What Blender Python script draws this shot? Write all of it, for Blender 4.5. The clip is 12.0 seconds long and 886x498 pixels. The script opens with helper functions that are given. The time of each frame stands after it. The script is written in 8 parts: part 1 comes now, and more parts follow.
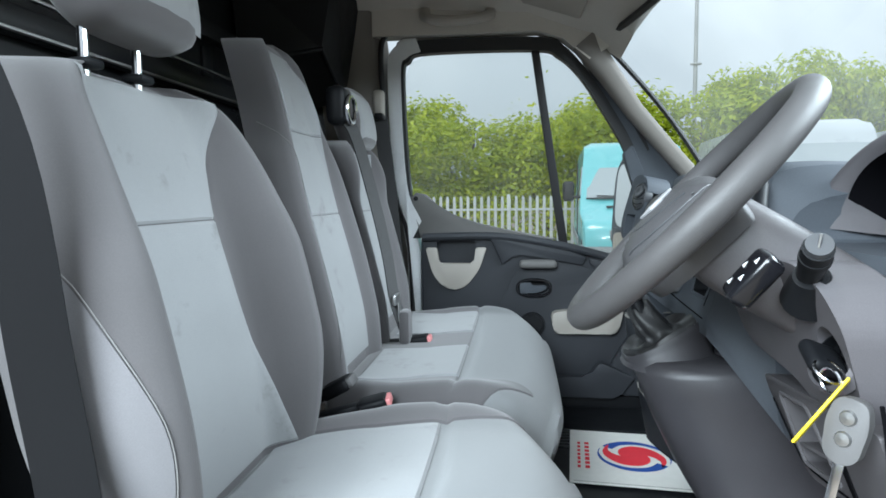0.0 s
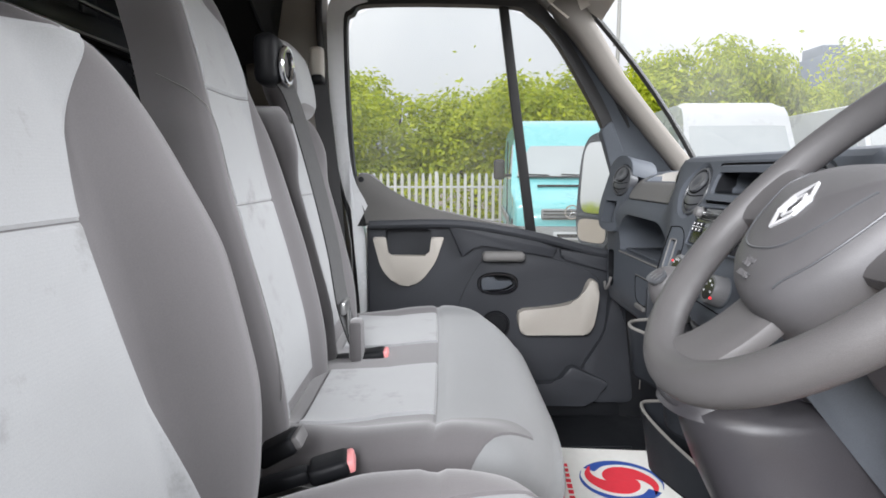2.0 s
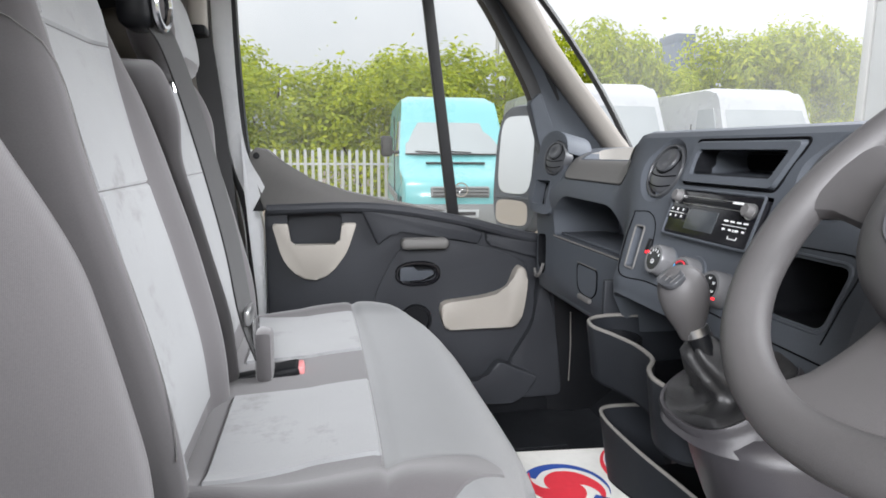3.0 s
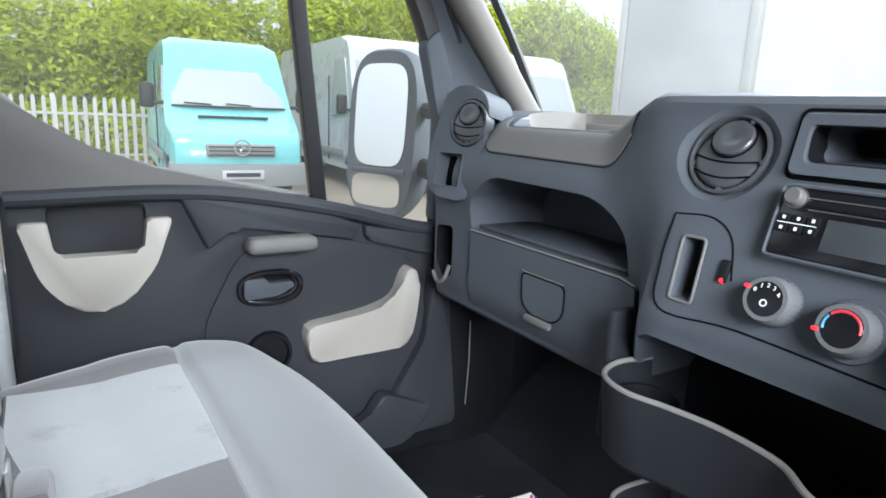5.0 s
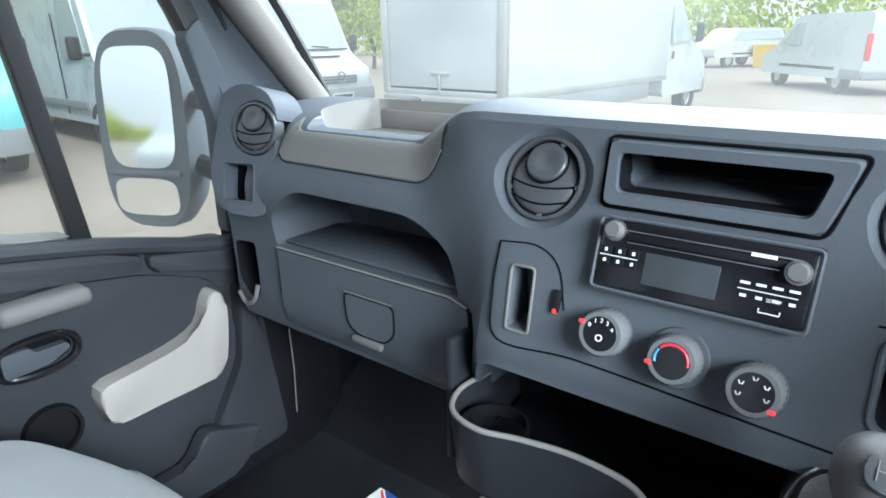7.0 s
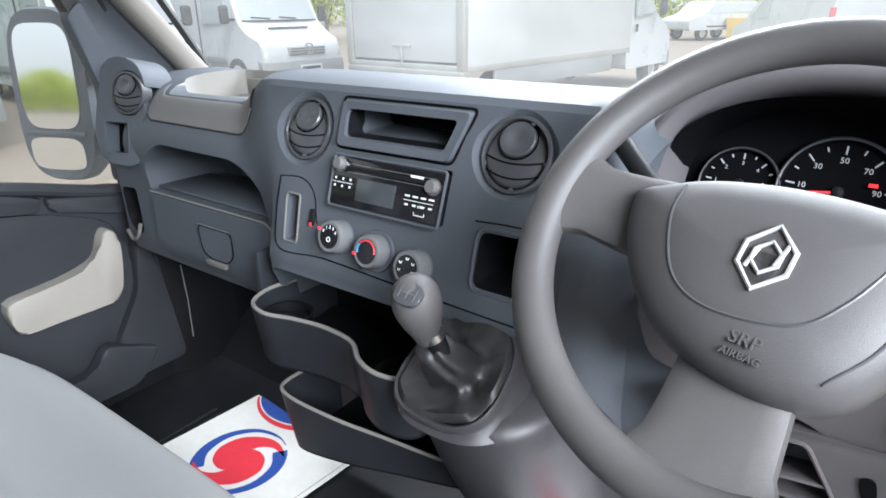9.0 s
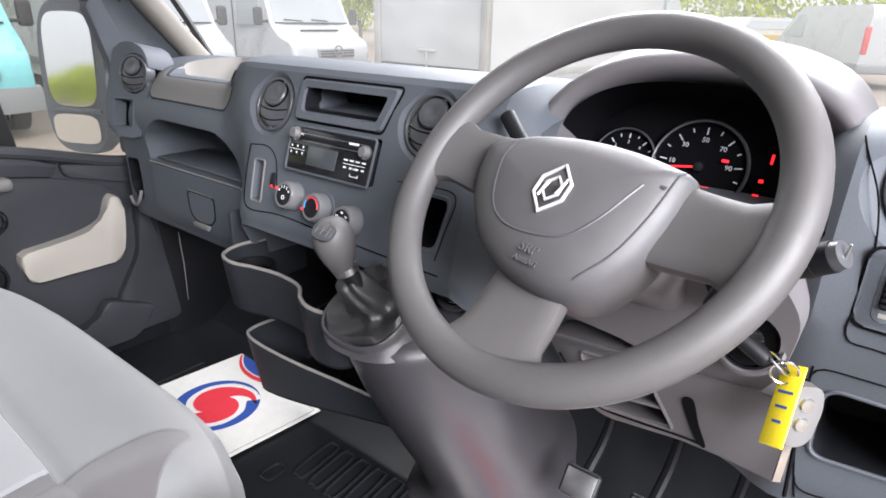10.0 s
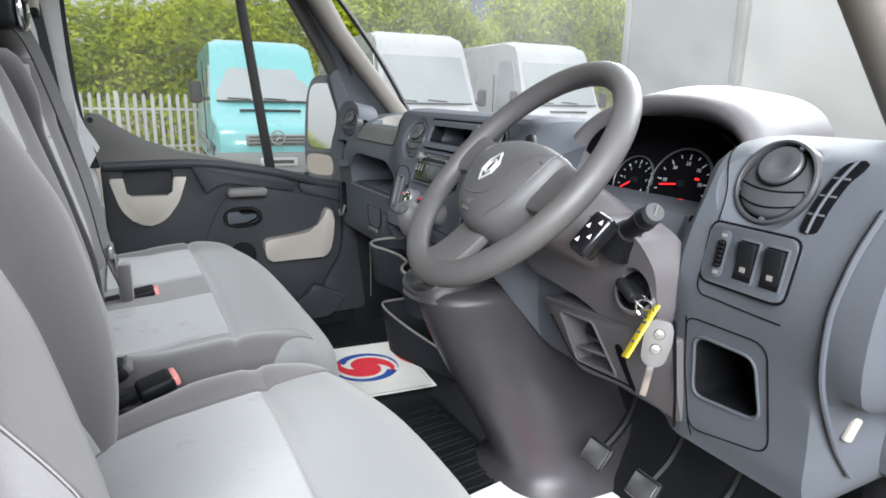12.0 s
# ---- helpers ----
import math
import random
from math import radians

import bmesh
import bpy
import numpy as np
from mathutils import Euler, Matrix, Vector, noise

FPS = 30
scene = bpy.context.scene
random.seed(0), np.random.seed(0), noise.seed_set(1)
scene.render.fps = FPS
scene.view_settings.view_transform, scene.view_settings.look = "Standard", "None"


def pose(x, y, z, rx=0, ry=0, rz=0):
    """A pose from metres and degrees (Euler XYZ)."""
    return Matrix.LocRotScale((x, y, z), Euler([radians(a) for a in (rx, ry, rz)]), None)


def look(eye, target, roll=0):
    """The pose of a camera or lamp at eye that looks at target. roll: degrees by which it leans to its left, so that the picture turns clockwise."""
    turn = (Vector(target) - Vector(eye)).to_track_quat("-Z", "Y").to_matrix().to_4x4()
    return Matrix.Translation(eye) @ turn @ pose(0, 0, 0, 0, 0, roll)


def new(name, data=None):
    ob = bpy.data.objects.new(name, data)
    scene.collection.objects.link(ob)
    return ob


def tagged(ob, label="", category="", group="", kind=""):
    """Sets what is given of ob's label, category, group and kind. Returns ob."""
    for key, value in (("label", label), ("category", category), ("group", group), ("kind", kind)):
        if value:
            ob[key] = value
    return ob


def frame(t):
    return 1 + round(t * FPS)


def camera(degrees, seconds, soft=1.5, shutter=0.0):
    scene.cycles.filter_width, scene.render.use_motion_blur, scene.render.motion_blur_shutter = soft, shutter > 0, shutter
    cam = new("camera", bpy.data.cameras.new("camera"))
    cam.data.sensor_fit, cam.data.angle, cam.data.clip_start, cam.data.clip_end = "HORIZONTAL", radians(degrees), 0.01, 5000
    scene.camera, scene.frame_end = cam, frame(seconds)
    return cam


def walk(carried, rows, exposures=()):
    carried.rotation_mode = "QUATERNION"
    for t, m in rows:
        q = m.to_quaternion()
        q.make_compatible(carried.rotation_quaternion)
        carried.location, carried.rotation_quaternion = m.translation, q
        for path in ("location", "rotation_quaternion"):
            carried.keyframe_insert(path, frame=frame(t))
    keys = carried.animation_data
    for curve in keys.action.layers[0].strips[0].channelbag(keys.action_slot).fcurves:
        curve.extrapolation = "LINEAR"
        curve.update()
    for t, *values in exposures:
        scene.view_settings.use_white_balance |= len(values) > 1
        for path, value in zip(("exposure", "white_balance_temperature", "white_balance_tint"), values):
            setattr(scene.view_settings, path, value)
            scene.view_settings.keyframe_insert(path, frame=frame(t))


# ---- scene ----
cam = camera(72.0, 12.0, soft=1.7)
PATH = [
    (0, (-0.034, -1.251, 0.744), (-0.276, 0.726, 0.572), -0.7),
    (0.5, (-0.018, -1.166, 0.739), (-0.331, 0.801, 0.562), -0.4),
    (1, (-0.045, -1.088, 0.742), (-0.363, 0.876, 0.539), -0.1),
    (1.5, (-0.091, -1.008, 0.752), (-0.262, 0.973, 0.53), -0.2),
    (2, (-0.149, -0.957, 0.758), (-0.141, 1.027, 0.508), -0.0),
    (2.5, (-0.191, -0.862, 0.76), (0.022, 1.106, 0.475), 0.4),
    (3, (-0.226, -0.738, 0.755), (0.161, 1.197, 0.433), 0.4),
    (3.2, (-0.228, -0.685, 0.746), (0.221, 1.236, 0.419), 0.3),
    (4.8, (-0.291, -0.262, 0.748), (0.709, 1.417, 0.322), 2.8),
    (5, (-0.292, -0.227, 0.754), (0.76, 1.416, 0.315), 2.6),
    (5.5, (-0.283, -0.141, 0.781), (0.934, 1.364, 0.279), 1.7),
    (6, (-0.266, -0.09, 0.832), (1.095, 1.245, 0.226), 0.0),
    (6.5, (-0.251, -0.095, 0.867), (1.212, 1.104, 0.217), -1.0),
    (6.7, (-0.25, -0.106, 0.864), (1.241, 1.064, 0.225), -0.7),
    (8.3, (-0.286, -0.35, 0.894), (1.232, 0.716, 0.148), -1.0),
    (8.5, (-0.293, -0.399, 0.887), (1.227, 0.677, 0.158), -0.7),
    (9, (-0.285, -0.509, 0.885), (1.223, 0.58, 0.149), -0.5),
    (9.5, (-0.307, -0.622, 0.879), (1.201, 0.47, 0.149), 0.2),
    (10, (-0.32, -0.708, 0.868), (1.145, 0.451, 0.154), 1.2),
    (10.5, (-0.308, -0.802, 0.864), (1.065, 0.481, 0.179), 1.1),
    (11, (-0.307, -0.921, 0.856), (0.975, 0.487, 0.244), 1.3),
    (11.5, (-0.31, -1.05, 0.848), (0.833, 0.496, 0.298), 0.7),
    (12, (-0.317, -1.181, 0.824), (0.596, 0.531, 0.337), 1.3),
]
walk(cam, [(t, look(eye, target, roll)) for t, eye, target, roll in PATH], exposures=[(0.0, 0.3, 5750, 2), (0.25, 0.28, 6050, 6), (0.6, 0.42, 6450, 13), (1.5, 0.65, 6450, 13), (3.0, 0.7, 6450, 13), (5.0, 1.0, 6000, 8), (5.6, 1.15, 5700, 2), (6.5, 1.15, 5700, 2), (8.5, 1.05, 5800, 6), (9.0, 1.0, 6100, 10), (9.5, 1.0, 6300, 14), (10.5, 0.9, 6550, 16), (11.5, 0.7, 6450, 13), (12.0, 0.52, 6350, 10)])


# ---- light ----
world = bpy.data.worlds.new("world")
scene.world = world
world.use_nodes = True
wn = world.node_tree.nodes
wl = world.node_tree.links
wn.clear()
w_out = wn.new("ShaderNodeOutputWorld")
w_bg = wn.new("ShaderNodeBackground")
w_sky = wn.new("ShaderNodeTexSky")
w_sky.sky_type = "NISHITA"
w_sky.sun_disc = False
w_sky.sun_elevation = radians(48)
w_sky.sun_rotation = radians(215)
w_tc = wn.new("ShaderNodeTexCoord")
w_noise = wn.new("ShaderNodeTexNoise")
w_noise.inputs["Scale"].default_value = 2.2
w_noise.inputs["Detail"].default_value = 5
w_ramp = wn.new("ShaderNodeValToRGB")
w_ramp.color_ramp.elements[0].position = 0.25
w_ramp.color_ramp.elements[0].color = (7.6, 7.9, 8.3, 1)
w_ramp.color_ramp.elements[1].position = 0.75
w_ramp.color_ramp.elements[1].color = (11.0, 11.0, 11.0, 1)
w_sep = wn.new("ShaderNodeSeparateXYZ")
w_grad = wn.new("ShaderNodeMapRange")  # an overcast sky is three times as bright overhead as at the horizon
w_grad.inputs["To Min"].default_value = 0.78
w_grad.inputs["To Max"].default_value = 2.6
w_mul = wn.new("ShaderNodeVectorMath")
w_mul.operation = "SCALE"
w_mix = wn.new("ShaderNodeMixRGB")
w_mix.inputs[0].default_value = 0.9
wl.new(w_tc.outputs["Generated"], w_noise.inputs["Vector"])
wl.new(w_tc.outputs["Generated"], w_sep.inputs["Vector"])
wl.new(w_sep.outputs["Z"], w_grad.inputs["Value"])
wl.new(w_noise.outputs["Fac"], w_ramp.inputs["Fac"])
wl.new(w_ramp.outputs["Color"], w_mul.inputs[0])
wl.new(w_grad.outputs["Result"], w_mul.inputs["Scale"])
wl.new(w_sky.outputs["Color"], w_mix.inputs[1])
wl.new(w_mul.outputs["Vector"], w_mix.inputs[2])
wl.new(w_mix.outputs["Color"], w_bg.inputs["Color"])
w_bg.inputs["Strength"].default_value = 0.060
wl.new(w_bg.outputs["Background"], w_out.inputs["Surface"])

sun_data = bpy.data.lights.new("sun", "SUN")
sun_data.energy = 1.0
sun_data.angle = radians(14)
sun_data.color = (1.0, 0.96, 0.9)
sun = new("sun", sun_data)
sun.matrix_world = look((-6, -9, 12), (0, 0, 0))


def fill_lamp(name, eye, target, sx, sy, watts):
    """Fill lamp added outside the cab, brightening its inside beyond the world's sky."""
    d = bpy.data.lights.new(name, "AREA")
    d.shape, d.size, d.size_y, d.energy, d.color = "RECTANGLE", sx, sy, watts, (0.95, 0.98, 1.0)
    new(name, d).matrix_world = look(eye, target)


# added fill lamps, off the driver side and ahead of the windscreen
fill_lamp("driver_door_fill", (-1.45, -4.20, 2.55), (0.25, 0.22, 0.48), 3.2, 1.9, 500)
fill_lamp("windscreen_fill", (1.72, 0.0, 1.72), (-0.3, 0.0, 0.72), 1.9, 0.7, 74)


# ---- materials ----
def mat(name, color, rough=0.5, metal=0.0, grain=300.0, bump=0.15, vary=0.12, stain=2.5, spec=0.5, coat=0.0, vary_obj=0.0, stain_amt=None):
    """A surface with fine grain (relief) and broad uneven colour, in object metres."""
    m = bpy.data.materials.new(name)
    m.use_nodes = True
    nt = m.node_tree
    n, l = nt.nodes, nt.links
    b = n["Principled BSDF"]
    tc = n.new("ShaderNodeTexCoord")
    fine = n.new("ShaderNodeTexNoise")
    fine.inputs["Scale"].default_value = grain
    fine.inputs["Detail"].default_value = 4
    broad = n.new("ShaderNodeTexNoise")
    broad.inputs["Scale"].default_value = stain
    broad.inputs["Detail"].default_value = 6
    broad.inputs["Roughness"].default_value = 0.65
    l.new(tc.outputs["Object"], fine.inputs["Vector"])
    l.new(tc.outputs["Object"], broad.inputs["Vector"])
    add = n.new("ShaderNodeMath")
    add.operation = "ADD"
    l.new(fine.outputs["Fac"], add.inputs[0])
    l.new(broad.outputs["Fac"], add.inputs[1])
    half = n.new("ShaderNodeMapRange")
    half.inputs["From Min"].default_value = 0.6
    half.inputs["From Max"].default_value = 1.4
    half.inputs["To Min"].default_value = 1.0 - vary
    half.inputs["To Max"].default_value = 1.0 + vary
    l.new(add.outputs[0], half.inputs["Value"])
    col = n.new("ShaderNodeHueSaturation")
    col.inputs["Color"].default_value = (*color, 1)
    val = half.outputs["Result"]
    if vary_obj:
        oi = n.new("ShaderNodeObjectInfo")
        mr = n.new("ShaderNodeMapRange")
        mr.inputs["To Min"].default_value = 1 - vary_obj
        mr.inputs["To Max"].default_value = 1 + vary_obj
        l.new(oi.outputs["Random"], mr.inputs["Value"])
        mul = n.new("ShaderNodeMath")
        mul.operation = "MULTIPLY"
        l.new(val, mul.inputs[0])
        l.new(mr.outputs["Result"], mul.inputs[1])
        val = mul.outputs[0]
    l.new(val, col.inputs["Value"])
    l.new(col.outputs["Color"], b.inputs["Base Color"])
    rr = n.new("ShaderNodeMapRange")
    rr.inputs["From Min"].default_value = 0.3
    rr.inputs["From Max"].default_value = 0.7
    rr.inputs["To Min"].default_value = max(0.02, rough - 0.08)
    rr.inputs["To Max"].default_value = min(1.0, rough + 0.08)
    l.new(broad.outputs["Fac"], rr.inputs["Value"])
    l.new(rr.outputs["Result"], b.inputs["Roughness"])
    b.inputs["Metallic"].default_value = metal
    b.inputs["Specular IOR Level"].default_value = spec
    b.inputs["Coat Weight"].default_value = coat
    b.inputs["Coat Roughness"].default_value = 0.06
    if bump:
        bp = n.new("ShaderNodeBump")
        bp.inputs["Strength"].default_value = bump
        bp.inputs["Distance"].default_value = 0.0006 if grain > 100 else 0.01
        l.new(fine.outputs["Fac"], bp.inputs["Height"])
        l.new(bp.outputs["Normal"], b.inputs["Normal"])
    return m


def fabric(name, color, vary=0.1, weave=900.0):
    """Woven seat cloth: crossed threads, soft sheen and faint rubbed patches."""
    m = mat(name, color, 0.92, 0, 700, 0.25, vary, 6.0, 0.25)
    nt = m.node_tree
    n, l = nt.nodes, nt.links
    b = n["Principled BSDF"]
    b.inputs["Sheen Weight"].default_value = 0.35
    b.inputs["Sheen Roughness"].default_value = 0.6
    tc = n.new("ShaderNodeTexCoord")
    wv = n.new("ShaderNodeTexWave")
    wv.inputs["Scale"].default_value = weave / 2.2
    wv.inputs["Distortion"].default_value = 1.2
    wv2 = n.new("ShaderNodeTexWave")
    wv2.bands_direction = "Z"
    wv2.inputs["Scale"].default_value = weave / 2.2
    wv2.inputs["Distortion"].default_value = 1.2
    l.new(tc.outputs["Object"], wv.inputs["Vector"])
    l.new(tc.outputs["Object"], wv2.inputs["Vector"])
    mx = n.new("ShaderNodeMath")
    mx.operation = "ADD"
    l.new(wv.outputs["Fac"], mx.inputs[0])
    l.new(wv2.outputs["Fac"], mx.inputs[1])
    bp = n.new("ShaderNodeBump")
    bp.inputs["Strength"].default_value = 0.16
    bp.inputs["Distance"].default_value = 0.0005
    l.new(mx.outputs[0], bp.inputs["Height"])
    l.new(bp.outputs["Normal"], b.inputs["Normal"])
    return m


def glass(name, tint, gloss=0.08, haze=0.0):
    m = bpy.data.materials.new(name)
    m.use_nodes = True
    n, l = m.node_tree.nodes, m.node_tree.links
    n.clear()
    out = n.new("ShaderNodeOutputMaterial")
    tr = n.new("ShaderNodeBsdfTransparent")
    tr.inputs["Color"].default_value = (*tint, 1)
    gl = n.new("ShaderNodeBsdfGlossy")
    gl.inputs["Roughness"].default_value = 0.02
    lw_ = n.new("ShaderNodeLayerWeight")
    lw_.inputs["Blend"].default_value = 0.5
    fp = n.new("ShaderNodeMath")
    fp.operation = "POWER"
    fp.inputs[1].default_value = 5.0
    fr = n.new("ShaderNodeMath")
    fr.operation = "MULTIPLY_ADD"
    fr.inputs[1].default_value = 0.6
    fr.inputs[2].default_value = gloss
    l.new(lw_.outputs["Facing"], fp.inputs[0])
    l.new(fp.outputs[0], fr.inputs[0])
    mx = n.new("ShaderNodeMixShader")
    l.new(fr.outputs[0], mx.inputs["Fac"])
    l.new(tr.outputs[0], mx.inputs[1])
    l.new(gl.outputs[0], mx.inputs[2])
    top = mx.outputs[0]
    # translucent layer paints in the milky reflections on the glass
    if haze:
        df = n.new("ShaderNodeBsdfTranslucent")
        df.inputs["Color"].default_value = (0.9, 0.9, 0.88, 1)
        tc = n.new("ShaderNodeTexCoord")
        nz = n.new("ShaderNodeTexNoise")
        nz.inputs["Scale"].default_value = 5.0
        nz.inputs["Detail"].default_value = 6
        mr = n.new("ShaderNodeMapRange")
        mr.inputs["From Min"].default_value = 0.3
        mr.inputs["From Max"].default_value = 0.7
        mr.inputs["To Min"].default_value = haze * 0.6
        mr.inputs["To Max"].default_value = haze * 1.4
        l.new(tc.outputs["Object"], nz.inputs["Vector"])
        l.new(nz.outputs["Fac"], mr.inputs["Value"])
        m2 = n.new("ShaderNodeMixShader")
        l.new(mr.outputs["Result"], m2.inputs["Fac"])
        l.new(top, m2.inputs[1])
        l.new(df.outputs[0], m2.inputs[2])
        top = m2.outputs[0]
    l.new(top, out.inputs["Surface"])
    return m


def glow(name, color, strength):
    m = bpy.data.materials.new(name)
    m.use_nodes = True
    b = m.node_tree.nodes["Principled BSDF"]
    b.inputs["Base Color"].default_value = (*color, 1)
    b.inputs["Emission Color"].default_value = (*color, 1)
    b.inputs["Emission Strength"].default_value = strength
    return m


M_DASH = mat("charcoal_plastic", (0.076, 0.084, 0.097), 0.60, 0, 900, 0.35, 0.16, 4.0, 0.16)
M_DASH_LOW = mat("lower_dash_plastic", (0.095, 0.089, 0.093), 0.46, 0, 900, 0.35, 0.16, 4.0, 0.25)
M_POD = mat("pod_plastic", (0.040, 0.038, 0.042), 0.36, 0, 900, 0.35, 0.2, 5.0, 0.42)
M_COWL = mat("cowl_plastic", (0.105, 0.098, 0.104), 0.46, 0, 900, 0.3, 0.12, 5.0, 0.3)
M_VENT = mat("vent_plastic", (0.055, 0.057, 0.062), 0.36, 0, 900, 0.25, 0.14, 5.0)
M_SILVER = mat("silver_badge", (0.42, 0.42, 0.43), 0.38, 0.25, 400, 0.05, 0.06)
M_DASHTOP = mat("dash_top_plastic", (0.135, 0.131, 0.126), 0.66, 0, 700, 0.4, 0.15, 4.0, 0.3)
# dash plastic darkened to paint in the shade below the centre stack
M_BIN = mat("bin_plastic_in_shade", (0.020, 0.022, 0.026), 0.45, 0, 900, 0.35, 0.16, 4.0, 0.25)
M_KNOB = mat("knob_grey_plastic", (0.13, 0.13, 0.135), 0.24, 0, 500, 0.1, 0.1)
M_TRAY = mat("grey_top_plastic", (0.20, 0.19, 0.175), 0.6, 0, 700, 0.3, 0.1, 4.0)
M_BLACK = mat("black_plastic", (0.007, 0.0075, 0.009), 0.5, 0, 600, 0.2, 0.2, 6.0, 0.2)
M_GLOSS = mat("gloss_black", (0.008, 0.008, 0.010), 0.18, 0, 300, 0.0, 0.1, 6.0)
M_WHEEL = mat("wheel_grey_foam", (0.070, 0.067, 0.068), 0.46, 0, 1400, 0.45, 0.18, 8.0, 0.4)
M_HUB = mat("hub_grey_plastic", (0.068, 0.066, 0.069), 0.46, 0, 1500, 0.35, 0.16, 8.0, 0.4)
M_DOOR = mat("door_panel_plastic", (0.034, 0.036, 0.041), 0.50, 0, 800, 0.45, 0.15, 5.0, 0.22)
M_BEIGE = mat("beige_plastic", (0.34, 0.315, 0.28), 0.55, 0, 800, 0.3, 0.08, 5.0)
M_TRIM = mat("pillar_trim_grey", (0.17, 0.157, 0.141), 0.72, 0, 700, 0.3, 0.08, 5.0, 0.3)
M_LINER = mat("headliner_felt", (0.52, 0.49, 0.44), 0.95, 0, 500, 0.4, 0.1, 4.0, 0.2)
def soiled(m, amount=0.22):
    """Irregular rubbed-in dirt marks on a cloth."""
    n, l = m.node_tree.nodes, m.node_tree.links
    b = n["Principled BSDF"]
    src = b.inputs["Base Color"].links[0].from_socket
    tc = n.new("ShaderNodeTexCoord")
    nz = n.new("ShaderNodeTexNoise")
    nz.inputs["Scale"].default_value = 11.0
    nz.inputs["Detail"].default_value = 7
    nz.inputs["Roughness"].default_value = 0.7
    mr = n.new("ShaderNodeMapRange")
    mr.inputs["From Min"].default_value = 0.57
    mr.inputs["From Max"].default_value = 0.70
    mr.inputs["To Min"].default_value = 0.0
    mr.inputs["To Max"].default_value = amount
    mx = n.new("ShaderNodeMixRGB")
    mx.inputs[2].default_value = (0.10, 0.095, 0.088, 1)
    l.new(tc.outputs["Object"], nz.inputs["Vector"])
    l.new(nz.outputs["Fac"], mr.inputs["Value"])
    l.new(mr.outputs["Result"], mx.inputs[0])
    l.new(src, mx.inputs[1])
    l.new(mx.outputs[0], b.inputs["Base Color"])
    return m


M_SIDE = fabric("mid_grey_seat_cloth", (0.165, 0.160, 0.168), 0.12)
M_LIGHT = fabric("light_seat_cloth", (0.255, 0.26, 0.265), 0.1)
soiled(M_LIGHT, 0.50)
M_MID = fabric("mid_seat_cloth", (0.168, 0.172, 0.175), 0.1)
M_DARK = fabric("dark_seat_cloth", (0.088, 0.082, 0.085), 0.12)
M_STITCH = fabric("stitching_thread", (0.21, 0.205, 0.20), 0.1)
M_WEB = fabric("belt_webbing", (0.014, 0.0138, 0.0145), 0.1, 2200)
M_CHROME = mat("chrome", (0.60, 0.60, 0.62), 0.18, 1.0, 200, 0, 0.05)
M_SATIN = mat("satin_metal", (0.5, 0.5, 0.5), 0.35, 1.0, 400, 0.1, 0.1)
M_RED = mat("red_plastic", (0.55, 0.10, 0.10), 0.45, 0, 300, 0.05, 0.06)
M_PINK = mat("faded_red_button", (0.75, 0.28, 0.28), 0.4, 0, 300, 0.05, 0.06)
M_YELLOW = mat("yellow_tag_plastic", (0.85, 0.66, 0.02), 0.4, 0, 300, 0.05, 0.08)
M_FOB = mat("grey_key_plastic", (0.11, 0.107, 0.107), 0.55, 0, 900, 0.2, 0.1)
M_BELLOWS = mat("gaiter_leatherette", (0.022, 0.022, 0.023), 0.42, 0, 350, 0.5, 0.15, 9.0)
M_RUBBER = mat("floor_rubber", (0.010, 0.011, 0.013), 0.42, 0, 400, 0.4, 0.35, 6.0, 0.35)
M_BELT = mat("black_belt_webbing", (0.014, 0.014, 0.015), 0.9, 0, 1500, 0.3, 0.15, 5.0, 0.06)
M_SEAL = mat("seal_rubber", (0.012, 0.012, 0.013), 0.6, 0, 400, 0.2, 0.15)
M_PAPER = mat("mat_paper", (0.74, 0.73, 0.69), 0.8, 0, 60, 0.15, 0.05, 7.0)
M_INK_RED = mat("red_ink", (0.70, 0.03, 0.05), 0.8, 0, 60, 0.1, 0.06, 7.0)
M_INK_BLUE = mat("blue_ink", (0.02, 0.07, 0.32), 0.8, 0, 60, 0.1, 0.06, 7.0)
M_WHITE_INK = mat("white_marking", (0.75, 0.75, 0.75), 0.6, 0, 100, 0, 0.03)
M_BODY = mat("white_body_paint", (0.68, 0.69, 0.70), 0.3, 0, 60, 0.02, 0.05, 3.0, 0.5, 0.5)
M_MIRROR = mat("mirror_glass", (0.85, 0.87, 0.88), 0.02, 1.0, 10, 0, 0.01)
M_GLASS = glass("door_glass", (0.93, 0.96, 0.94), 0.012, haze=0.08)
M_SCREEN = glass("windscreen_glass", (0.93, 0.95, 0.94), 0.03, haze=0.045)
M_BULK = mat("black_bulkhead", (0.016, 0.017, 0.019), 0.35, 0, 300, 0.15, 0.25, 4.0)
M_GLOW_RED = glow("warning_lamp_red", (1.0, 0.02, 0.03), 0.75)
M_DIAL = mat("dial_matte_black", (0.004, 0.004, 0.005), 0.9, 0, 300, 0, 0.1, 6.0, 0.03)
# near-black for joints, and for shade painted into recesses
M_VEIN = mat("gap_and_recess_shade", (0.005, 0.005, 0.006), 0.9, 0, 300, 0, 0.1, 6.0, 0.05)
M_GLOW_WHITE = glow("dial_marking", (0.42, 0.43, 0.45), 0.07)
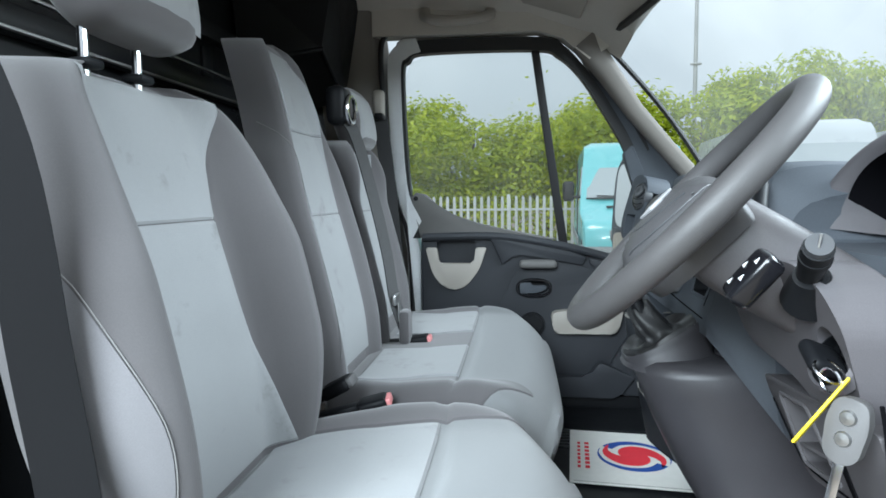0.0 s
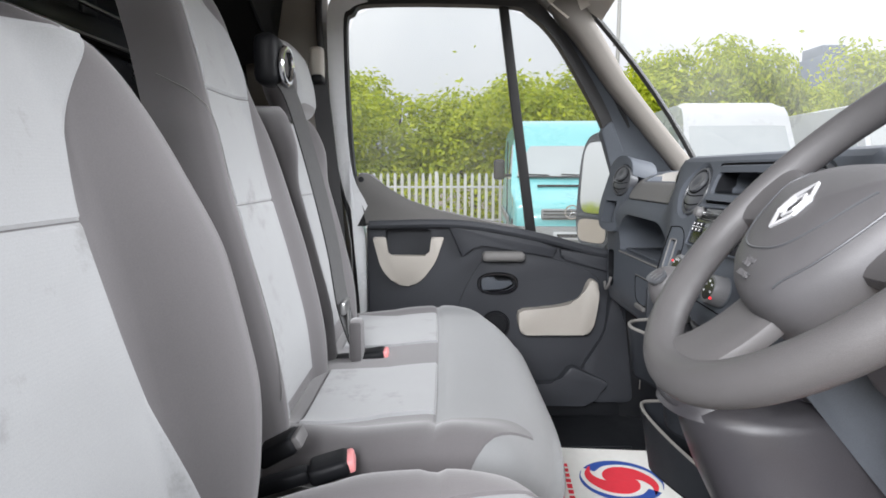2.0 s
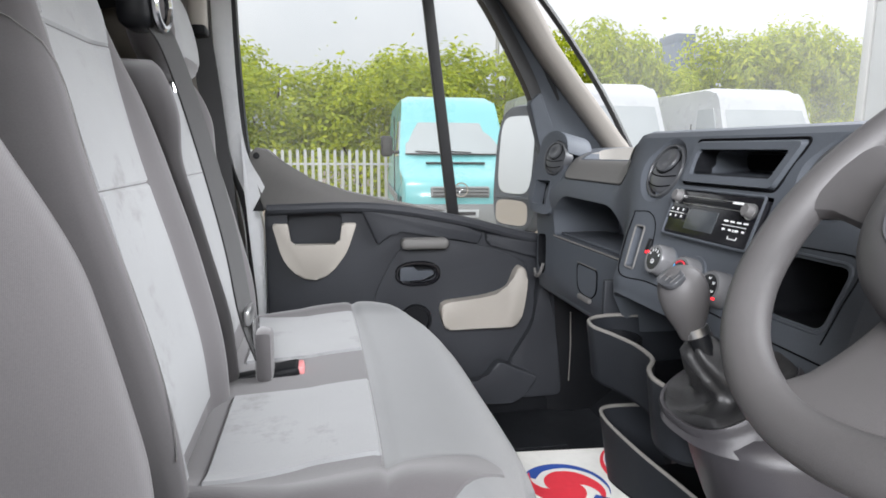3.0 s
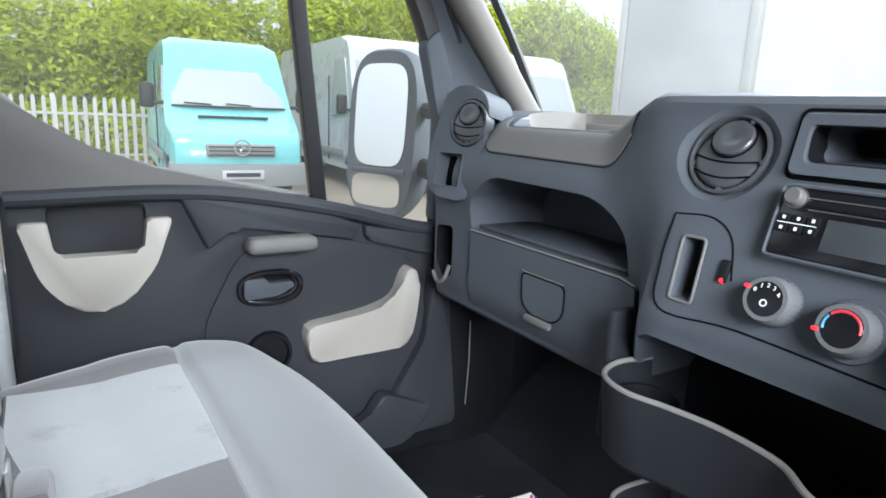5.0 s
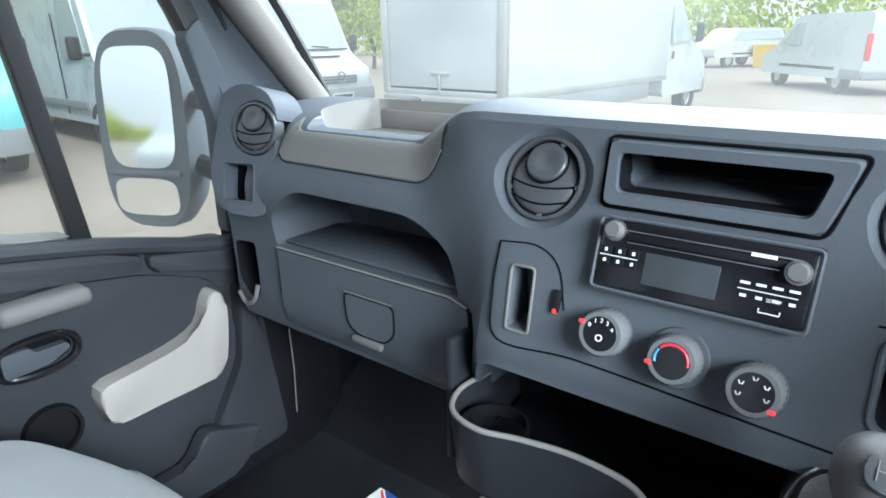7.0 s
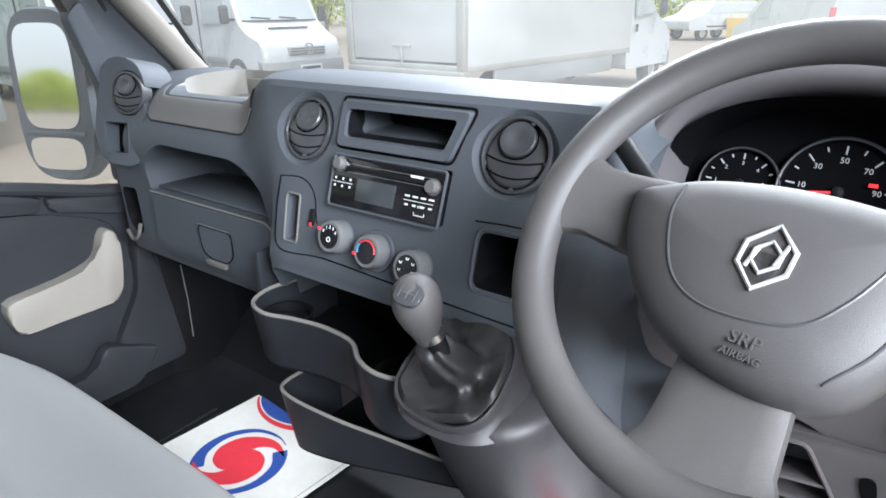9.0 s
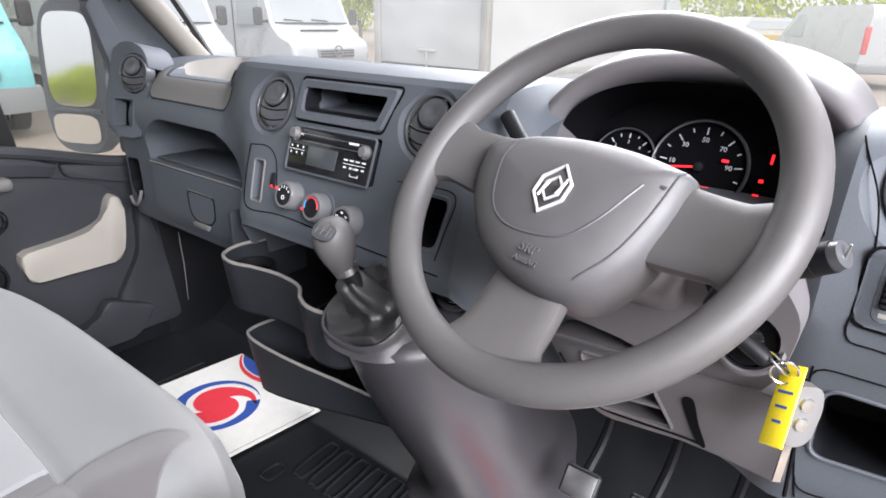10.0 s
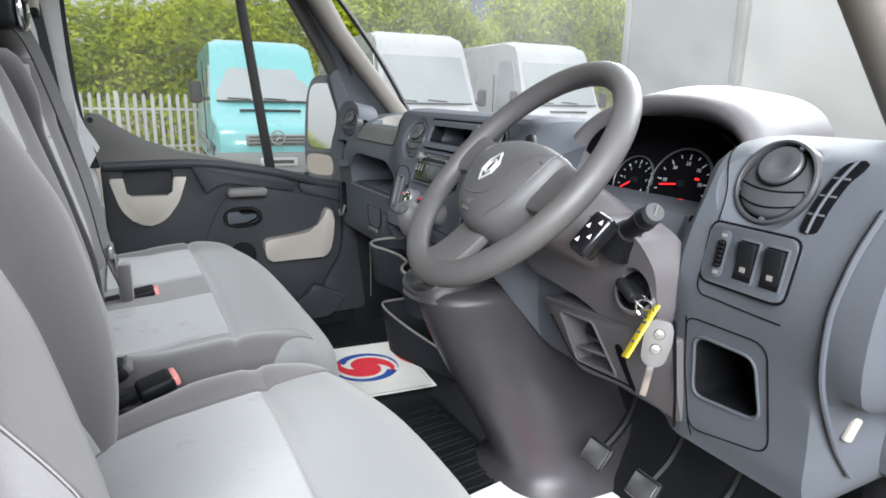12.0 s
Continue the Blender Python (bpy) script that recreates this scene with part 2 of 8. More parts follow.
# outside
M_GROUND = mat("yard_gravel", (0.215, 0.178, 0.140), 0.95, 0, 9.0, 0.5, 0.25, 0.35)
M_TEAL = mat("teal_paint", (0.15, 0.44, 0.465), 0.3, 0, 60, 0.02, 0.06, 2.0, 0.5, 0.6)
M_WHITE = mat("white_van_paint", (0.41, 0.43, 0.45), 0.3, 0, 60, 0.02, 0.06, 1.5, 0.5, 0.6)
# pale base colour paints in the sky reflected by the glass
M_VGLASS = mat("sky_pale_van_glass", (0.30, 0.33, 0.345), 0.08, 0, 60, 0, 0.1, 2.0, 0.9)
M_BUMPER = mat("grey_bumper", (0.20, 0.21, 0.215), 0.6, 0, 200, 0.1, 0.12, 3.0)
M_TYRE = mat("tyre_rubber", (0.02, 0.02, 0.021), 0.8, 0, 100, 0.3, 0.2)
M_LAMP = mat("headlamp_lens", (0.62, 0.60, 0.52), 0.12, 0, 40, 0, 0.2, 8.0, 0.8, 0.8)
M_AMBER = mat("tail_lamp_red", (0.5, 0.03, 0.03), 0.2, 0, 40, 0, 0.1)
M_BOX = mat("box_body_panel", (0.40, 0.41, 0.415), 0.4, 0, 30, 0.0, 0.05, 0.8)
M_BOXREAR = mat("roller_shutter", (0.31, 0.325, 0.33), 0.45, 0, 30, 0.0, 0.07, 0.9)
M_ALU = mat("aluminium_trim", (0.45, 0.45, 0.44), 0.45, 0.8, 90, 0.1, 0.12, 3.0)
M_FENCE = mat("galvanised_steel", (0.52, 0.52, 0.50), 0.55, 0.35, 60, 0.1, 0.12, 2.0, vary_obj=0.1)
M_BARK = mat("bark", (0.10, 0.075, 0.05), 0.9, 0, 30, 0.6, 0.3, 4.0)
M_TOWER = mat("far_tower_cladding", (0.14, 0.18, 0.23), 0.6, 0, 0.5, 0.0, 0.15, 0.05)
M_SKIP = mat("yellow_machine_paint", (0.62, 0.42, 0.05), 0.5, 0, 30, 0.05, 0.15, 1.0)


def leaf_material():
    m = mat("leaves", (0.15, 0.22, 0.025), 0.6, 0, 40, 0, 0.2, 0.5, 0.3)
    n, l = m.node_tree.nodes, m.node_tree.links
    b = n["Principled BSDF"]
    geo = n.new("ShaderNodeNewGeometry")
    ramp = n.new("ShaderNodeValToRGB")
    ramp.color_ramp.elements[0].color = (0.25, 0.32, 0.02, 1)
    ramp.color_ramp.elements[1].color = (0.58, 0.62, 0.04, 1)
    e = ramp.color_ramp.elements.new(0.5)
    e.color = (0.40, 0.48, 0.028, 1)
    l.new(geo.outputs["Random Per Island"], ramp.inputs["Fac"])
    l.new(ramp.outputs["Color"], b.inputs["Base Color"])
    b.inputs["Transmission Weight"].default_value = 0.0
    b.inputs["Subsurface Weight"].default_value = 0.0
    tl = n.new("ShaderNodeBsdfTranslucent")
    l.new(ramp.outputs["Color"], tl.inputs["Color"])
    mx = n.new("ShaderNodeMixShader")
    mx.inputs["Fac"].default_value = 0.45
    l.new(b.outputs[0], mx.inputs[1])
    l.new(tl.outputs[0], mx.inputs[2])
    l.new(mx.outputs[0], n["Material Output"].inputs["Surface"])
    return m


M_LEAF = leaf_material()


# ---- mesh helpers ----
def world_loc(ob):
    v = Vector((0, 0, 0))
    while ob is not None:
        v = v + ob.location
        ob = ob.parent
    return v


def finish(bm, me, angle=35):
    bmesh.ops.recalc_face_normals(bm, faces=bm.faces)
    bm.to_mesh(me)
    bm.free()
    for p in me.polygons:
        p.use_smooth = True
    me.set_sharp_from_angle(angle=radians(angle))


def part(name, bm, material, parent=None, label="", angle=35):
    """One mesh object, given in world metres, under a thing or a part."""
    me = bpy.data.meshes.new(name)
    if parent is not None:
        bmesh.ops.translate(bm, verts=bm.verts, vec=-world_loc(parent))
    finish(bm, me, angle)
    me.materials.append(material)
    ob = new(name, me)
    ob.parent = parent
    return tagged(ob, label=label) if label else ob


def thing(name, at, label, category, group="", kind=""):
    ob = new(name)
    ob.empty_display_size = 0.05
    ob.location = at
    return tagged(ob, label, category, group, kind)


def solid(name, bm, material, label, category, group="", kind="", angle=35):
    """A thing that is one mesh."""
    return tagged(part(name, bm, material, None, "", angle), label, category, group, kind)


def join(*bms):
    out = bmesh.new()
    for b in bms:
        me = bpy.data.meshes.new("tmp")
        b.to_mesh(me)
        b.free()
        out.from_mesh(me)
        bpy.data.meshes.remove(me)
    return out


def moved(bm, m):
    bmesh.ops.transform(bm, matrix=m, verts=bm.verts)
    return bm


def rbox(cx, cy, cz, sx, sy, sz, r=0.004, seg=2, m=None):
    bm = bmesh.new()
    bmesh.ops.create_cube(bm, size=1)
    bmesh.ops.scale(bm, vec=(sx, sy, sz), verts=bm.verts)
    r = min(r, 0.48 * min(sx, sy, sz))
    if r > 0:
        bmesh.ops.bevel(bm, geom=bm.edges[:], offset=r, segments=seg, affect="EDGES", profile=0.5)
    bmesh.ops.translate(bm, vec=(cx, cy, cz), verts=bm.verts)
    return moved(bm, m) if m else bm


def loft(rings, caps=True, closed=True):
    """A skin over rings of equal point counts."""
    bm = bmesh.new()
    vs = [[bm.verts.new(p) for p in r] for r in rings]
    n = len(rings[0])
    for a, b in zip(vs, vs[1:]):
        for i in range(n if closed else n - 1):
            j = (i + 1) % n
            bm.faces.new((a[i], a[j], b[j], b[i]))
    if caps and closed:
        bm.faces.new(vs[0][::-1])
        bm.faces.new(vs[-1])
    return bm


def prism(pts, lo, hi, axis="y", bevel=0.0, seg=2):
    """A flat outline pushed along an axis; pts are the two other coordinates in alphabetical order."""
    def p3(a, b, c):
        return {"x": (c, a, b), "y": (a, c, b), "z": (a, b, c)}[axis]
    bm = loft([[p3(a, b, lo) for a, b in pts], [p3(a, b, hi) for a, b in pts]])
    if bevel:
        bmesh.ops.bevel(bm, geom=bm.edges[:], offset=bevel, segments=seg, affect="EDGES", profile=0.5, clamp_overlap=True)
    return bm


def smooth_path(pts, n=8, closed=False):
    """Catmull-Rom points through pts (any dimension)."""
    P = [np.array(p, float) for p in pts]
    out = []
    m = len(P)
    for i in range(m if closed else m - 1):
        p1, p2 = P[i], P[(i + 1) % m]
        p0 = P[i - 1] if (i > 0 or closed) else 2 * p1 - p2
        p3 = P[(i + 2) % m] if (i + 2 < m or closed) else 2 * p2 - p1
        for k in range(n):
            t = k / n
            out.append(0.5 * ((2 * p1) + (p2 - p0) * t + (2 * p0 - 5 * p1 + 4 * p2 - p3) * t * t + (3 * p1 - p0 - 3 * p2 + p3) * t ** 3))
    if not closed:
        out.append(P[-1])
    return out


def round_poly(pts, r, seg=4):
    """A polygon (2D) with rounded corners; r one radius or a list."""
    out = []
    n = len(pts)
    rs = r if isinstance(r, (list, tuple)) else [r] * n
    for i in range(n):
        a, b, c = (Vector(pts[i - 1]), Vector(pts[i]), Vector(pts[(i + 1) % n]))
        u, v = (a - b), (c - b)
        d = min(rs[i], 0.48 * u.length, 0.48 * v.length)
        p, q = b + u.normalized() * d, b + v.normalized() * d
        for k in range(seg + 1):
            t = k / seg
            out.append(tuple((1 - t) ** 2 * p + 2 * t * (1 - t) * b + t * t * q))
    return out


def tube(path, r, seg=10, closed=False, flat=1.0):
    """A round or flattened bar along a path."""
    P = [Vector(p) for p in path]
    n = len(P)
    rings = []
    up = Vector((0.12, 0.23, 0.97)).normalized()
    for i in range(n):
        a = P[i - 1] if (i > 0 or closed) else P[i]
        b = P[(i + 1) % n] if (i < n - 1 or closed) else P[i]
        t = (b - a).normalized()
        u = up - t * up.dot(t)
        if u.length < 1e-3:
            u = t.orthogonal()
        u.normalize()
        up = u
        v = t.cross(u)
        rr = r(i / max(1, n - 1)) if callable(r) else r
        rings.append([P[i] + (u * math.cos(k) + v * math.sin(k) * flat) * rr for k in (2 * math.pi * j / seg for j in range(seg))])
    if closed:
        rings.append(rings[0])
    return loft(rings, caps=not closed)


def lathe(profile, m, seg=32):
    """Profile of (radius, height) turned about z, then placed by m."""
    rings = [[Vector((r * math.cos(a), r * math.sin(a), h)) for a in (2 * math.pi * i / seg for i in range(seg))] for r, h in profile]
    hollow = profile[0][0] > 1e-6 and profile[-1][0] > 1e-6
    if hollow:
        rings.append(rings[0])
    return moved(loft(rings, caps=not hollow), m)


def frame_at(origin, normal, up=(0, 0, 1)):
    """Matrix whose z is the normal, y as near to up as may be."""
    z = Vector(normal).normalized()
    x = Vector(up).cross(z).normalized()
    y = z.cross(x)
    m = Matrix((x, y, z)).transposed().to_4x4()
    m.translation = Vector(origin)
    return m


def carve(bm, *cutters):
    """The solid bm less the cutters, worked out at once."""
    def temp(b):
        bmesh.ops.recalc_face_normals(b, faces=b.faces)
        me = bpy.data.meshes.new("tmp")
        b.to_mesh(me)
        b.free()
        return new("tmp", me)
    ob = temp(bm)
    cs = [temp(c) for c in cutters]
    for c in cs:
        mod = ob.modifiers.new("cut", "BOOLEAN")
        mod.operation, mod.object, mod.solver = "DIFFERENCE", c, "EXACT"
    me = bpy.data.meshes.new_from_object(ob.evaluated_get(bpy.context.evaluated_depsgraph_get()))
    out = bmesh.new()
    out.from_mesh(me)
    for o in [ob] + cs:
        d = o.data
        bpy.data.objects.remove(o)
        bpy.data.meshes.remove(d)
    bpy.data.meshes.remove(me)
    return out


def lettering(text, size, m, depth=0.0004):
    """Raised letters of Blender's own font, centred on m."""
    cu = bpy.data.curves.new("tmp", "FONT")
    cu.body, cu.size, cu.extrude, cu.align_x, cu.align_y, cu.resolution_u = text, size, depth, "CENTER", "CENTER", 2
    ob = new("tmp", cu)
    me = bpy.data.meshes.new_from_object(ob.evaluated_get(bpy.context.evaluated_depsgraph_get()))
    bm = bmesh.new()
    bm.from_mesh(me)
    bpy.data.objects.remove(ob)
    bpy.data.curves.remove(cu)
    bpy.data.meshes.remove(me)
    return moved(bm, m)


def lerp(a, b, t):
    return a + (b - a) * t


def interp(table, x):
    """Monotone smooth value between the rows of a table of (x, value or tuple)."""
    X = [t[0] for t in table]
    V = [np.array(t[1], float) for t in table]
    if x <= X[0]:
        return V[0]
    if x >= X[-1]:
        return V[-1]
    i = max(k for k in range(len(X) - 1) if X[k] <= x)
    def sec(k):
        return (V[k + 1] - V[k]) / (X[k + 1] - X[k])
    def slope(k):
        if k == 0 or k == len(X) - 1:
            return sec(0) if k == 0 else sec(k - 1)
        a, b = sec(k - 1), sec(k)
        return np.where(a * b > 0, 2 * a * b / np.where(np.abs(a + b) < 1e-12, 1, a + b), 0.0)
    h = X[i + 1] - X[i]
    t = (x - X[i]) / h
    return (2 * t ** 3 - 3 * t ** 2 + 1) * V[i] + (t ** 3 - 2 * t ** 2 + t) * h * slope(i) + (3 * t ** 2 - 2 * t ** 3) * V[i + 1] + (t ** 3 - t ** 2) * h * slope(i + 1)


# ---- the cab: floor, bulkhead, roof, pillars ----
def ground_sheet():
    bm = bmesh.new()
    rings = []
    for r in (0.01, 6, 12, 20, 35, 60, 120, 300, 900, 2500):
        rings.append([(r * math.cos(a), r * math.sin(a), -0.65 - 0.00001 * r + (0.03 * noise.noise(Vector((r * math.cos(a) * 0.2, r * math.sin(a) * 0.2, 0))) if 3 < r < 100 else 0)) for a in (2 * math.pi * i / 64 for i in range(64))])
    return loft(rings, caps=False)


solid("ground", ground_sheet(), M_GROUND, "dusty pale brown gravel yard", "ground", kind="structure")

floor_bm = rbox(0.12, 0.0, -0.03, 1.62, 1.76, 0.09, 0.01)
cab_floor = solid("floor", floor_bm, M_RUBBER, "black moulded rubber cab floor covering, scuffed", "floor", kind="structure")

# moulded loops of the rubber floor in the driver's footwell
FLOOR_Z = 0.015
for i in range(9):
    y0 = 0.150 - 0.044 * i
    xa, xb, k = (0.213, 0.262, 0.0) if i == 0 else (0.262 + 0.001 * i, 0.368 + 0.002 * i, -0.10)
    w = 0.0135
    loop = [(xa, y0), (xa + 0.006, y0 + w), (xb - 0.008, y0 + w + k * (xa - xb)), (xb, y0 + k * (xa - xb)), (xb - 0.008, y0 - w + k * (xa - xb)), (xa + 0.006, y0 - w)]
    pts = [(a, b, FLOOR_Z + 0.002) for a, b in smooth_path(loop, 5, True)]
    part("rib", tube(pts, 0.0032, 6, True), M_RUBBER, cab_floor)
for i in range(7):
    part("rib", rbox(0.16, 0.62 - 0.022 * i, FLOOR_Z + 0.002, 0.42, 0.008, 0.006, 0.002), M_RUBBER, cab_floor)

bulk = carve(rbox(-0.83, 0, 0.65, 0.03, 1.74, 1.5, 0.004))
bulkhead = solid("wall_rear", bulk, M_BULK, "black painted steel bulkhead behind the seats", "bulkhead", kind="structure")
for z0, y0, y1 in ((0.86, -0.8, 0.8), (1.02, -0.8, 0.8), (1.16, -0.8, 0.8)):
    part("rail", rbox(-0.80, (y0 + y1) / 2, z0, 0.035, y1 - y0, 0.045, 0.008), M_BULK, bulkhead)
for y0 in (-0.62, -0.2, 0.24, 0.66):
    part("pressed_rib", rbox(-0.812, y0, 1.0, 0.012, 0.05, 0.25, 0.006), M_BULK, bulkhead)
for z0 in (1.0, 1.055):
    part("rail_edge", rbox(-0.779, 0.1, z0, 0.010, 1.3, 0.006, 0.002), M_SATIN, bulkhead, "bright rail edge")

roof_rings = []
for x, z, hw in ((-0.86, 1.40, 0.80), (-0.4, 1.41, 0.80), (0.0, 1.39, 0.78), (0.2, 1.325, 0.76), (0.285, 1.262, 0.745)):
    ring = []
    for k in range(17):
        u = -1 + k / 8
        ring.append((x + (0.12 * (1 - u * u) if x > 0.15 else 0), hw * u, z - 0.10 * u ** 6 + (0.02 * (1 - u * u) if x > 0.15 else 0)))
    ring += [(p[0], p[1], p[2] + 0.05) for p in reversed(ring)]
    roof_rings.append(ring)
solid("ceiling", loft(roof_rings), M_LINER, "pale beige felt headliner", "headliner", kind="structure")


def door_y(z):
    """Inner face of the door: upright below the sill, leaning inwards above."""
    return 0.85 if z < 0.57 else 0.85 - 0.13 * (z - 0.57)


def side_slab(outline, depth, proud=0.0, n_b=0.0):
    """A panel on the passenger side from an outline in x and z, following the door's lean; depth goes outwards."""
    inner = [(x, door_y(z) - proud, z) for x, z in outline]
    outer = [(x, door_y(z) - proud + depth, z) for x, z in outline]
    bm = loft([inner, outer])
    if n_b:
        edges = [e for e in bm.edges if all(any((v.co - Vector(p)).length < 1e-6 for p in inner) for v in e.verts)]
        bmesh.ops.bevel(bm, geom=edges, offset=n_b, segments=2, affect="EDGES", profile=0.5)
    return bm


solid("underbody_wall", join(rbox(0.1, 0.0, -0.36, 1.5, 1.5, 0.58, 0.03)), M_BLACK, "black underbody carrying the cab", "underbody", kind="structure")
# passenger B-pillar, header and A-pillar trims
bp_rings = []
for z, x0, x1, y in ((0.0, -0.62, -0.405, 0.83), (0.5, -0.64, -0.42, 0.83), (0.9, -0.68, -0.468, 0.80), (1.15, -0.70, -0.46, 0.775), (1.36, -0.74, -0.48, 0.73)):
    bp_rings.append([(x1, y + 0.09, z), (x1 - 0.012, y + 0.015, z), (x1 - 0.03, y, z), (x0 + 0.05, y - 0.015, z), (x0, y + 0.01, z), (x0, y + 0.09, z)])
solid("trim_b_pillar", loft(bp_rings), M_TRIM, "beige-grey plastic B-pillar trim", "pillar trim", kind="structure")
part("rear_quarter", rbox(-0.77, 0.86, 0.65, 0.2, 0.1, 1.5, 0.01), M_BULK, bulkhead)
part("rear_quarter", rbox(-0.80, -0.86, 0.65, 0.16, 0.1, 1.5, 0.01), M_BULK, bulkhead)

# painted door aperture seen as a pale strip behind the door
ap = [(-0.412, 0.02), (-0.372, 0.02), (-0.372, 0.55), (-0.402, 0.75), (-0.43, 1.17), (-0.40, 1.235), (-0.36, 1.255), (-0.37, 1.28), (-0.425, 1.25), (-0.452, 1.18), (-0.445, 0.75), (-0.418, 0.55)]
solid("door_frame_trim", side_slab(ap, 0.06, -0.01), M_BODY, "white painted edge of the door opening", "door frame", kind="structure")
seal_path = [(-0.40, 0.845, 0.05), (-0.405, 0.845, 0.55), (-0.455, 0.815, 0.8), (-0.478, 0.762, 1.17), (-0.45, 0.750, 1.275), (-0.35, 0.75, 1.292), (0.05, 0.75, 1.287), (0.14, 0.752, 1.262), (0.20, 0.765, 1.20), (0.29, 0.785, 1.06), (0.38, 0.81, 0.90), (0.44, 0.83, 0.74)]
solid("door_seal_trim", tube(smooth_path(seal_path, 6), 0.009, 8), M_SEAL, "black rubber door seal", "door seal", kind="structure")
head_pts = [(-0.50, 1.262), (0.03, 1.258), (0.11, 1.232), (0.19, 1.165), (0.25, 1.20), (0.2, 1.30), (0.05, 1.36), (-0.50, 1.38)]
solid("header_trim", loft([[(x, 0.735, z) for x, z in head_pts], [(x, 0.80, z) for x, z in head_pts]]), M_LINER, "beige trim over the passenger door", "trim", kind="structure")


def a_pillar(side):
    rings = []
    for x, y, z, w, d in ((0.175, 0.758, 1.227, 0.046, 0.028), (0.252, 0.765, 1.124, 0.036, 0.027), (0.338, 0.778, 1.004, 0.030, 0.026), (0.434, 0.788, 0.895, 0.028, 0.026), (0.524, 0.797, 0.795, 0.028, 0.026), (0.594, 0.802, 0.715, 0.030, 0.026)):
        t = Vector((0.63, 0, -0.77))
        u = Vector((0.77, 0, 0.63))
        ring = []
        for k in range(14):
            a = 2 * math.pi * k / 14
            ca, sa = math.cos(a), math.sin(a)
            ca, sa = math.copysign(abs(ca) ** 0.7, ca), math.copysign(abs(sa) ** 0.7, sa)
            p = Vector((x, y, z)) + u * (ca * w) + Vector((0, 1, 0)) * (sa * d)
            ring.append((p.x, side * p.y, p.z))
        rings.append(ring)
    return loft(rings)


qp = [(0.15, 1.225), (0.21, 1.11), (0.285, 0.975), (0.345, 0.85), (0.385, 0.73), (0.60, 0.71), (0.55, 0.80), (0.44, 0.93), (0.33, 1.07), (0.24, 1.20)]
solid("quarter_panel_trim", loft([[(x, 0.812 - 0.05 * (z - 0.72), z) for x, z in qp], [(x, 0.850 - 0.05 * (z - 0.72), z) for x, z in qp]]), M_DASH, "dark grey triangular panel beside the door window", "trim", kind="structure")
solid("trim_a_pillar", a_pillar(1), M_TRIM, "pale grey-beige A-pillar trim", "pillar trim", kind="structure")
solid("trim_a_pillar", a_pillar(-1), M_TRIM, "pale grey-beige A-pillar trim", "pillar trim", kind="structure")


def screen_point(u, s):
    k = 1 - u * u
    xb, zb, xt, zt = 0.62 + 0.26 * k, 0.715, 0.235 + 0.14 * k, 1.235 + 0.03 * k
    return Vector((lerp(xb, xt, s) + 0.03 * math.sin(math.pi * s), u * 0.80, lerp(zb, zt, s)))


ws = loft([[screen_point(-1 + i / 10, j / 8) for i in range(21)] for j in range(9)], closed=False)
windscreen = solid("window_windscreen", ws, M_SCREEN, "clean curved windscreen with a painted milky haze", "windscreen", kind="structure")
windscreen.visible_shadow = False
for s0, nm in ((0.0, "lower_band"), (1.0, "upper_band")):
    pts = [screen_point(-1 + i / 10, s0) for i in range(21)]
    part(nm, tube(pts, 0.012, 6), M_SEAL, windscreen, "black windscreen edge")
for u in (-1, 1):
    part("side_band", tube([screen_point(u, j / 8) for j in range(9)], 0.009, 6), M_SEAL, windscreen, "black windscreen edge")

firewall = prism([(0.50, 0.0), (0.95, 0.3), (0.98, 0.70), (1.0, 0.70), (1.02, -0.1), (0.5, -0.06)], -0.85, 0.85, "y")
solid("wall_front", firewall, M_RUBBER, "black carpeted firewall under the dashboard", "firewall", kind="structure")
for sgn in (1, -1):
    solid("kick_panel_wall", rbox(0.70, sgn * 0.86, 0.33, 0.50, 0.03, 0.80, 0.01), M_BLACK, "black plastic kick panel", "kick panel", kind="structure")

solid("kick_panel_wall", loft([[(x, y, z) for x, y in ((0.385, 0.90), (0.395, 0.842), (0.46, 0.815), (0.60, 0.83), (0.60, 0.90))] for z in (-0.02, 0.3, 0.52, 0.73)]), M_BLACK, "black plastic trim beside the passenger footwell", "kick panel", kind="structure")
solid("sill_trim", rbox(-0.02, 0.875, 0.02, 0.95, 0.07, 0.075, 0.012), M_BLACK, "black plastic door sill", "door sill", kind="structure")
# driver's side: sill, B-pillar, header
solid("sill_trim", rbox(-0.05, -0.88, -0.04, 1.0, 0.07, 0.10, 0.012), M_BLACK, "black plastic door sill", "door sill", kind="structure")
dbp = []
for z, x0, x1, y in ((-0.05, -0.74, -0.60, -0.86), (0.5, -0.74, -0.60, -0.86), (0.9, -0.76, -0.62, -0.83), (1.38, -0.78, -0.64, -0.76)):
    dbp.append([(x1, y - 0.06, z), (x1, y + 0.01, z), (x1 - 0.03, y + 0.03, z), (x0, y + 0.03, z), (x0, y - 0.06, z)])
solid("trim_b_pillar", loft(dbp), M_TRIM, "beige-grey plastic B-pillar trim", "pillar trim", kind="structure")
solid("header_trim", prism([(-0.7, 1.30), (0.2, 1.28), (0.2, 1.36), (-0.7, 1.40)], -0.80, -0.74, "y", 0.01), M_LINER, "beige trim over the driver door opening", "trim", kind="structure")

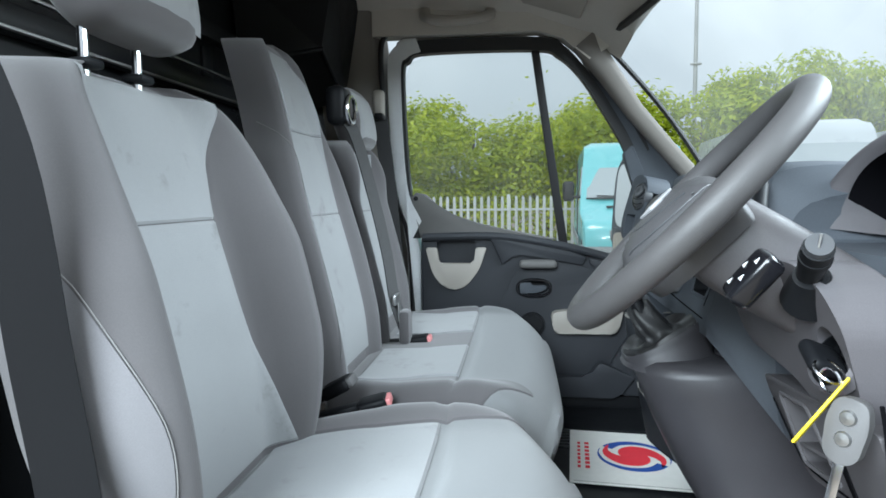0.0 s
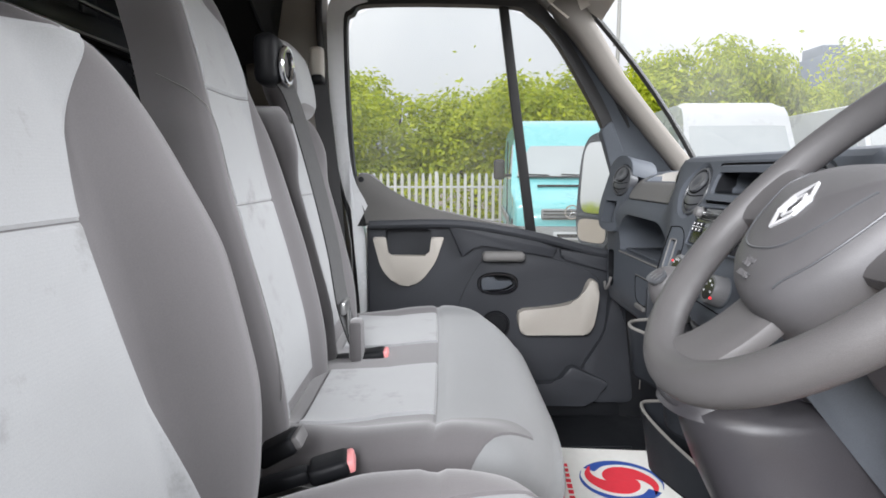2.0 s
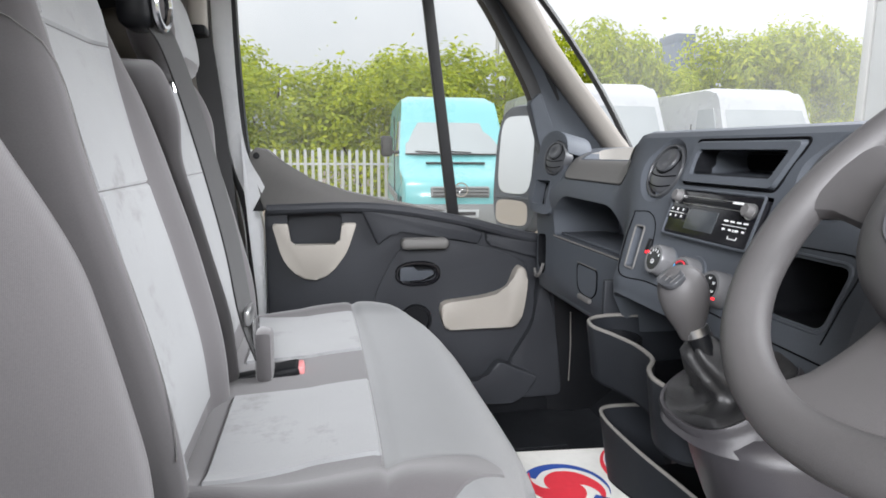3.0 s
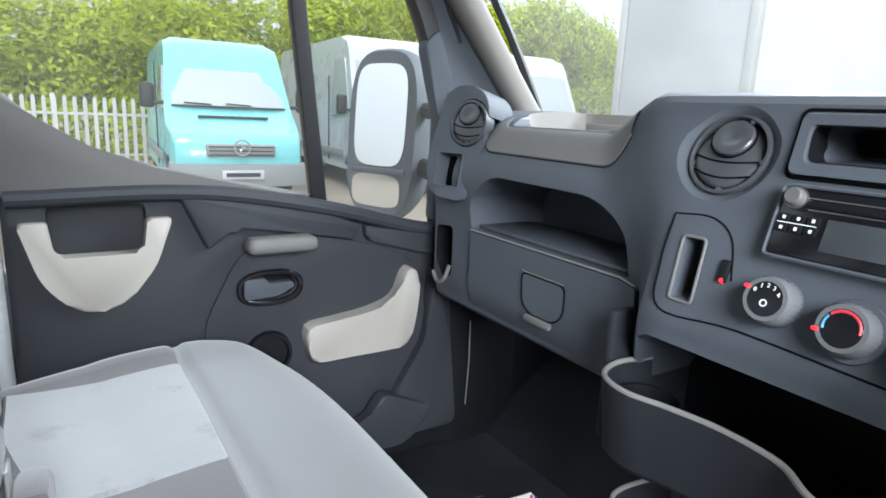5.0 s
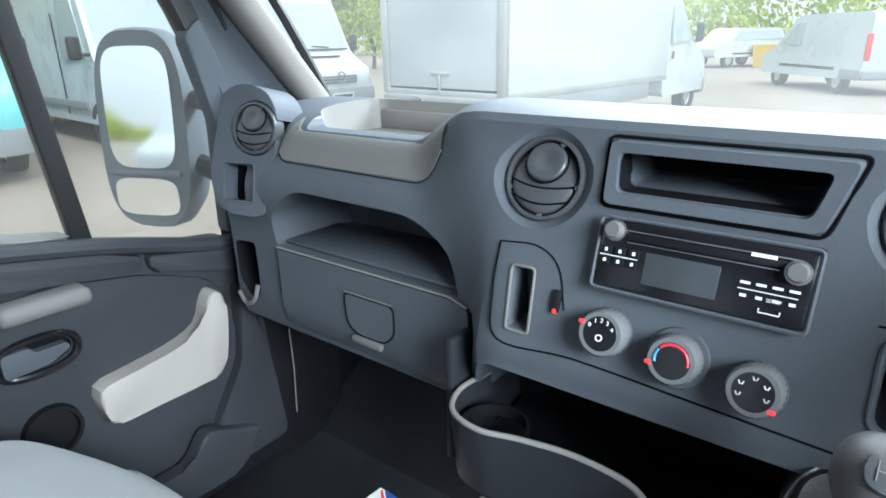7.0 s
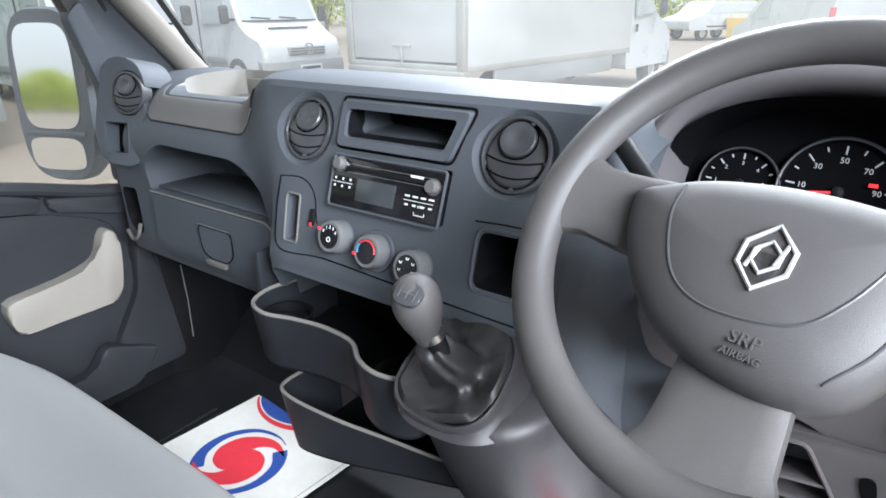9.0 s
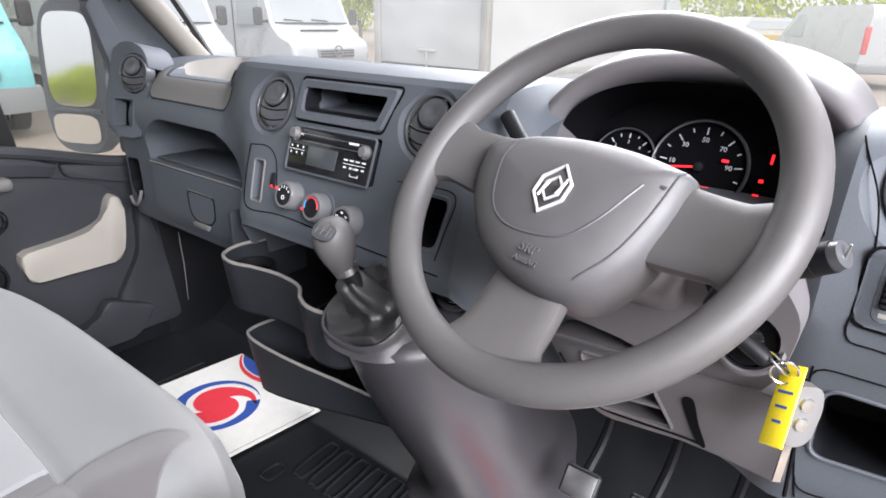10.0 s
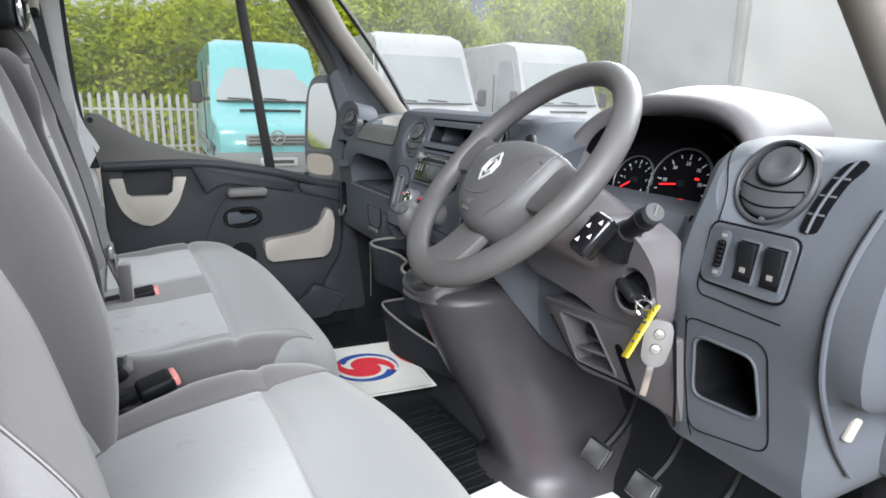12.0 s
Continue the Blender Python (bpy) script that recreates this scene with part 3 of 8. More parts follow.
# ---- passenger door ----
door = thing("door_1", (0.0, 0.86, 0.03), "closed passenger door with dark plastic trim panel", "door", kind="structure")
main = [(-0.368, 0.045), (0.455, 0.045), (0.43, 0.20), (0.40, 0.36), (0.385, 0.515), (0.30, 0.525), (0.12, 0.575), (-0.10, 0.61), (-0.368, 0.612)]
panel = side_slab(round_poly(main, 0.02, 3), 0.06, 0.0, 0.006)
notch = prism(round_poly([(-0.312, 0.50), (-0.176, 0.50), (-0.176, 0.59), (-0.312, 0.59)], 0.012, 3), 0.80, 0.885, "y")
lever_cut = prism([(0.022 + 0.05 * math.cos(a), 0.427 + 0.024 * math.sin(a)) for a in (2 * math.pi * i / 24 for i in range(24))], 0.80, 0.885, "y")
part("panel", carve(panel, notch, lever_cut), M_DOOR, door)
# raised centre field round the lever
field = round_poly([(-0.10, 0.36), (-0.035, 0.49), (0.03, 0.53), (0.20, 0.50), (0.33, 0.45), (0.36, 0.30), (0.36, 0.12), (-0.05, 0.12)], 0.04, 4)
fcut = prism([(0.022 + 0.054 * math.cos(a), 0.427 + 0.028 * math.sin(a)) for a in (2 * math.pi * i / 24 for i in range(24))], 0.70, 0.95, "y")
part("centre_field", carve(side_slab(field, 0.012, 0.008, 0.004), fcut), M_DOOR, door)
sail = [(-0.368, 0.605), (-0.392, 0.70), (-0.395, 0.742), (-0.378, 0.757), (-0.35, 0.752), (-0.31, 0.715), (-0.25, 0.678), (-0.16, 0.648), (-0.06, 0.625), (0.10, 0.594), (-0.05, 0.602), (-0.15, 0.607)]
part("upper_trim", side_slab(sail, 0.05, 0.012, 0.004), M_DASHTOP, door, "grey rising corner trim")
part("screw_cap", lathe([(0.0, 0.0), (0.008, 0.0), (0.008, 0.003), (0.0, 0.004)], frame_at((-0.378, door_y(0.737) - 0.012, 0.737), (0, -1, 0.1)), 14), M_BLACK, door)
sill_pts = [(-0.36, door_y(0.6) - 0.008, 0.604), (-0.10, 0.835, 0.606), (0.12, 0.835, 0.572), (0.30, 0.838, 0.526), (0.385, 0.84, 0.512)]
part("sill_rail", tube(smooth_path(sill_pts, 6), 0.014, 10), M_DOOR, door)
# ledge segments of the arm rail, with joints
seg = [(-0.13, 0.605), (0.0, 0.59), (0.11, 0.565), (0.20, 0.535), (0.185, 0.505), (0.09, 0.525), (-0.04, 0.545), (-0.085, 0.505)]
part("arm_rail", side_slab(round_poly(seg, 0.012, 3), 0.03, 0.02, 0.006), M_DOOR, door)
seg2 = [(0.204, 0.534), (0.31, 0.512), (0.372, 0.505), (0.375, 0.46), (0.33, 0.47), (0.21, 0.503)]
part("arm_rail", side_slab(round_poly(seg2, 0.012, 3), 0.03, 0.018, 0.006), M_DOOR, door)
part("pull_handle", rbox(0.035, 0.815, 0.513, 0.125, 0.05, 0.028, 0.012, 3, None), M_DASHTOP, door, "grey pull handle ledge")
beige = round_poly([(-0.35, 0.567), (-0.312, 0.567), (-0.305, 0.512), (-0.183, 0.512), (-0.176, 0.567), (-0.138, 0.567), (-0.165, 0.49), (-0.215, 0.425), (-0.275, 0.418), (-0.325, 0.47)], [0.008, 0.006, 0.012, 0.012, 0.006, 0.008, 0.02, 0.03, 0.03, 0.03], 4)
part("map_pocket", side_slab(beige, 0.03, 0.02, 0.005), M_BEIGE, door, "beige plastic map pocket front")
ring = []
for i in range(28):
    a = 2 * math.pi * i / 28
    ca, sa = math.cos(a), math.sin(a)
    ring.append((0.022 + 0.056 * math.copysign(abs(ca) ** 0.8, ca), 0.842, 0.427 + 0.029 * math.copysign(abs(sa) ** 0.8, sa)))
part("lever_bezel", tube(ring, 0.006, 8, True), M_GLOSS, door, "glossy black lever surround")
part("lever_cup", prism([(0.022 + 0.052 * math.cos(a), 0.427 + 0.025 * math.sin(a)) for a in (2 * math.pi * i / 24 for i in range(24))], 0.872, 0.88, "y"), M_BLACK, door)
lev = round_poly([(-0.026, 0.408), (-0.026, 0.446), (0.012, 0.446), (0.018, 0.436), (0.062, 0.436), (0.066, 0.426), (0.035, 0.411)], 0.008, 3)
part("lever", prism(lev, 0.836, 0.852, "y", 0.003), M_DASH, door, "grey door release lever")
grip = smooth_path([(0.083, 0.345), (0.14, 0.356), (0.21, 0.365), (0.265, 0.385), (0.285, 0.428), (0.30, 0.443), (0.318, 0.425), (0.316, 0.36), (0.298, 0.285), (0.26, 0.277), (0.17, 0.277), (0.105, 0.277), (0.088, 0.29)], 3, True)
part("door_grip", side_slab([tuple(p) for p in grip], 0.045, 0.042, 0.007), M_BEIGE, door, "beige curved grab and cup pocket")
part("speaker_cup", lathe([(0.0, 0.004), (0.034, 0.004), (0.036, 0.012), (0.042, 0.012), (0.044, 0.0), (0.0, 0.0)], frame_at((0.016, 0.842, 0.30), (0, -1, 0)), 28), M_BLACK, door, "round black speaker recess")
low = [(-0.10, 0.06), (0.30, 0.06), (0.36, 0.13), (0.24, 0.185), (0.20, 0.13), (-0.10, 0.13)]
part("bin_front", side_slab(round_poly(low, 0.02, 3), 0.03, 0.05, 0.006), M_DOOR, door, "moulded door bin")
fw = [(0.30, 0.06), (0.44, 0.06), (0.41, 0.25), (0.395, 0.42), (0.36, 0.44), (0.345, 0.28), (0.27, 0.16)]
part("front_bulge", side_slab(round_poly(fw, 0.03, 3), 0.05, 0.03, 0.012), M_DOOR, door)

# thin pale tube painting the line of light at the door's edge
part("door_edge_glint", tube([(0.441, 0.795, 0.315), (0.447, 0.80, 0.22), (0.450, 0.81, 0.11)], 0.0016, 6), M_TRAY, door, "thin pale line, light painted on the door's front edge")
# window frame, glass and dividing bar
W_OUT = [(-0.398, 0.60), (-0.428, 0.78), (-0.432, 1.15), (-0.405, 1.225), (-0.33, 1.252), (0.04, 1.245), (0.115, 1.215), (0.19, 1.135), (0.27, 1.02), (0.34, 0.90), (0.405, 0.74), (0.42, 0.52)]
W_IN = [(-0.368, 0.60), (-0.398, 0.78), (-0.405, 1.13), (-0.385, 1.185), (-0.325, 1.208), (0.02, 1.205), (0.095, 1.182), (0.165, 1.118), (0.245, 1.0), (0.312, 0.885), (0.365, 0.74), (0.375, 0.53)]
wo = [tuple(p) for p in smooth_path(W_OUT, 5)]
wi = [tuple(p) for p in smooth_path(W_IN, 5)]
fr = bmesh.new()
rows_v = []
for (xa, za), (xb, zb) in zip(wo, wi):
    rows_v.append([fr.verts.new(p) for p in ((xa, door_y(za) - 0.004, za), (xb, door_y(zb) - 0.008, zb), (xb, door_y(zb) + 0.03, zb), (xa, door_y(za) + 0.045, za))])
for a, b in zip(rows_v, rows_v[1:]):
    for i in range(4):
        fr.faces.new((a[i], a[(i + 1) % 4], b[(i + 1) % 4], b[i]))
fr.faces.new(rows_v[0])
fr.faces.new(rows_v[-1][::-1])
part("window_frame", fr, M_SEAL, door, "black window frame")
band_o = [(-0.395, 0.60), (-0.450, 0.79), (-0.458, 1.15), (-0.43, 1.232), (-0.36, 1.256)]
band_i = [(-0.362, 0.66), (-0.408, 0.79), (-0.414, 1.14), (-0.392, 1.196), (-0.345, 1.214)]
bo_, bi_ = [tuple(p) for p in smooth_path(band_o, 5)], [tuple(p) for p in smooth_path(band_i, 5)]
part("painted_frame", loft([[(xa, door_y(za) - 0.009, za), (xb, door_y(zb) - 0.013, zb), (xb, door_y(zb) + 0.0, zb), (xa, door_y(za) + 0.0, za)] for (xa, za), (xb, zb) in zip(bo_, bi_)]), M_BODY, door, "white painted window frame")
bar = [(0.010, 1.215), (0.036, 1.212), (0.138, 0.57), (0.108, 0.575)]
part("window_bar", side_slab(bar, 0.02, -0.006, 0.003), M_SEAL, door, "black window divider bar")
pane_out = [p for p in W_IN] + [(0.12, 0.56), (-0.1, 0.59)]
pg = bmesh.new()
pg.faces.new([pg.verts.new((x, door_y(z) + 0.016, z)) for x, z in pane_out])
pane = part("pane", pg, M_GLASS, door, "clear door glass")
pane.visible_shadow = False
tri_pts = [(0.362, 0.53), (0.352, 0.74), (0.305, 0.875), (0.335, 0.905), (0.41, 0.74), (0.43, 0.53)]
part("mirror_base_cover", side_slab(round_poly(tri_pts, 0.012, 2), 0.03, 0.012, 0.004), M_DASH, door, "black triangular cover behind the mirror")
out_skin = rbox(0.02, 0.94, 0.17, 0.86, 0.03, 0.62, 0.012)
part("outer_skin", out_skin, M_BODY, door, "white painted outer skin")

# door mirror outside
mir = thing("door_mirror", (0.36, 1.02, 0.45), "tall black door mirror with two glasses", "mirror")
MIRM = frame_at((0.395, 1.14, 0.692), (-0.915, -0.40, 0.074))
def mirror_outline(w, h, k=0.6, top=0.75):
    pts = []
    for i in range(32):
        a = 2 * math.pi * i / 32
        ca, sa = math.cos(a), math.sin(a)
        pts.append((w * math.copysign(abs(ca) ** k, ca), h * math.copysign(abs(sa) ** k, sa)))
    return pts
part("housing", moved(loft([[(x * s, y * s, z) for x, y in mirror_outline(0.108, 0.205)] for s, z in ((0.97, 0.012), (1.0, 0.0), (1.0, -0.03), (0.9, -0.07), (0.6, -0.10))]), MIRM), M_DASH, mir, "grey plastic mirror housing")
part("glass_divider", moved(rbox(0, -0.086, 0.014, 0.17, 0.014, 0.012, 0.004), MIRM), M_DASH, mir)
part("upper_glass", moved(prism([(x, y + 0.046) for x, y in mirror_outline(0.080, 0.122, 0.45)], 0.012, 0.018, "z"), MIRM), M_MIRROR, mir, "mirror glass")
part("lower_glass", moved(prism([(x, y - 0.135) for x, y in mirror_outline(0.076, 0.040, 0.5)], 0.012, 0.018, "z"), MIRM @ pose(0, 0, 0.011, 4, 0, 0)), M_MIRROR, mir, "wide angle mirror glass")
part("arm", tube([(0.45, 0.93, 0.60), (0.46, 1.00, 0.61), (0.455, 1.10, 0.63)], 0.022, 10), M_BLACK, mir)
part("arm", tube([(0.45, 0.92, 0.74), (0.46, 1.00, 0.75), (0.455, 1.10, 0.76)], 0.018, 10), M_BLACK, mir)

# open driver door beyond the dashboard's end
ddoor = thing("door_2", (0.47, -0.98, 0.0), "driver door standing wide open", "door", kind="structure")
part("panel", rbox(0.50, -1.46, 0.30, 0.05, 1.02, 0.66, 0.02, 3), M_DOOR, ddoor)
part("outer_skin", rbox(0.54, -1.46, 0.26, 0.03, 1.02, 0.74, 0.01), M_BODY, ddoor, "white painted outer skin")
part("window_frame", tube(smooth_path([(0.52, -0.98, 0.62), (0.52, -1.10, 0.95), (0.52, -1.30, 1.22), (0.52, -1.65, 1.27), (0.52, -1.90, 1.2), (0.52, -1.95, 0.62)], 6), 0.022, 8), M_SEAL, ddoor)
part("hinge_latch", rbox(0.455, -0.90, 0.36, 0.02, 0.025, 0.05, 0.006), M_SATIN, ddoor, "bright door latch plate")

# grab handle and sun visor
grab = thing("grab_handle", (-0.22, 0.73, 1.30), "beige plastic grab handle on the headliner", "grab handle")
gh = smooth_path([(-0.325, 0.735, 1.318), (-0.318, 0.70, 1.305), (-0.29, 0.68, 1.29), (-0.22, 0.675, 1.283), (-0.15, 0.68, 1.29), (-0.125, 0.70, 1.302), (-0.118, 0.735, 1.315)], 5)
part("bar", tube(gh, 0.016, 10), M_BEIGE, grab)
part("mount", rbox(-0.325, 0.735, 1.325, 0.035, 0.03, 0.04, 0.01), M_BEIGE, grab)
part("mount", rbox(-0.118, 0.735, 1.32, 0.035, 0.03, 0.04, 0.01), M_BEIGE, grab)
visor = thing("sun_visor", (0.10, 0.5, 1.30), "beige folded sun visor", "sun visor")
part("flap", moved(rbox(0, 0, 0, 0.19, 0.42, 0.022, 0.009, 3), pose(0.07, 0.48, 1.312, 0, 18, 0)), M_BEIGE, visor)
part("hinge", tube([(0.12, 0.27, 1.325), (0.12, 0.70, 1.325)], 0.007, 8), M_BEIGE, visor)
shelf = thing("belt_reel_cover", (-0.60, 0.62, 1.2), "black moulded cover in the upper cab corner", "cover")
part("cover_lip", tube([(-0.795, 0.40, 1.12), (-0.58, 0.45, 1.16), (-0.60, 0.75, 1.06)], 0.008, 8), M_BLACK, shelf)
part("cover", loft([[(-0.80, 0.40, 1.12), (-0.80, 0.72, 1.02), (-0.60, 0.75, 1.06), (-0.58, 0.45, 1.16)], [(-0.80, 0.36, 1.37), (-0.80, 0.74, 1.37), (-0.54, 0.74, 1.37), (-0.52, 0.40, 1.37)]]), M_BLACK, shelf)


# ---- seats ----
def sgn_pow(v, k):
    return math.copysign(abs(v) ** k, v)


def border_steps(n, e):
    """0 to 1 in even steps, with one short step at either end."""
    return [0.0, e] + [lerp(0, 1, i / n) for i in range(1, n)] + [1 - e, 1.0]


class Back:
    """A backrest: rings up a leaning spine. spine: (z, x_front, half width, bolster, thickness)."""

    def __init__(self, yc, table, dish=0.030):
        self.yc, self.table, self.dish = yc, table, dish

    def front(self, y, z):
        xf, hw, bol, th = interp([(t[0], t[1:]) for t in self.table], z)
        u = max(-1.0, min(1.0, (y - self.yc) / hw))
        au = abs(u)
        k = min(1.0, max(0.0, (au - 0.48) / 0.32))
        k = k * k * (3 - 2 * k)
        edge = -0.085 * max(0, (au - 0.80) / 0.20) ** 2.3
        return xf + bol * k - self.dish * (1 - k) + edge

    def body(self, n=72):
        zs = [lerp(self.table[0][0], self.table[-1][0], i / n) for i in range(n + 1)]
        rings = []
        for z in zs:
            xf, hw, bol, th = interp([(t[0], t[1:]) for t in self.table], z)
            ring = []
            us = [-1, -0.99, -0.97] + [-0.95 + 0.05 * i for i in range(39)] + [0.97, 0.99, 1]
            for u in us:
                ring.append((self.front(self.yc + u * hw, z), self.yc + u * hw, z))
            for u in (0.9, 0.5, 0, -0.5, -0.9):
                ring.append((xf - th + 0.02 * abs(u) ** 3, self.yc + u * hw * 0.98, z - 0.02))
            rings.append(ring)
        return loft(rings)

    def panel(self, z0, z1, left, right, nz=36, ny=22, lift=0.005):
        """A cloth panel laid on the front between two edge functions of z, tucked in at its border."""
        rows = []
        for tz in border_steps(nz, 0.004 / (z1 - z0)):
            z = lerp(z0, z1, tz)
            row = []
            ya, yb = left(z), right(z)
            for ty in border_steps(ny, 0.02):
                y = lerp(ya, yb, ty)
                h = lift * (0.15 if tz in (0, 1) or ty in (0, 1) else 1)
                row.append((self.front(y, z) + h, y, z))
            rows.append(row)
        return loft(rows, closed=False)


def const(v):
    return lambda z: v


driver = thing("single_front_seat", (-0.2, -0.485, 0.02), "grey cloth driver seat with darker bolsters, slightly soiled", "seat")
D = Back(-0.512, [(0.33, -0.372, 0.205, 0.012, 0.13), (0.44, -0.382, 0.236, 0.036, 0.13), (0.55, -0.403, 0.250, 0.052, 0.13), (0.66, -0.425, 0.250, 0.050, 0.13), (0.76, -0.448, 0.238, 0.032, 0.12), (0.84, -0.470, 0.218, 0.014, 0.11), (0.875, -0.484, 0.196, 0.006, 0.09), (0.893, -0.498, 0.165, 0.0, 0.06), (0.900, -0.515, 0.12, 0.0, 0.03)], 0.036)
back = part("backrest", D.body(), M_DARK, driver, "dark grey cloth", 62)
lw = lambda z: float(interp([(0.37, -0.592), (0.50, -0.604), (0.62, -0.622), (0.715, -0.634), (0.80, -0.645), (0.89, -0.652)], z))
rw = lambda z: float(interp([(0.37, -0.365), (0.50, -0.380), (0.62, -0.402), (0.715, -0.411), (0.80, -0.392), (0.89, -0.362)], z))
part("lower_panel", D.panel(0.37, 0.7135, lw, rw), M_LIGHT, back, "light grey cloth")
part("upper_panel", D.panel(0.715, 0.890, lw, rw), M_LIGHT, back, "light grey cloth")


def headrest(yc, x, z, w, h, d, parent, lean=-12, front=M_LIGHT):
    rings = []
    n = 14
    for i in range(n + 1):
        a = -math.pi / 2 + math.pi * i / n
        zz, s = math.sin(a), math.cos(a)
        s = max(0.05, s) ** 0.45
        ring = []
        for k in range(24):
            b = 2 * math.pi * k / 24
            ring.append((sgn_pow(math.cos(b), 0.6) * d * s, sgn_pow(math.sin(b), 0.55) * w * (0.86 + 0.14 * s) * (s ** 0.5), zz * h))
        rings.append(ring)
    m = pose(x, yc, z, 0, lean, 0)
    hr = part("headrest", moved(loft(rings), m), M_DARK, parent)
    rows = []
    for i in range(13):
        tz = -0.80 + 1.6 * i / 12
        row = []
        for j in range(13):
            ty = -0.84 + 1.68 * j / 12
            edge = min(1 - abs(tz) / 0.80, 1 - abs(ty) / 0.84)
            s = math.sqrt(max(0.0, 1 - tz * tz)) ** 0.45
            lat = abs(ty) ** 3.2
            row.append((d * s * (1 - 0.22 * lat) + 0.004 * min(1, edge / 0.05) - 0.003, ty * w * 0.96, tz * h))
        rows.append(row)
    part("front_panel", moved(loft(rows, closed=False), m), front, hr, "mid grey cloth")
    return hr


hr = headrest(-0.512, -0.530, 1.045, 0.122, 0.105, 0.055, driver)
for dy in (-0.05, 0.05):
    part("post", tube([(-0.531, -0.535 + dy, 0.885), (-0.531, -0.535 + dy, 1.02)], 0.006, 10), M_CHROME, driver, "chrome headrest post")
    part("post_collar", rbox(-0.529, -0.535 + dy, 0.902, 0.03, 0.03, 0.012, 0.005), M_BLACK, driver)


part("side_panel", D.panel(0.40, 0.83, lambda z: -0.512 - 0.985 * float(interp([(t[0], t[2]) for t in D.table], z)), lambda z: lw(z) - 0.126 + 0.10 * max(0, z - 0.78), 36, 10, 0.002), M_SIDE, back, "mid grey cloth side")
part("stitching", tube([(D.front(lw(z) - 0.125, z) + 0.0012, lw(z) - 0.125, z) for z in np.linspace(0.42, 0.80, 24)], 0.0007, 5), M_STITCH, back, "pale stitched seam")


class Cushion:
    """A seat cushion lying along x, crowned on top, its front bowed and its rear corners drawn in."""

    def __init__(self, y0, y1, x_back, x_front, z_top, z_low, bol=0.012, bow=0.06, drawn=0.09, turn=3.0):
        self.y0, self.y1, self.xb, self.xf, self.zt, self.zl, self.bol = y0, y1, x_back, x_front, z_top, z_low, bol
        self.bow, self.drawn, self.turn = bow, drawn, turn

    def edges(self, x):
        """The cushion's two side edges at x."""
        t = (x - self.xb) / (self.xf - self.xb)
        pull = self.drawn * max(0.0, 0.40 - t) ** 1.5 / 0.253 + 0.02 * max(0.0, (t - 0.85) / 0.15) ** 2
        return self.y0 + pull, self.y1 - pull

    def top(self, x, y):
        ya, yb = self.edges(x)
        w = 0.5 * (yb - ya)
        au = min(1, abs(y - 0.5 * (ya + yb)) / w)
        t = (x + 0.6 * self.bow * au ** self.turn - self.xb) / (self.xf - self.xb)
        z = self.zt + 0.010 * math.sin(math.pi * min(1, max(0, (t - 0.35) / 0.6)))
        z -= 0.02 * max(0, 0.4 - t)
        z -= 0.055 * max(0, (t - 0.80) / 0.20) ** 2.6
        d = (1 - au) * w
        z += self.bol * math.exp(-((d - 0.060) / 0.035) ** 2) * min(1, max(0, (1.02 - t) / 0.3))
        z -= 0.055 * max(0, 1 - d / 0.050) ** 2.2
        if d > 0.03:
            z -= 0.007 * math.exp(-((x + 0.151 - 0.012 * (1 - au)) / 0.009) ** 2)
        return z

    def body(self, nx=60, ny=48):
        rings = []
        for i in range(nx + 1):
            t = i / nx
            x = lerp(self.xb, self.xf, t)
            ya, yb = self.edges(x)
            ring = []
            for j in range(ny + 1):
                c = 0.5 - 0.5 * math.cos(math.pi * j / ny)
                c = 0.5 * c + 0.5 * j / ny
                y = lerp(ya, yb, c)
                ring.append((self.pulled(x, y), y, self.top(x, y)))
            ring += [(self.pulled(x, yb), yb + 0.004, self.zt - 0.09), (self.pulled(x, yb), yb - 0.02, self.zl), (self.pulled(x, ya), ya + 0.02, self.zl), (self.pulled(x, ya), ya - 0.004, self.zt - 0.09)]
            rings.append(ring)
        last = rings[-1]
        for dx, dz in ((0.012, -0.02), (0.017, -0.05), (0.008, -0.09)):
            rings.append([(p[0] + dx, p[1], min(p[2], self.zt + dz - 0.05)) for p in last])
        return loft(rings)

    def pulled(self, x, y):
        """The front edge bows back towards the corners."""
        t = max(0.0, (x - self.xb) / (self.xf - self.xb))
        au = min(1, abs(y - 0.5 * (self.y0 + self.y1)) / (0.5 * (self.y1 - self.y0)))
        return x - self.bow * au ** self.turn * t ** 3

    def panel(self, x0, x1, ya, yb, nx=16, ny=16, lift=0.004):
        rows = []
        for tx in border_steps(nx, 0.004 / (x1 - x0)):
            row = []
            x = lerp(x0, x1, tx)
            for ty in border_steps(ny, 0.02):
                y = lerp(ya(x), yb(x), ty)
                h = lift * (0.15 if tx in (0, 1) or ty in (0, 1) else 1)
                row.append((self.pulled(x, y), y, self.top(x, y) + h))
            rows.append(row)
        return loft(rows, closed=False)


DC = Cushion(-0.745, -0.196, -0.42, 0.054, 0.366, 0.20, 0.016, 0.075, 0.10)
cush = part("cushion", DC.body(), M_MID, driver, "mid grey cloth", 62)
far_edge = lambda x: float(interp([(-0.42, -0.395), (-0.36, -0.345), (-0.26, -0.306), (-0.15, -0.298), (-0.06, -0.282), (0.0, -0.262)], x))
near_edge = lambda x: float(interp([(-0.42, -0.600), (-0.36, -0.635), (-0.26, -0.655), (-0.15, -0.660), (-0.06, -0.675), (0.0, -0.690)], x))
part("seat_panel", DC.panel(-0.405, -0.1545, near_edge, far_edge, 20, 20), M_LIGHT, cush, "light grey cloth")
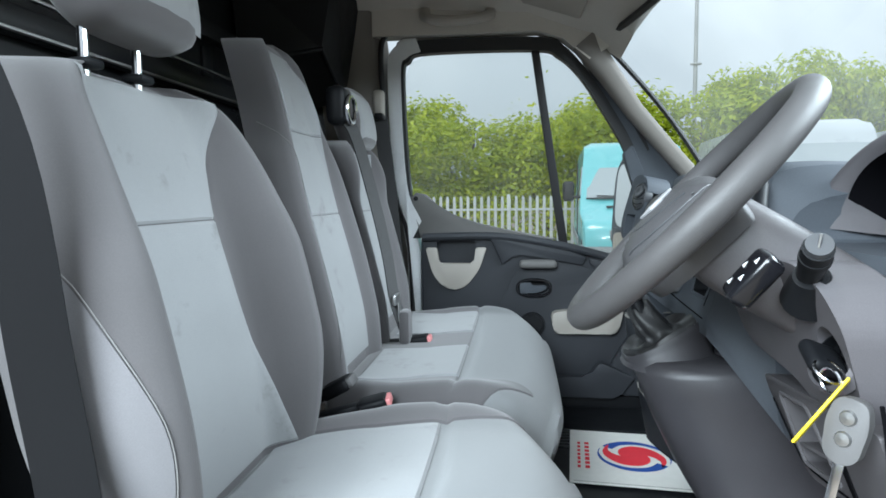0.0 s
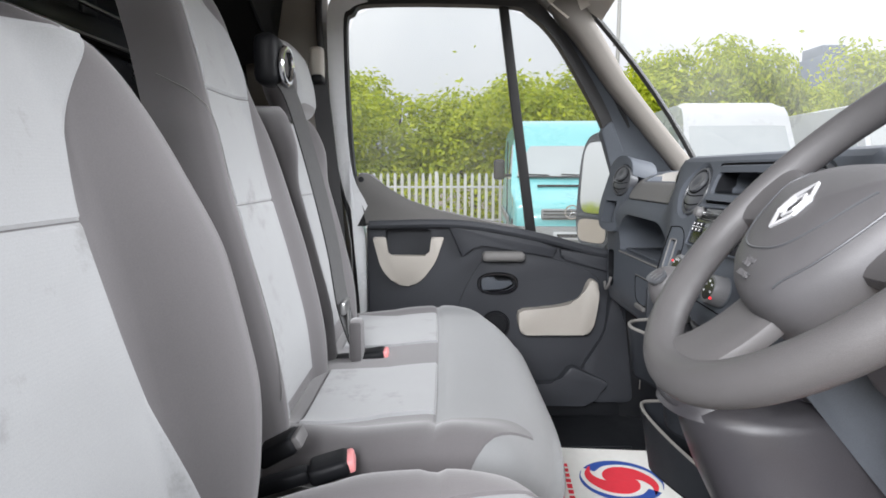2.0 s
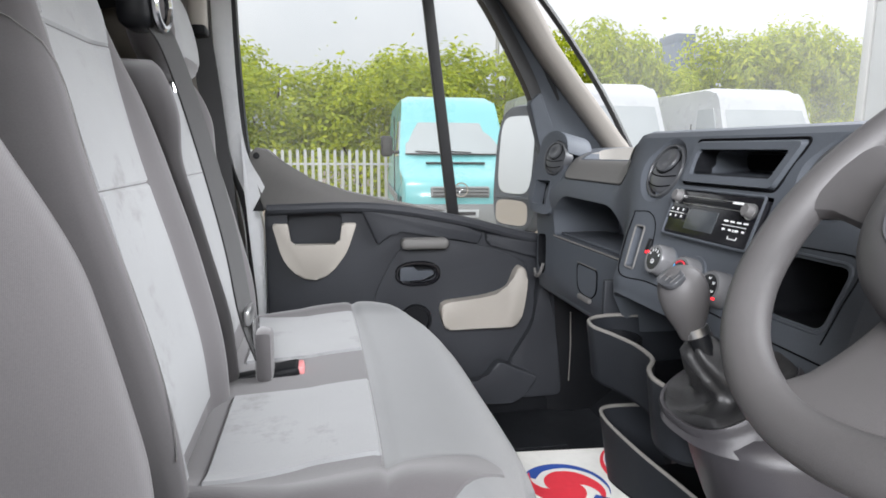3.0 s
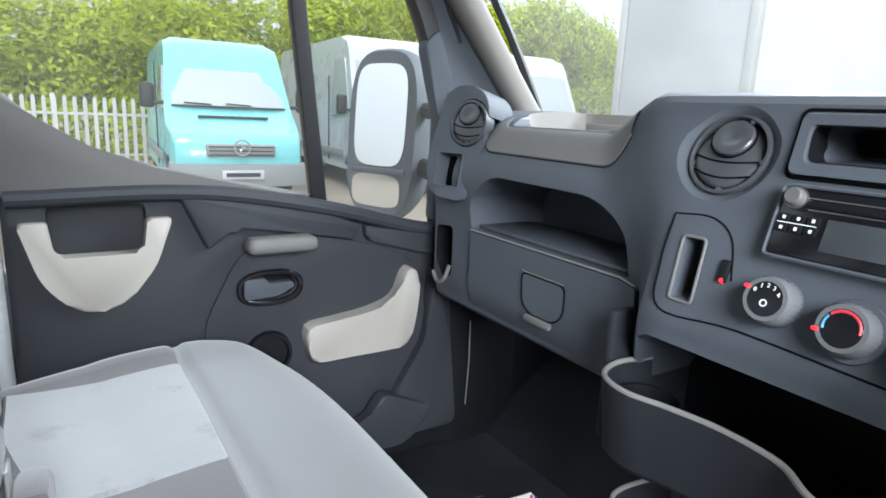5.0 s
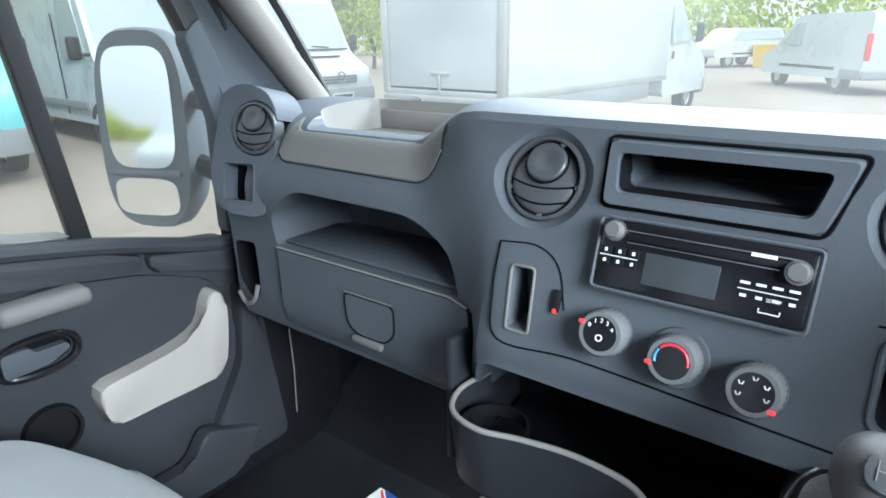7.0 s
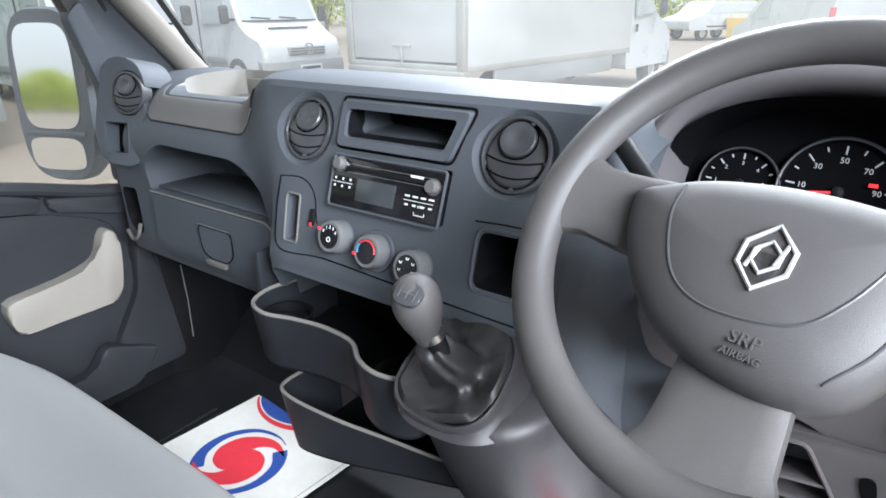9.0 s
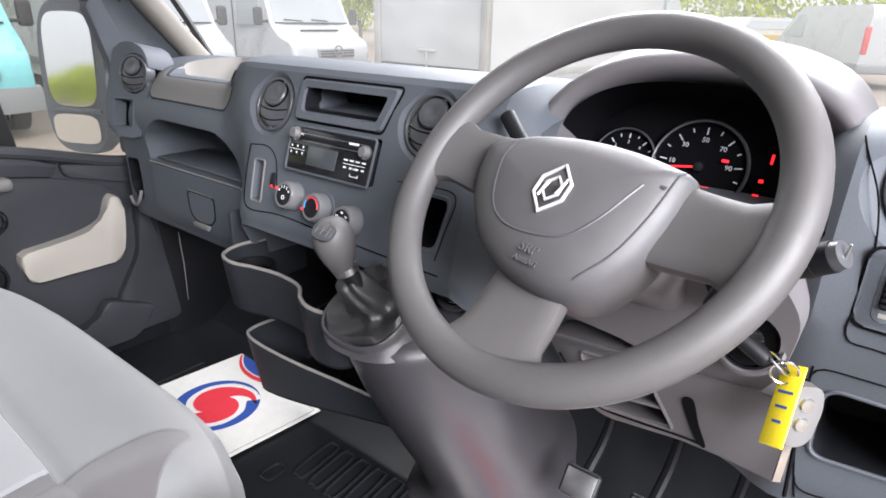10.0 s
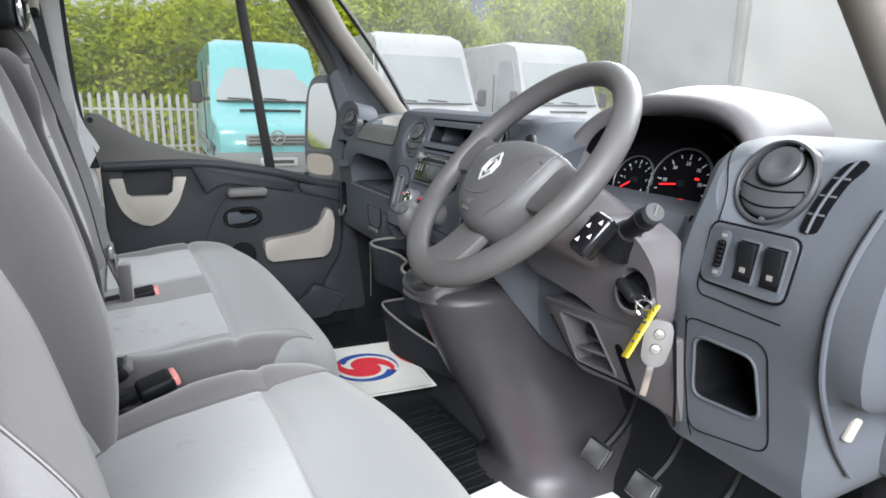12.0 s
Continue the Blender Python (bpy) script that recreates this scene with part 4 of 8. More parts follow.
part("side_bolster", DC.panel(-0.415, 0.004, lambda x: far_edge(x) + 0.0015, lambda x: min(DC.edges(x)[1] - 0.004, -0.204 - 0.6 * max(0, x + 0.09)), 34, 10, 0.0045), M_DARK, cush, "dark grey cloth")
part("side_bolster", DC.panel(-0.415, 0.004, lambda x: max(DC.edges(x)[0] + 0.004, -0.737 + 0.45 * max(0, x + 0.09)), lambda x: near_edge(x) - 0.0015, 34, 10, 0.0045), M_DARK, cush, "dark grey cloth")
part("stitching", tube([(DC.pulled(x, DC.edges(x)[1] - 0.002), DC.edges(x)[1] + 0.001, DC.top(x, DC.edges(x)[1] - 0.004) - 0.003) for x in np.linspace(-0.38, 0.0, 20)], 0.0016, 5), M_STITCH, cush, "pale stitched piping")
part("seat_base", rbox(-0.18, -0.485, 0.12, 0.40, 0.42, 0.20, 0.02), M_BLACK, driver, "black seat base")
part("side_cover", prism(round_poly([(-0.42, 0.10), (0.0, 0.10), (0.02, 0.24), (-0.30, 0.27), (-0.44, 0.40)], 0.02), -0.765, -0.735, "y", 0.006), M_BLACK, driver, "black plastic side cover")

# double passenger seat
bench = thing("double_passenger_seat", (-0.2, 0.31, 0.02), "grey cloth two-person passenger bench seat", "seat")
B1 = Back(0.097, [(0.33, -0.368, 0.195, -0.010, 0.13), (0.44, -0.378, 0.208, -0.008, 0.13), (0.58, -0.406, 0.212, -0.008, 0.13), (0.72, -0.441, 0.204, -0.010, 0.12), (0.82, -0.466, 0.180, -0.012, 0.12), (0.89, -0.488, 0.152, -0.014, 0.11), (0.95, -0.504, 0.136, -0.016, 0.11), (1.02, -0.522, 0.128, -0.018, 0.10), (1.055, -0.535, 0.118, -0.018, 0.085), (1.078, -0.548, 0.098, -0.02, 0.07), (1.090, -0.560, 0.070, -0.02, 0.045), (1.094, -0.570, 0.04, -0.02, 0.03)], 0.034)
b1 = part("backrest", B1.body(), M_DARK, bench, "dark grey cloth with tall integrated headrest", 62)
l1 = lambda z: float(interp([(0.37, -0.045), (0.50, -0.030), (0.60, -0.012), (0.705, 0.0), (0.80, 0.0), (0.89, -0.006), (0.93, -0.010), (1.0, 0.0), (1.07, 0.055)], z))
r1 = lambda z: float(interp([(0.37, 0.205), (0.50, 0.210), (0.60, 0.208), (0.705, 0.202), (0.80, 0.200), (0.89, 0.202), (0.93, 0.206), (1.0, 0.195), (1.07, 0.14)], z))
part("lower_panel", B1.panel(0.375, 0.7045, l1, r1), M_LIGHT, b1, "light grey cloth")
part("upper_panel", B1.panel(0.706, 0.889, l1, r1), M_LIGHT, b1, "light grey cloth")
part("headrest_panel", B1.panel(0.8905, 1.066, l1, r1), M_LIGHT, b1, "light grey cloth")
st = part("stitching", tube([(B1.front(l1(z) - 0.040, z) + 0.0012, l1(z) - 0.040, z) for z in np.linspace(0.42, 0.90, 24)], 0.0007, 5), M_STITCH, b1, "pale stitched seam")
B2 = Back(0.50, [(0.33, -0.366, 0.20, -0.008, 0.13), (0.44, -0.374, 0.212, -0.006, 0.13), (0.58, -0.405, 0.218, -0.004, 0.13), (0.72, -0.438, 0.212, -0.006, 0.12), (0.82, -0.464, 0.195, 0.012, 0.11), (0.88, -0.482, 0.165, 0.005, 0.09), (0.90, -0.50, 0.12, 0.0, 0.04)])
b2 = part("backrest", B2.body(), M_DARK, bench, "dark grey cloth", 62)
l2 = lambda z: 0.50 - float(interp([(0.40, 0.085), (0.6, 0.115), (0.88, 0.115)], z))
r2 = lambda z: 0.50 + float(interp([(0.40, 0.085), (0.6, 0.115), (0.88, 0.115)], z))
part("lower_panel", B2.panel(0.40, 0.7045, l2, r2), M_LIGHT, b2, "light grey cloth")
part("upper_panel", B2.panel(0.706, 0.875, l2, r2), M_LIGHT, b2, "light grey cloth")
headrest(0.505, -0.505, 0.965, 0.115, 0.085, 0.045, bench)
for dy in (-0.05, 0.05):
    part("post", tube([(-0.50, 0.50 + dy, 0.86), (-0.51, 0.50 + dy, 0.93)], 0.006, 10), M_CHROME, bench, "chrome headrest post")
BC = Cushion(-0.150, 0.800, -0.42, 0.052, 0.358, 0.19, 0.014, 0.070, 0.05, 5.0)
bcu = part("cushion", BC.body(60, 64), M_MID, bench, "mid grey cloth", 62)
part("rear_field", BC.panel(-0.405, -0.1535, lambda x: BC.edges(x)[0] + 0.06, lambda x: BC.edges(x)[1] - 0.06, 18, 40, 0.003), M_DARK, bcu, "dark grey cloth")
part("seat_panel", BC.panel(-0.375, -0.155, lambda x: -0.012 - 0.25 * max(0, -0.25 - x), const(0.250), 16, 16, 0.0075), M_LIGHT, bcu, "light grey cloth")
part("seat_panel", BC.panel(-0.375, -0.155, const(0.405), const(0.690), 16, 16, 0.0075), M_LIGHT, bcu, "light grey cloth")
bench_edge = lambda x: float(interp([(-0.42, -0.06), (-0.25, -0.055), (-0.15, -0.040), (-0.06, -0.030), (0.012, -0.035)], x))
part("side_bolster", BC.panel(-0.415, 0.012, lambda x: max(BC.edges(x)[0] + 0.004, -0.143 + 1.0 * max(0, x + 0.09)), bench_edge, 34, 10, 0.0045), M_DARK, bcu, "dark grey cloth")
part("stitching", tube([(BC.pulled(x, BC.edges(x)[0] + 0.002), BC.edges(x)[0] - 0.001, BC.top(x, BC.edges(x)[0] + 0.004) - 0.003) for x in np.linspace(-0.38, 0.0, 20)], 0.0016, 5), M_STITCH, bcu, "pale stitched piping")
part("seat_base", rbox(-0.19, 0.30, 0.10, 0.38, 0.80, 0.19, 0.02), M_BLACK, bench, "black seat base")


# seat belts and buckles
def belt(path, w=0.024, t=0.0016, face=(1, 0, 0)):
    P = [Vector(p) for p in path]
    rings = []
    for i, p in enumerate(P):
        d = (P[min(i + 1, len(P) - 1)] - P[max(i - 1, 0)]).normalized()
        s = d.cross(Vector(face)).normalized()
        n = s.cross(d)
        rings.append([p + s * w + n * t, p - s * w + n * t, p - s * w - n * t, p + s * w - n * t])
    return loft(rings)


mb = thing("middle_seat_belt", (-0.4, 0.28, 0.9), "grey seat belt hanging over the middle backrest with chrome tongue", "seat belt")
part("webbing", belt(smooth_path([(-0.475, 0.285, 0.955), (-0.445, 0.292, 0.90), (-0.405, 0.30, 0.75), (-0.375, 0.315, 0.60), (-0.358, 0.32, 0.48), (-0.335, 0.325, 0.40)], 6), face=(1, -0.35, 0)), M_WEB, mb)
part("guide", rbox(-0.485, 0.275, 0.975, 0.05, 0.07, 0.10, 0.02, 3), M_BLACK, mb, "black belt guide")
part("guide_ring", tube([(-0.452 + 0.004 * math.cos(a), 0.28 + 0.026 * math.cos(a), 0.965 + 0.034 * math.sin(a)) for a in (2 * math.pi * i / 24 for i in range(24))], 0.006, 8, True), M_CHROME, mb, "chrome belt loop")
part("tongue", rbox(-0.352, 0.318, 0.475, 0.012, 0.062, 0.028, 0.005), M_SATIN, mb, "metal buckle tongue")
part("tongue_blade", rbox(-0.345, 0.32, 0.44, 0.004, 0.026, 0.05, 0.002), M_SATIN, mb)
part("stay", rbox(-0.33, 0.325, 0.40, 0.03, 0.05, 0.09, 0.01), M_DARK, mb)

pb = thing("passenger_seat_belt", (-0.47, 0.68, 1.0), "grey seat belt on the passenger B-pillar", "seat belt")
part("webbing", belt(smooth_path([(-0.475, 0.70, 1.02), (-0.465, 0.725, 0.90), (-0.45, 0.75, 0.70), (-0.44, 0.765, 0.50), (-0.43, 0.77, 0.35), (-0.42, 0.77, 0.15)], 6), face=(0.5, -1, 0)), M_WEB, pb)
part("anchor", rbox(-0.475, 0.70, 1.04, 0.04, 0.03, 0.09, 0.012, 3), M_BEIGE, pb, "beige belt anchor cover")
part("anchor_loop", rbox(-0.47, 0.69, 1.0, 0.03, 0.05, 0.02, 0.006), M_BLACK, pb)
part("stop", rbox(-0.435, 0.765, 0.575, 0.02, 0.035, 0.02, 0.004), M_BLACK, pb)

db = thing("driver_seat_belt", (-0.60, -0.80, 0.9), "black seat belt hanging beside the driver seat", "seat belt")
part("webbing", belt(smooth_path([(-0.60, -0.80, 1.12), (-0.52, -0.80, 0.95), (-0.460, -0.79, 0.79), (-0.437, -0.785, 0.60), (-0.420, -0.782, 0.45), (-0.405, -0.778, 0.18)], 6), face=(0.6, -1, 0)), M_BELT, db)
part("anchor", rbox(-0.61, -0.80, 1.14, 0.04, 0.03, 0.08, 0.012, 3), M_BLACK, db)
part("tongue", rbox(-0.372, -0.790, 0.455, 0.030, 0.014, 0.050, 0.006), M_BLACK, db)


def buckle(at, rot, colour, label):
    b = thing("belt_buckle", at, label, "seat belt buckle", "belt buckles between the seats")
    m = Matrix.Translation(at) @ pose(0, 0, 0, *rot)
    part("stalk", moved(rbox(0, 0, -0.05, 0.02, 0.028, 0.10, 0.006), m), M_BLACK, b)
    part("case", moved(rbox(0, 0, 0.027, 0.024, 0.05, 0.056, 0.008, 3), m), M_BLACK, b)
    part("button", moved(rbox(0, 0, 0.056, 0.018, 0.042, 0.012, 0.004), m), colour, b)
    return b


buckle((-0.325, -0.178, 0.356), (0, 76, 8), M_PINK, "black seat belt buckle with faded red button")
buckle((-0.385, -0.19, 0.385), (0, 62, 0), M_FOB, "black seat belt buckle with grey end")
buckle((-0.325, 0.345, 0.356), (0, 82, 0), M_PINK, "black seat belt buckle with faded red button sunk in the bench")


# ---- dashboard ----
def face_row(y):
    """Profile of the dashboard across its depth at y: under edge, face, crown, top, screen base as (x, z)."""
    P = ((0.60, 0.40), (0.375, 0.385), (0.336, 0.425), (0.332, 0.50), (0.330, 0.57), (0.322, 0.64), (0.345, 0.69), (0.405, 0.748), (0.60, 0.762), (0.80, 0.71))
    C = ((0.60, 0.505), (0.30, 0.510), (0.262, 0.530), (0.270, 0.575), (0.283, 0.62), (0.308, 0.695), (0.333, 0.755), (0.375, 0.79), (0.60, 0.775), (0.90, 0.71))
    K = ((0.60, 0.38), (0.37, 0.365), (0.335, 0.39), (0.328, 0.45), (0.318, 0.53), (0.306, 0.62), (0.335, 0.705), (0.395, 0.775), (0.60, 0.775), (0.80, 0.71))
    L = ((0.60, 0.38), (0.40, 0.365), (0.36, 0.39), (0.35, 0.45), (0.345, 0.53), (0.35, 0.60), (0.37, 0.66), (0.42, 0.725), (0.60, 0.765), (0.88, 0.71))
    E = ((0.62, 0.42), (0.44, 0.41), (0.41, 0.44), (0.405, 0.50), (0.40, 0.57), (0.395, 0.63), (0.40, 0.68), (0.44, 0.72), (0.60, 0.735), (0.66, 0.71))
    if y < -0.70:
        return np.array([interp([(-0.93, E), (-0.895, K)] if i > 3 else [(-0.875, E), (-0.84, K)], y)[i] for i in range(10)])
    return interp([(-0.875, E), (-0.845, K), (-0.66, K), (-0.60, L), (-0.33, L), (-0.265, C), (0.215, C), (0.275, P), (0.775, P), (0.835, E)], y) if y < 0.2 or y > 0.40 else np.array([interp([(0.215 + 0.03 * max(0, min(3, i - 4)), C), (0.275 + 0.028 * max(0, min(4, i - 3)), P)], y)[i] for i in range(10)])


def dash_body():
    ys = sorted(set([-0.93, -0.92, -0.91, -0.90, -0.89, -0.875, -0.865, -0.855, -0.845] + [round(-0.84 + 0.02 * i, 3) for i in range(84)] + [0.835]))
    rings = []
    for y in ys:
        prof = smooth_path([tuple(p) for p in face_row(y)], 4)
        ring = [(p[0], y, p[1]) for p in prof]
        ring += [(0.85, y, 0.66), (0.70, y, 0.50)]
        rings.append(ring)
    return loft(rings)


def face_x(y, z):
    prof = smooth_path([tuple(p) for p in face_row(y)], 10)[8:]
    for a, b in zip(prof, prof[1:]):
        if min(a[1], b[1]) <= z <= max(a[1], b[1]) and abs(b[1] - a[1]) > 1e-9:
            return float(a[0] + (b[0] - a[0]) * (z - a[1]) / (b[1] - a[1]))
    return float(prof[0][0])


def face_frame(y, z):
    """A frame on the dashboard's face: z out of it, y up it, x to the driver's right."""
    d = 0.02
    tv = Vector((face_x(y, z + d) - face_x(y, z - d), 0, 2 * d))
    tu = Vector((face_x(y + d, z) - face_x(y - d, z), 2 * d, 0))
    n = tv.cross(tu)
    if n.x > 0:
        n = -n
    return frame_at((face_x(y, z), y, z), n, tv)


dash = thing("dashboard", (0.45, 0.0, 0.60), "charcoal grey moulded plastic dashboard with grey top", "dashboard")
cuts = []
cubby = round_poly([(0.285, 0.552), (0.655, 0.552), (0.66, 0.60), (0.60, 0.652), (0.36, 0.650), (0.30, 0.62)], [0.01, 0.01, 0.03, 0.03, 0.05, 0.04], 5)
cuts.append(prism(cubby, 0.25, 0.50, "x"))
VENTS = {"B": (0.172, 0.722, 0.046), "C": (-0.173, 0.726, 0.046), "D": (-0.737, 0.735, 0.052), "A": (0.690, 0.738, 0.041)}
VFR = {}
for k, (y, z, r) in VENTS.items():
    fm = face_frame(y, z)
    if k == "A":
        fm = frame_at((0.341, y + 0.002, z - 0.002), (-0.93, -0.28, 0.20))
    elif k == "D":
        fm = frame_at((0.357, y, z), (-0.93, 0.10, 0.36))
    else:
        fm = frame_at((0.327, y, z), (-0.93, 0.0, 0.36))
    VFR[k] = fm
    cuts.append(lathe([(0.0, -0.05), (r, -0.05), (r, 0.0), (r + 0.016, 0.012), (r + 0.03, 0.06), (0.0, 0.06)], fm, 40))
# display bin, radio slot, square pocket, card slot
def bin_out(s):
    return round_poly([(0.106 - s, 0.771 - s), (-0.112 + s * 1.6, 0.771 - s), (-0.092 + s * 0.9, 0.708 + s), (0.100 - s, 0.708 + s)], 0.008, 4)
cuts.append(prism(bin_out(0.014), 0.25, 0.45, "x"))
cuts.append(prism(round_poly([(0.093, 0.700), (-0.096, 0.700), (-0.095, 0.634), (0.090, 0.634)], 0.004, 3), 0.20, 0.36, "x"))
cuts.append(prism(round_poly([(-0.150, 0.640), (-0.235, 0.640), (-0.225, 0.575), (-0.150, 0.575)], 0.012, 4), 0.20, 0.40, "x"))
cuts.append(prism(round_poly([(0.184, 0.632), (0.160, 0.632), (0.156, 0.568), (0.180, 0.568)], 0.004, 3), 0.20, 0.315, "x"))
# end pockets under vent A
cuts.append(prism(round_poly([(0.712, 0.675), (0.768, 0.672), (0.768, 0.615), (0.712, 0.620)], 0.008, 3), 0.25, 0.40, "x"))
cuts.append(prism(round_poly([(0.715, 0.545), (0.772, 0.540), (0.772, 0.47), (0.74, 0.435), (0.715, 0.45)], 0.012, 3), 0.25, 0.40, "x"))
# driver's pocket and switch recess
cuts.append(prism(round_poly([(-0.688, 0.532), (-0.768, 0.532), (-0.780, 0.458), (-0.688, 0.450)], 0.016, 5), 0.20, 0.43, "x"))
# top tray on the passenger side
cuts.append(prism(round_poly([(-0.655, 0.67), (-0.302, 0.67), (-0.312, 0.74), (-0.36, 0.80), (-0.60, 0.80), (-0.645, 0.74)], 0.02, 4), 0.30, 0.56, "x"))
tray_cut = prism(round_poly([(0.415, 0.36), (0.415, 0.62), (0.455, 0.665), (0.60, 0.665), (0.60, 0.34)], 0.03, 4), 0.700, 0.85, "z")
cuts.append(tray_cut)
cuts.append(prism(round_poly([(0.350, 0.82), (0.378, 0.737), (0.625, 0.735), (0.645, 0.82)], [0.01, 0.025, 0.02, 0.01], 5), 0.30, 0.50, "x"))
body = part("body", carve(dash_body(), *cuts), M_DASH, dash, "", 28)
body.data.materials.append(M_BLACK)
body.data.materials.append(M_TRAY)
SHADED = ((-0.80, -0.68, 0.44, 0.54), (-0.245, -0.14, 0.56, 0.65), (-0.12, 0.12, 0.70, 0.775), (0.70, 0.78, 0.42, 0.69))
for f in body.data.polygons:  # pockets are blackened inside, their shade put in as colour
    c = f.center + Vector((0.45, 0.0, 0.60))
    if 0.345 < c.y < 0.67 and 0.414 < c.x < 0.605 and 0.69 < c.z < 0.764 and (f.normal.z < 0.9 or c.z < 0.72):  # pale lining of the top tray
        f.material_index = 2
    for ya, yb, za, zb in SHADED:
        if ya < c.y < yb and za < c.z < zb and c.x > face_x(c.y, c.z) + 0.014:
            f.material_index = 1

# grey inlay of the top tray, its floor and lip
inlay = []
for y in [0.325 + 0.0105 * i for i in range(32)]:
    zt = float(interp([(0.325, 0.768), (0.352, 0.758), (0.380, 0.7345), (0.622, 0.7335), (0.645, 0.748), (0.66, 0.752)], y))
    zb = float(interp([(0.325, 0.735), (0.345, 0.700), (0.37, 0.690), (0.63, 0.690), (0.648, 0.697), (0.66, 0.72)], y))
    inlay.append([(face_x(y, z) - (0.0005 if k in (0, 6) else 0.0028), y, z) for k, z in enumerate([zb + 0.0] + [lerp(zb + 0.002, zt - 0.001, j / 4) for j in range(5)] + [zt])])
part("top_inlay", loft(inlay, closed=False), M_DASHTOP, dash, "paler grey inlay")
part("inlay_gap", tube([(face_x(y, z) - 0.0006, y, z) for y, z in [(r[0][1], r[0][2] - 0.0012) for r in inlay]], 0.0008, 5), M_VEIN, dash)
part("tray_floor", rbox(0.508, 0.505, 0.706, 0.186, 0.31, 0.008, 0.003), M_TRAY, dash, "pale grey tray floor")
part("tray_wall", rbox(0.597, 0.505, 0.724, 0.008, 0.32, 0.04, 0.003), M_TRAY, dash, "pale grey tray wall")

# end panel on the driver's side: curved joint and pale latch
end_joint = smooth_path([(0.343, -0.861, 0.724), (0.324, -0.855, 0.686), (0.312, -0.852, 0.655), (0.3055, -0.848, 0.615), (0.310, -0.847, 0.560), (0.322, -0.849, 0.517), (0.356, -0.853, 0.455), (0.378, -0.862, 0.420)], 6)
part("end_joint", tube(end_joint, 0.0022, 6), M_VEIN, dash, "dark curved joint")
part("end_bead", tube([(x - 0.003, y - 0.004, z) for x, y, z in end_joint], 0.0036, 8), M_DASH, dash)
part("end_latch", moved(rbox(0, 0, 0, 0.012, 0.008, 0.030, 0.003), pose(0.368, -0.861, 0.478, 0, 20, -20)), M_BEIGE, dash, "pale worn latch")

# glovebox lid with its release
lid_rows = []
for y in [0.262 + 0.0203 * i for i in range(20)]:
    row = []
    for z in (0.392, 0.40, 0.42, 0.45, 0.48, 0.51, 0.535, 0.548):
        zz = z + (0.02 * (0.65 - y) / 0.4 if z < 0.43 else 0)
        row.append((face_x(y, max(zz, 0.43)) - 0.007 + max(0, 0.43 - zz) * 0.55, y, zz))
    row += [(row[-1][0] + 0.014, y, 0.549), (row[0][0] + 0.016, y, row[0][2] + 0.002)]
    lid_rows.append(row)
gl = part("glovebox_lid", loft(lid_rows), M_DASH, dash, "closed glovebox lid")
fm = frame_at((face_x(0.45, 0.475) - 0.0075, 0.45, 0.478), (-1, 0, 0))
part("latch", moved(prism(round_poly([(0.05, 0.032), (-0.045, 0.032), (-0.04, -0.016), (-0.02, -0.028), (0.03, -0.028), (0.05, -0.012)], 0.012, 3), -0.002, 0.0025, "z"), fm), M_DASH, gl)
part("latch_lip", moved(rbox(0.0, -0.036, 0.004, 0.06, 0.012, 0.010, 0.004), fm), M_DASHTOP, gl)
# pale line: a highlight painted along the lid's top edge
part("lid_highlight", tube([(face_x(y, 0.548) - 0.006, y, 0.5515) for y in [0.262 + 0.0386 * i for i in range(11)]], 0.0016, 6), M_TRAY, gl)
lid_seam = [(0.258, 0.546), (0.257, 0.48), (0.257, 0.425), (0.30, 0.408), (0.45, 0.397), (0.60, 0.391), (0.650, 0.394), (0.653, 0.47), (0.652, 0.546)]
part("lid_gap", tube([(face_x(y, max(z, 0.43)) - 0.001 + max(0, 0.43 - z) * 0.55, y, z) for y, z in lid_seam], 0.0028, 6), M_VEIN, dash)
part("latch_gap", moved(tube([(x, y, 0.002) for x, y in round_poly([(0.052, 0.034), (-0.047, 0.034), (-0.042, -0.017), (-0.021, -0.03), (0.031, -0.03), (0.052, -0.013)], 0.012, 3)], 0.0013, 5, True), fm), M_VEIN, gl)
part("latch_edge", moved(tube([(0.050, 0.036, 0.003), (0.0, 0.0365, 0.004), (-0.045, 0.036, 0.003)], 0.0013, 5), fm), M_DASHTOP, gl)
part("shelf_floor", rbox(0.405, 0.47, 0.556, 0.12, 0.36, 0.006, 0.002), M_DASH, dash)


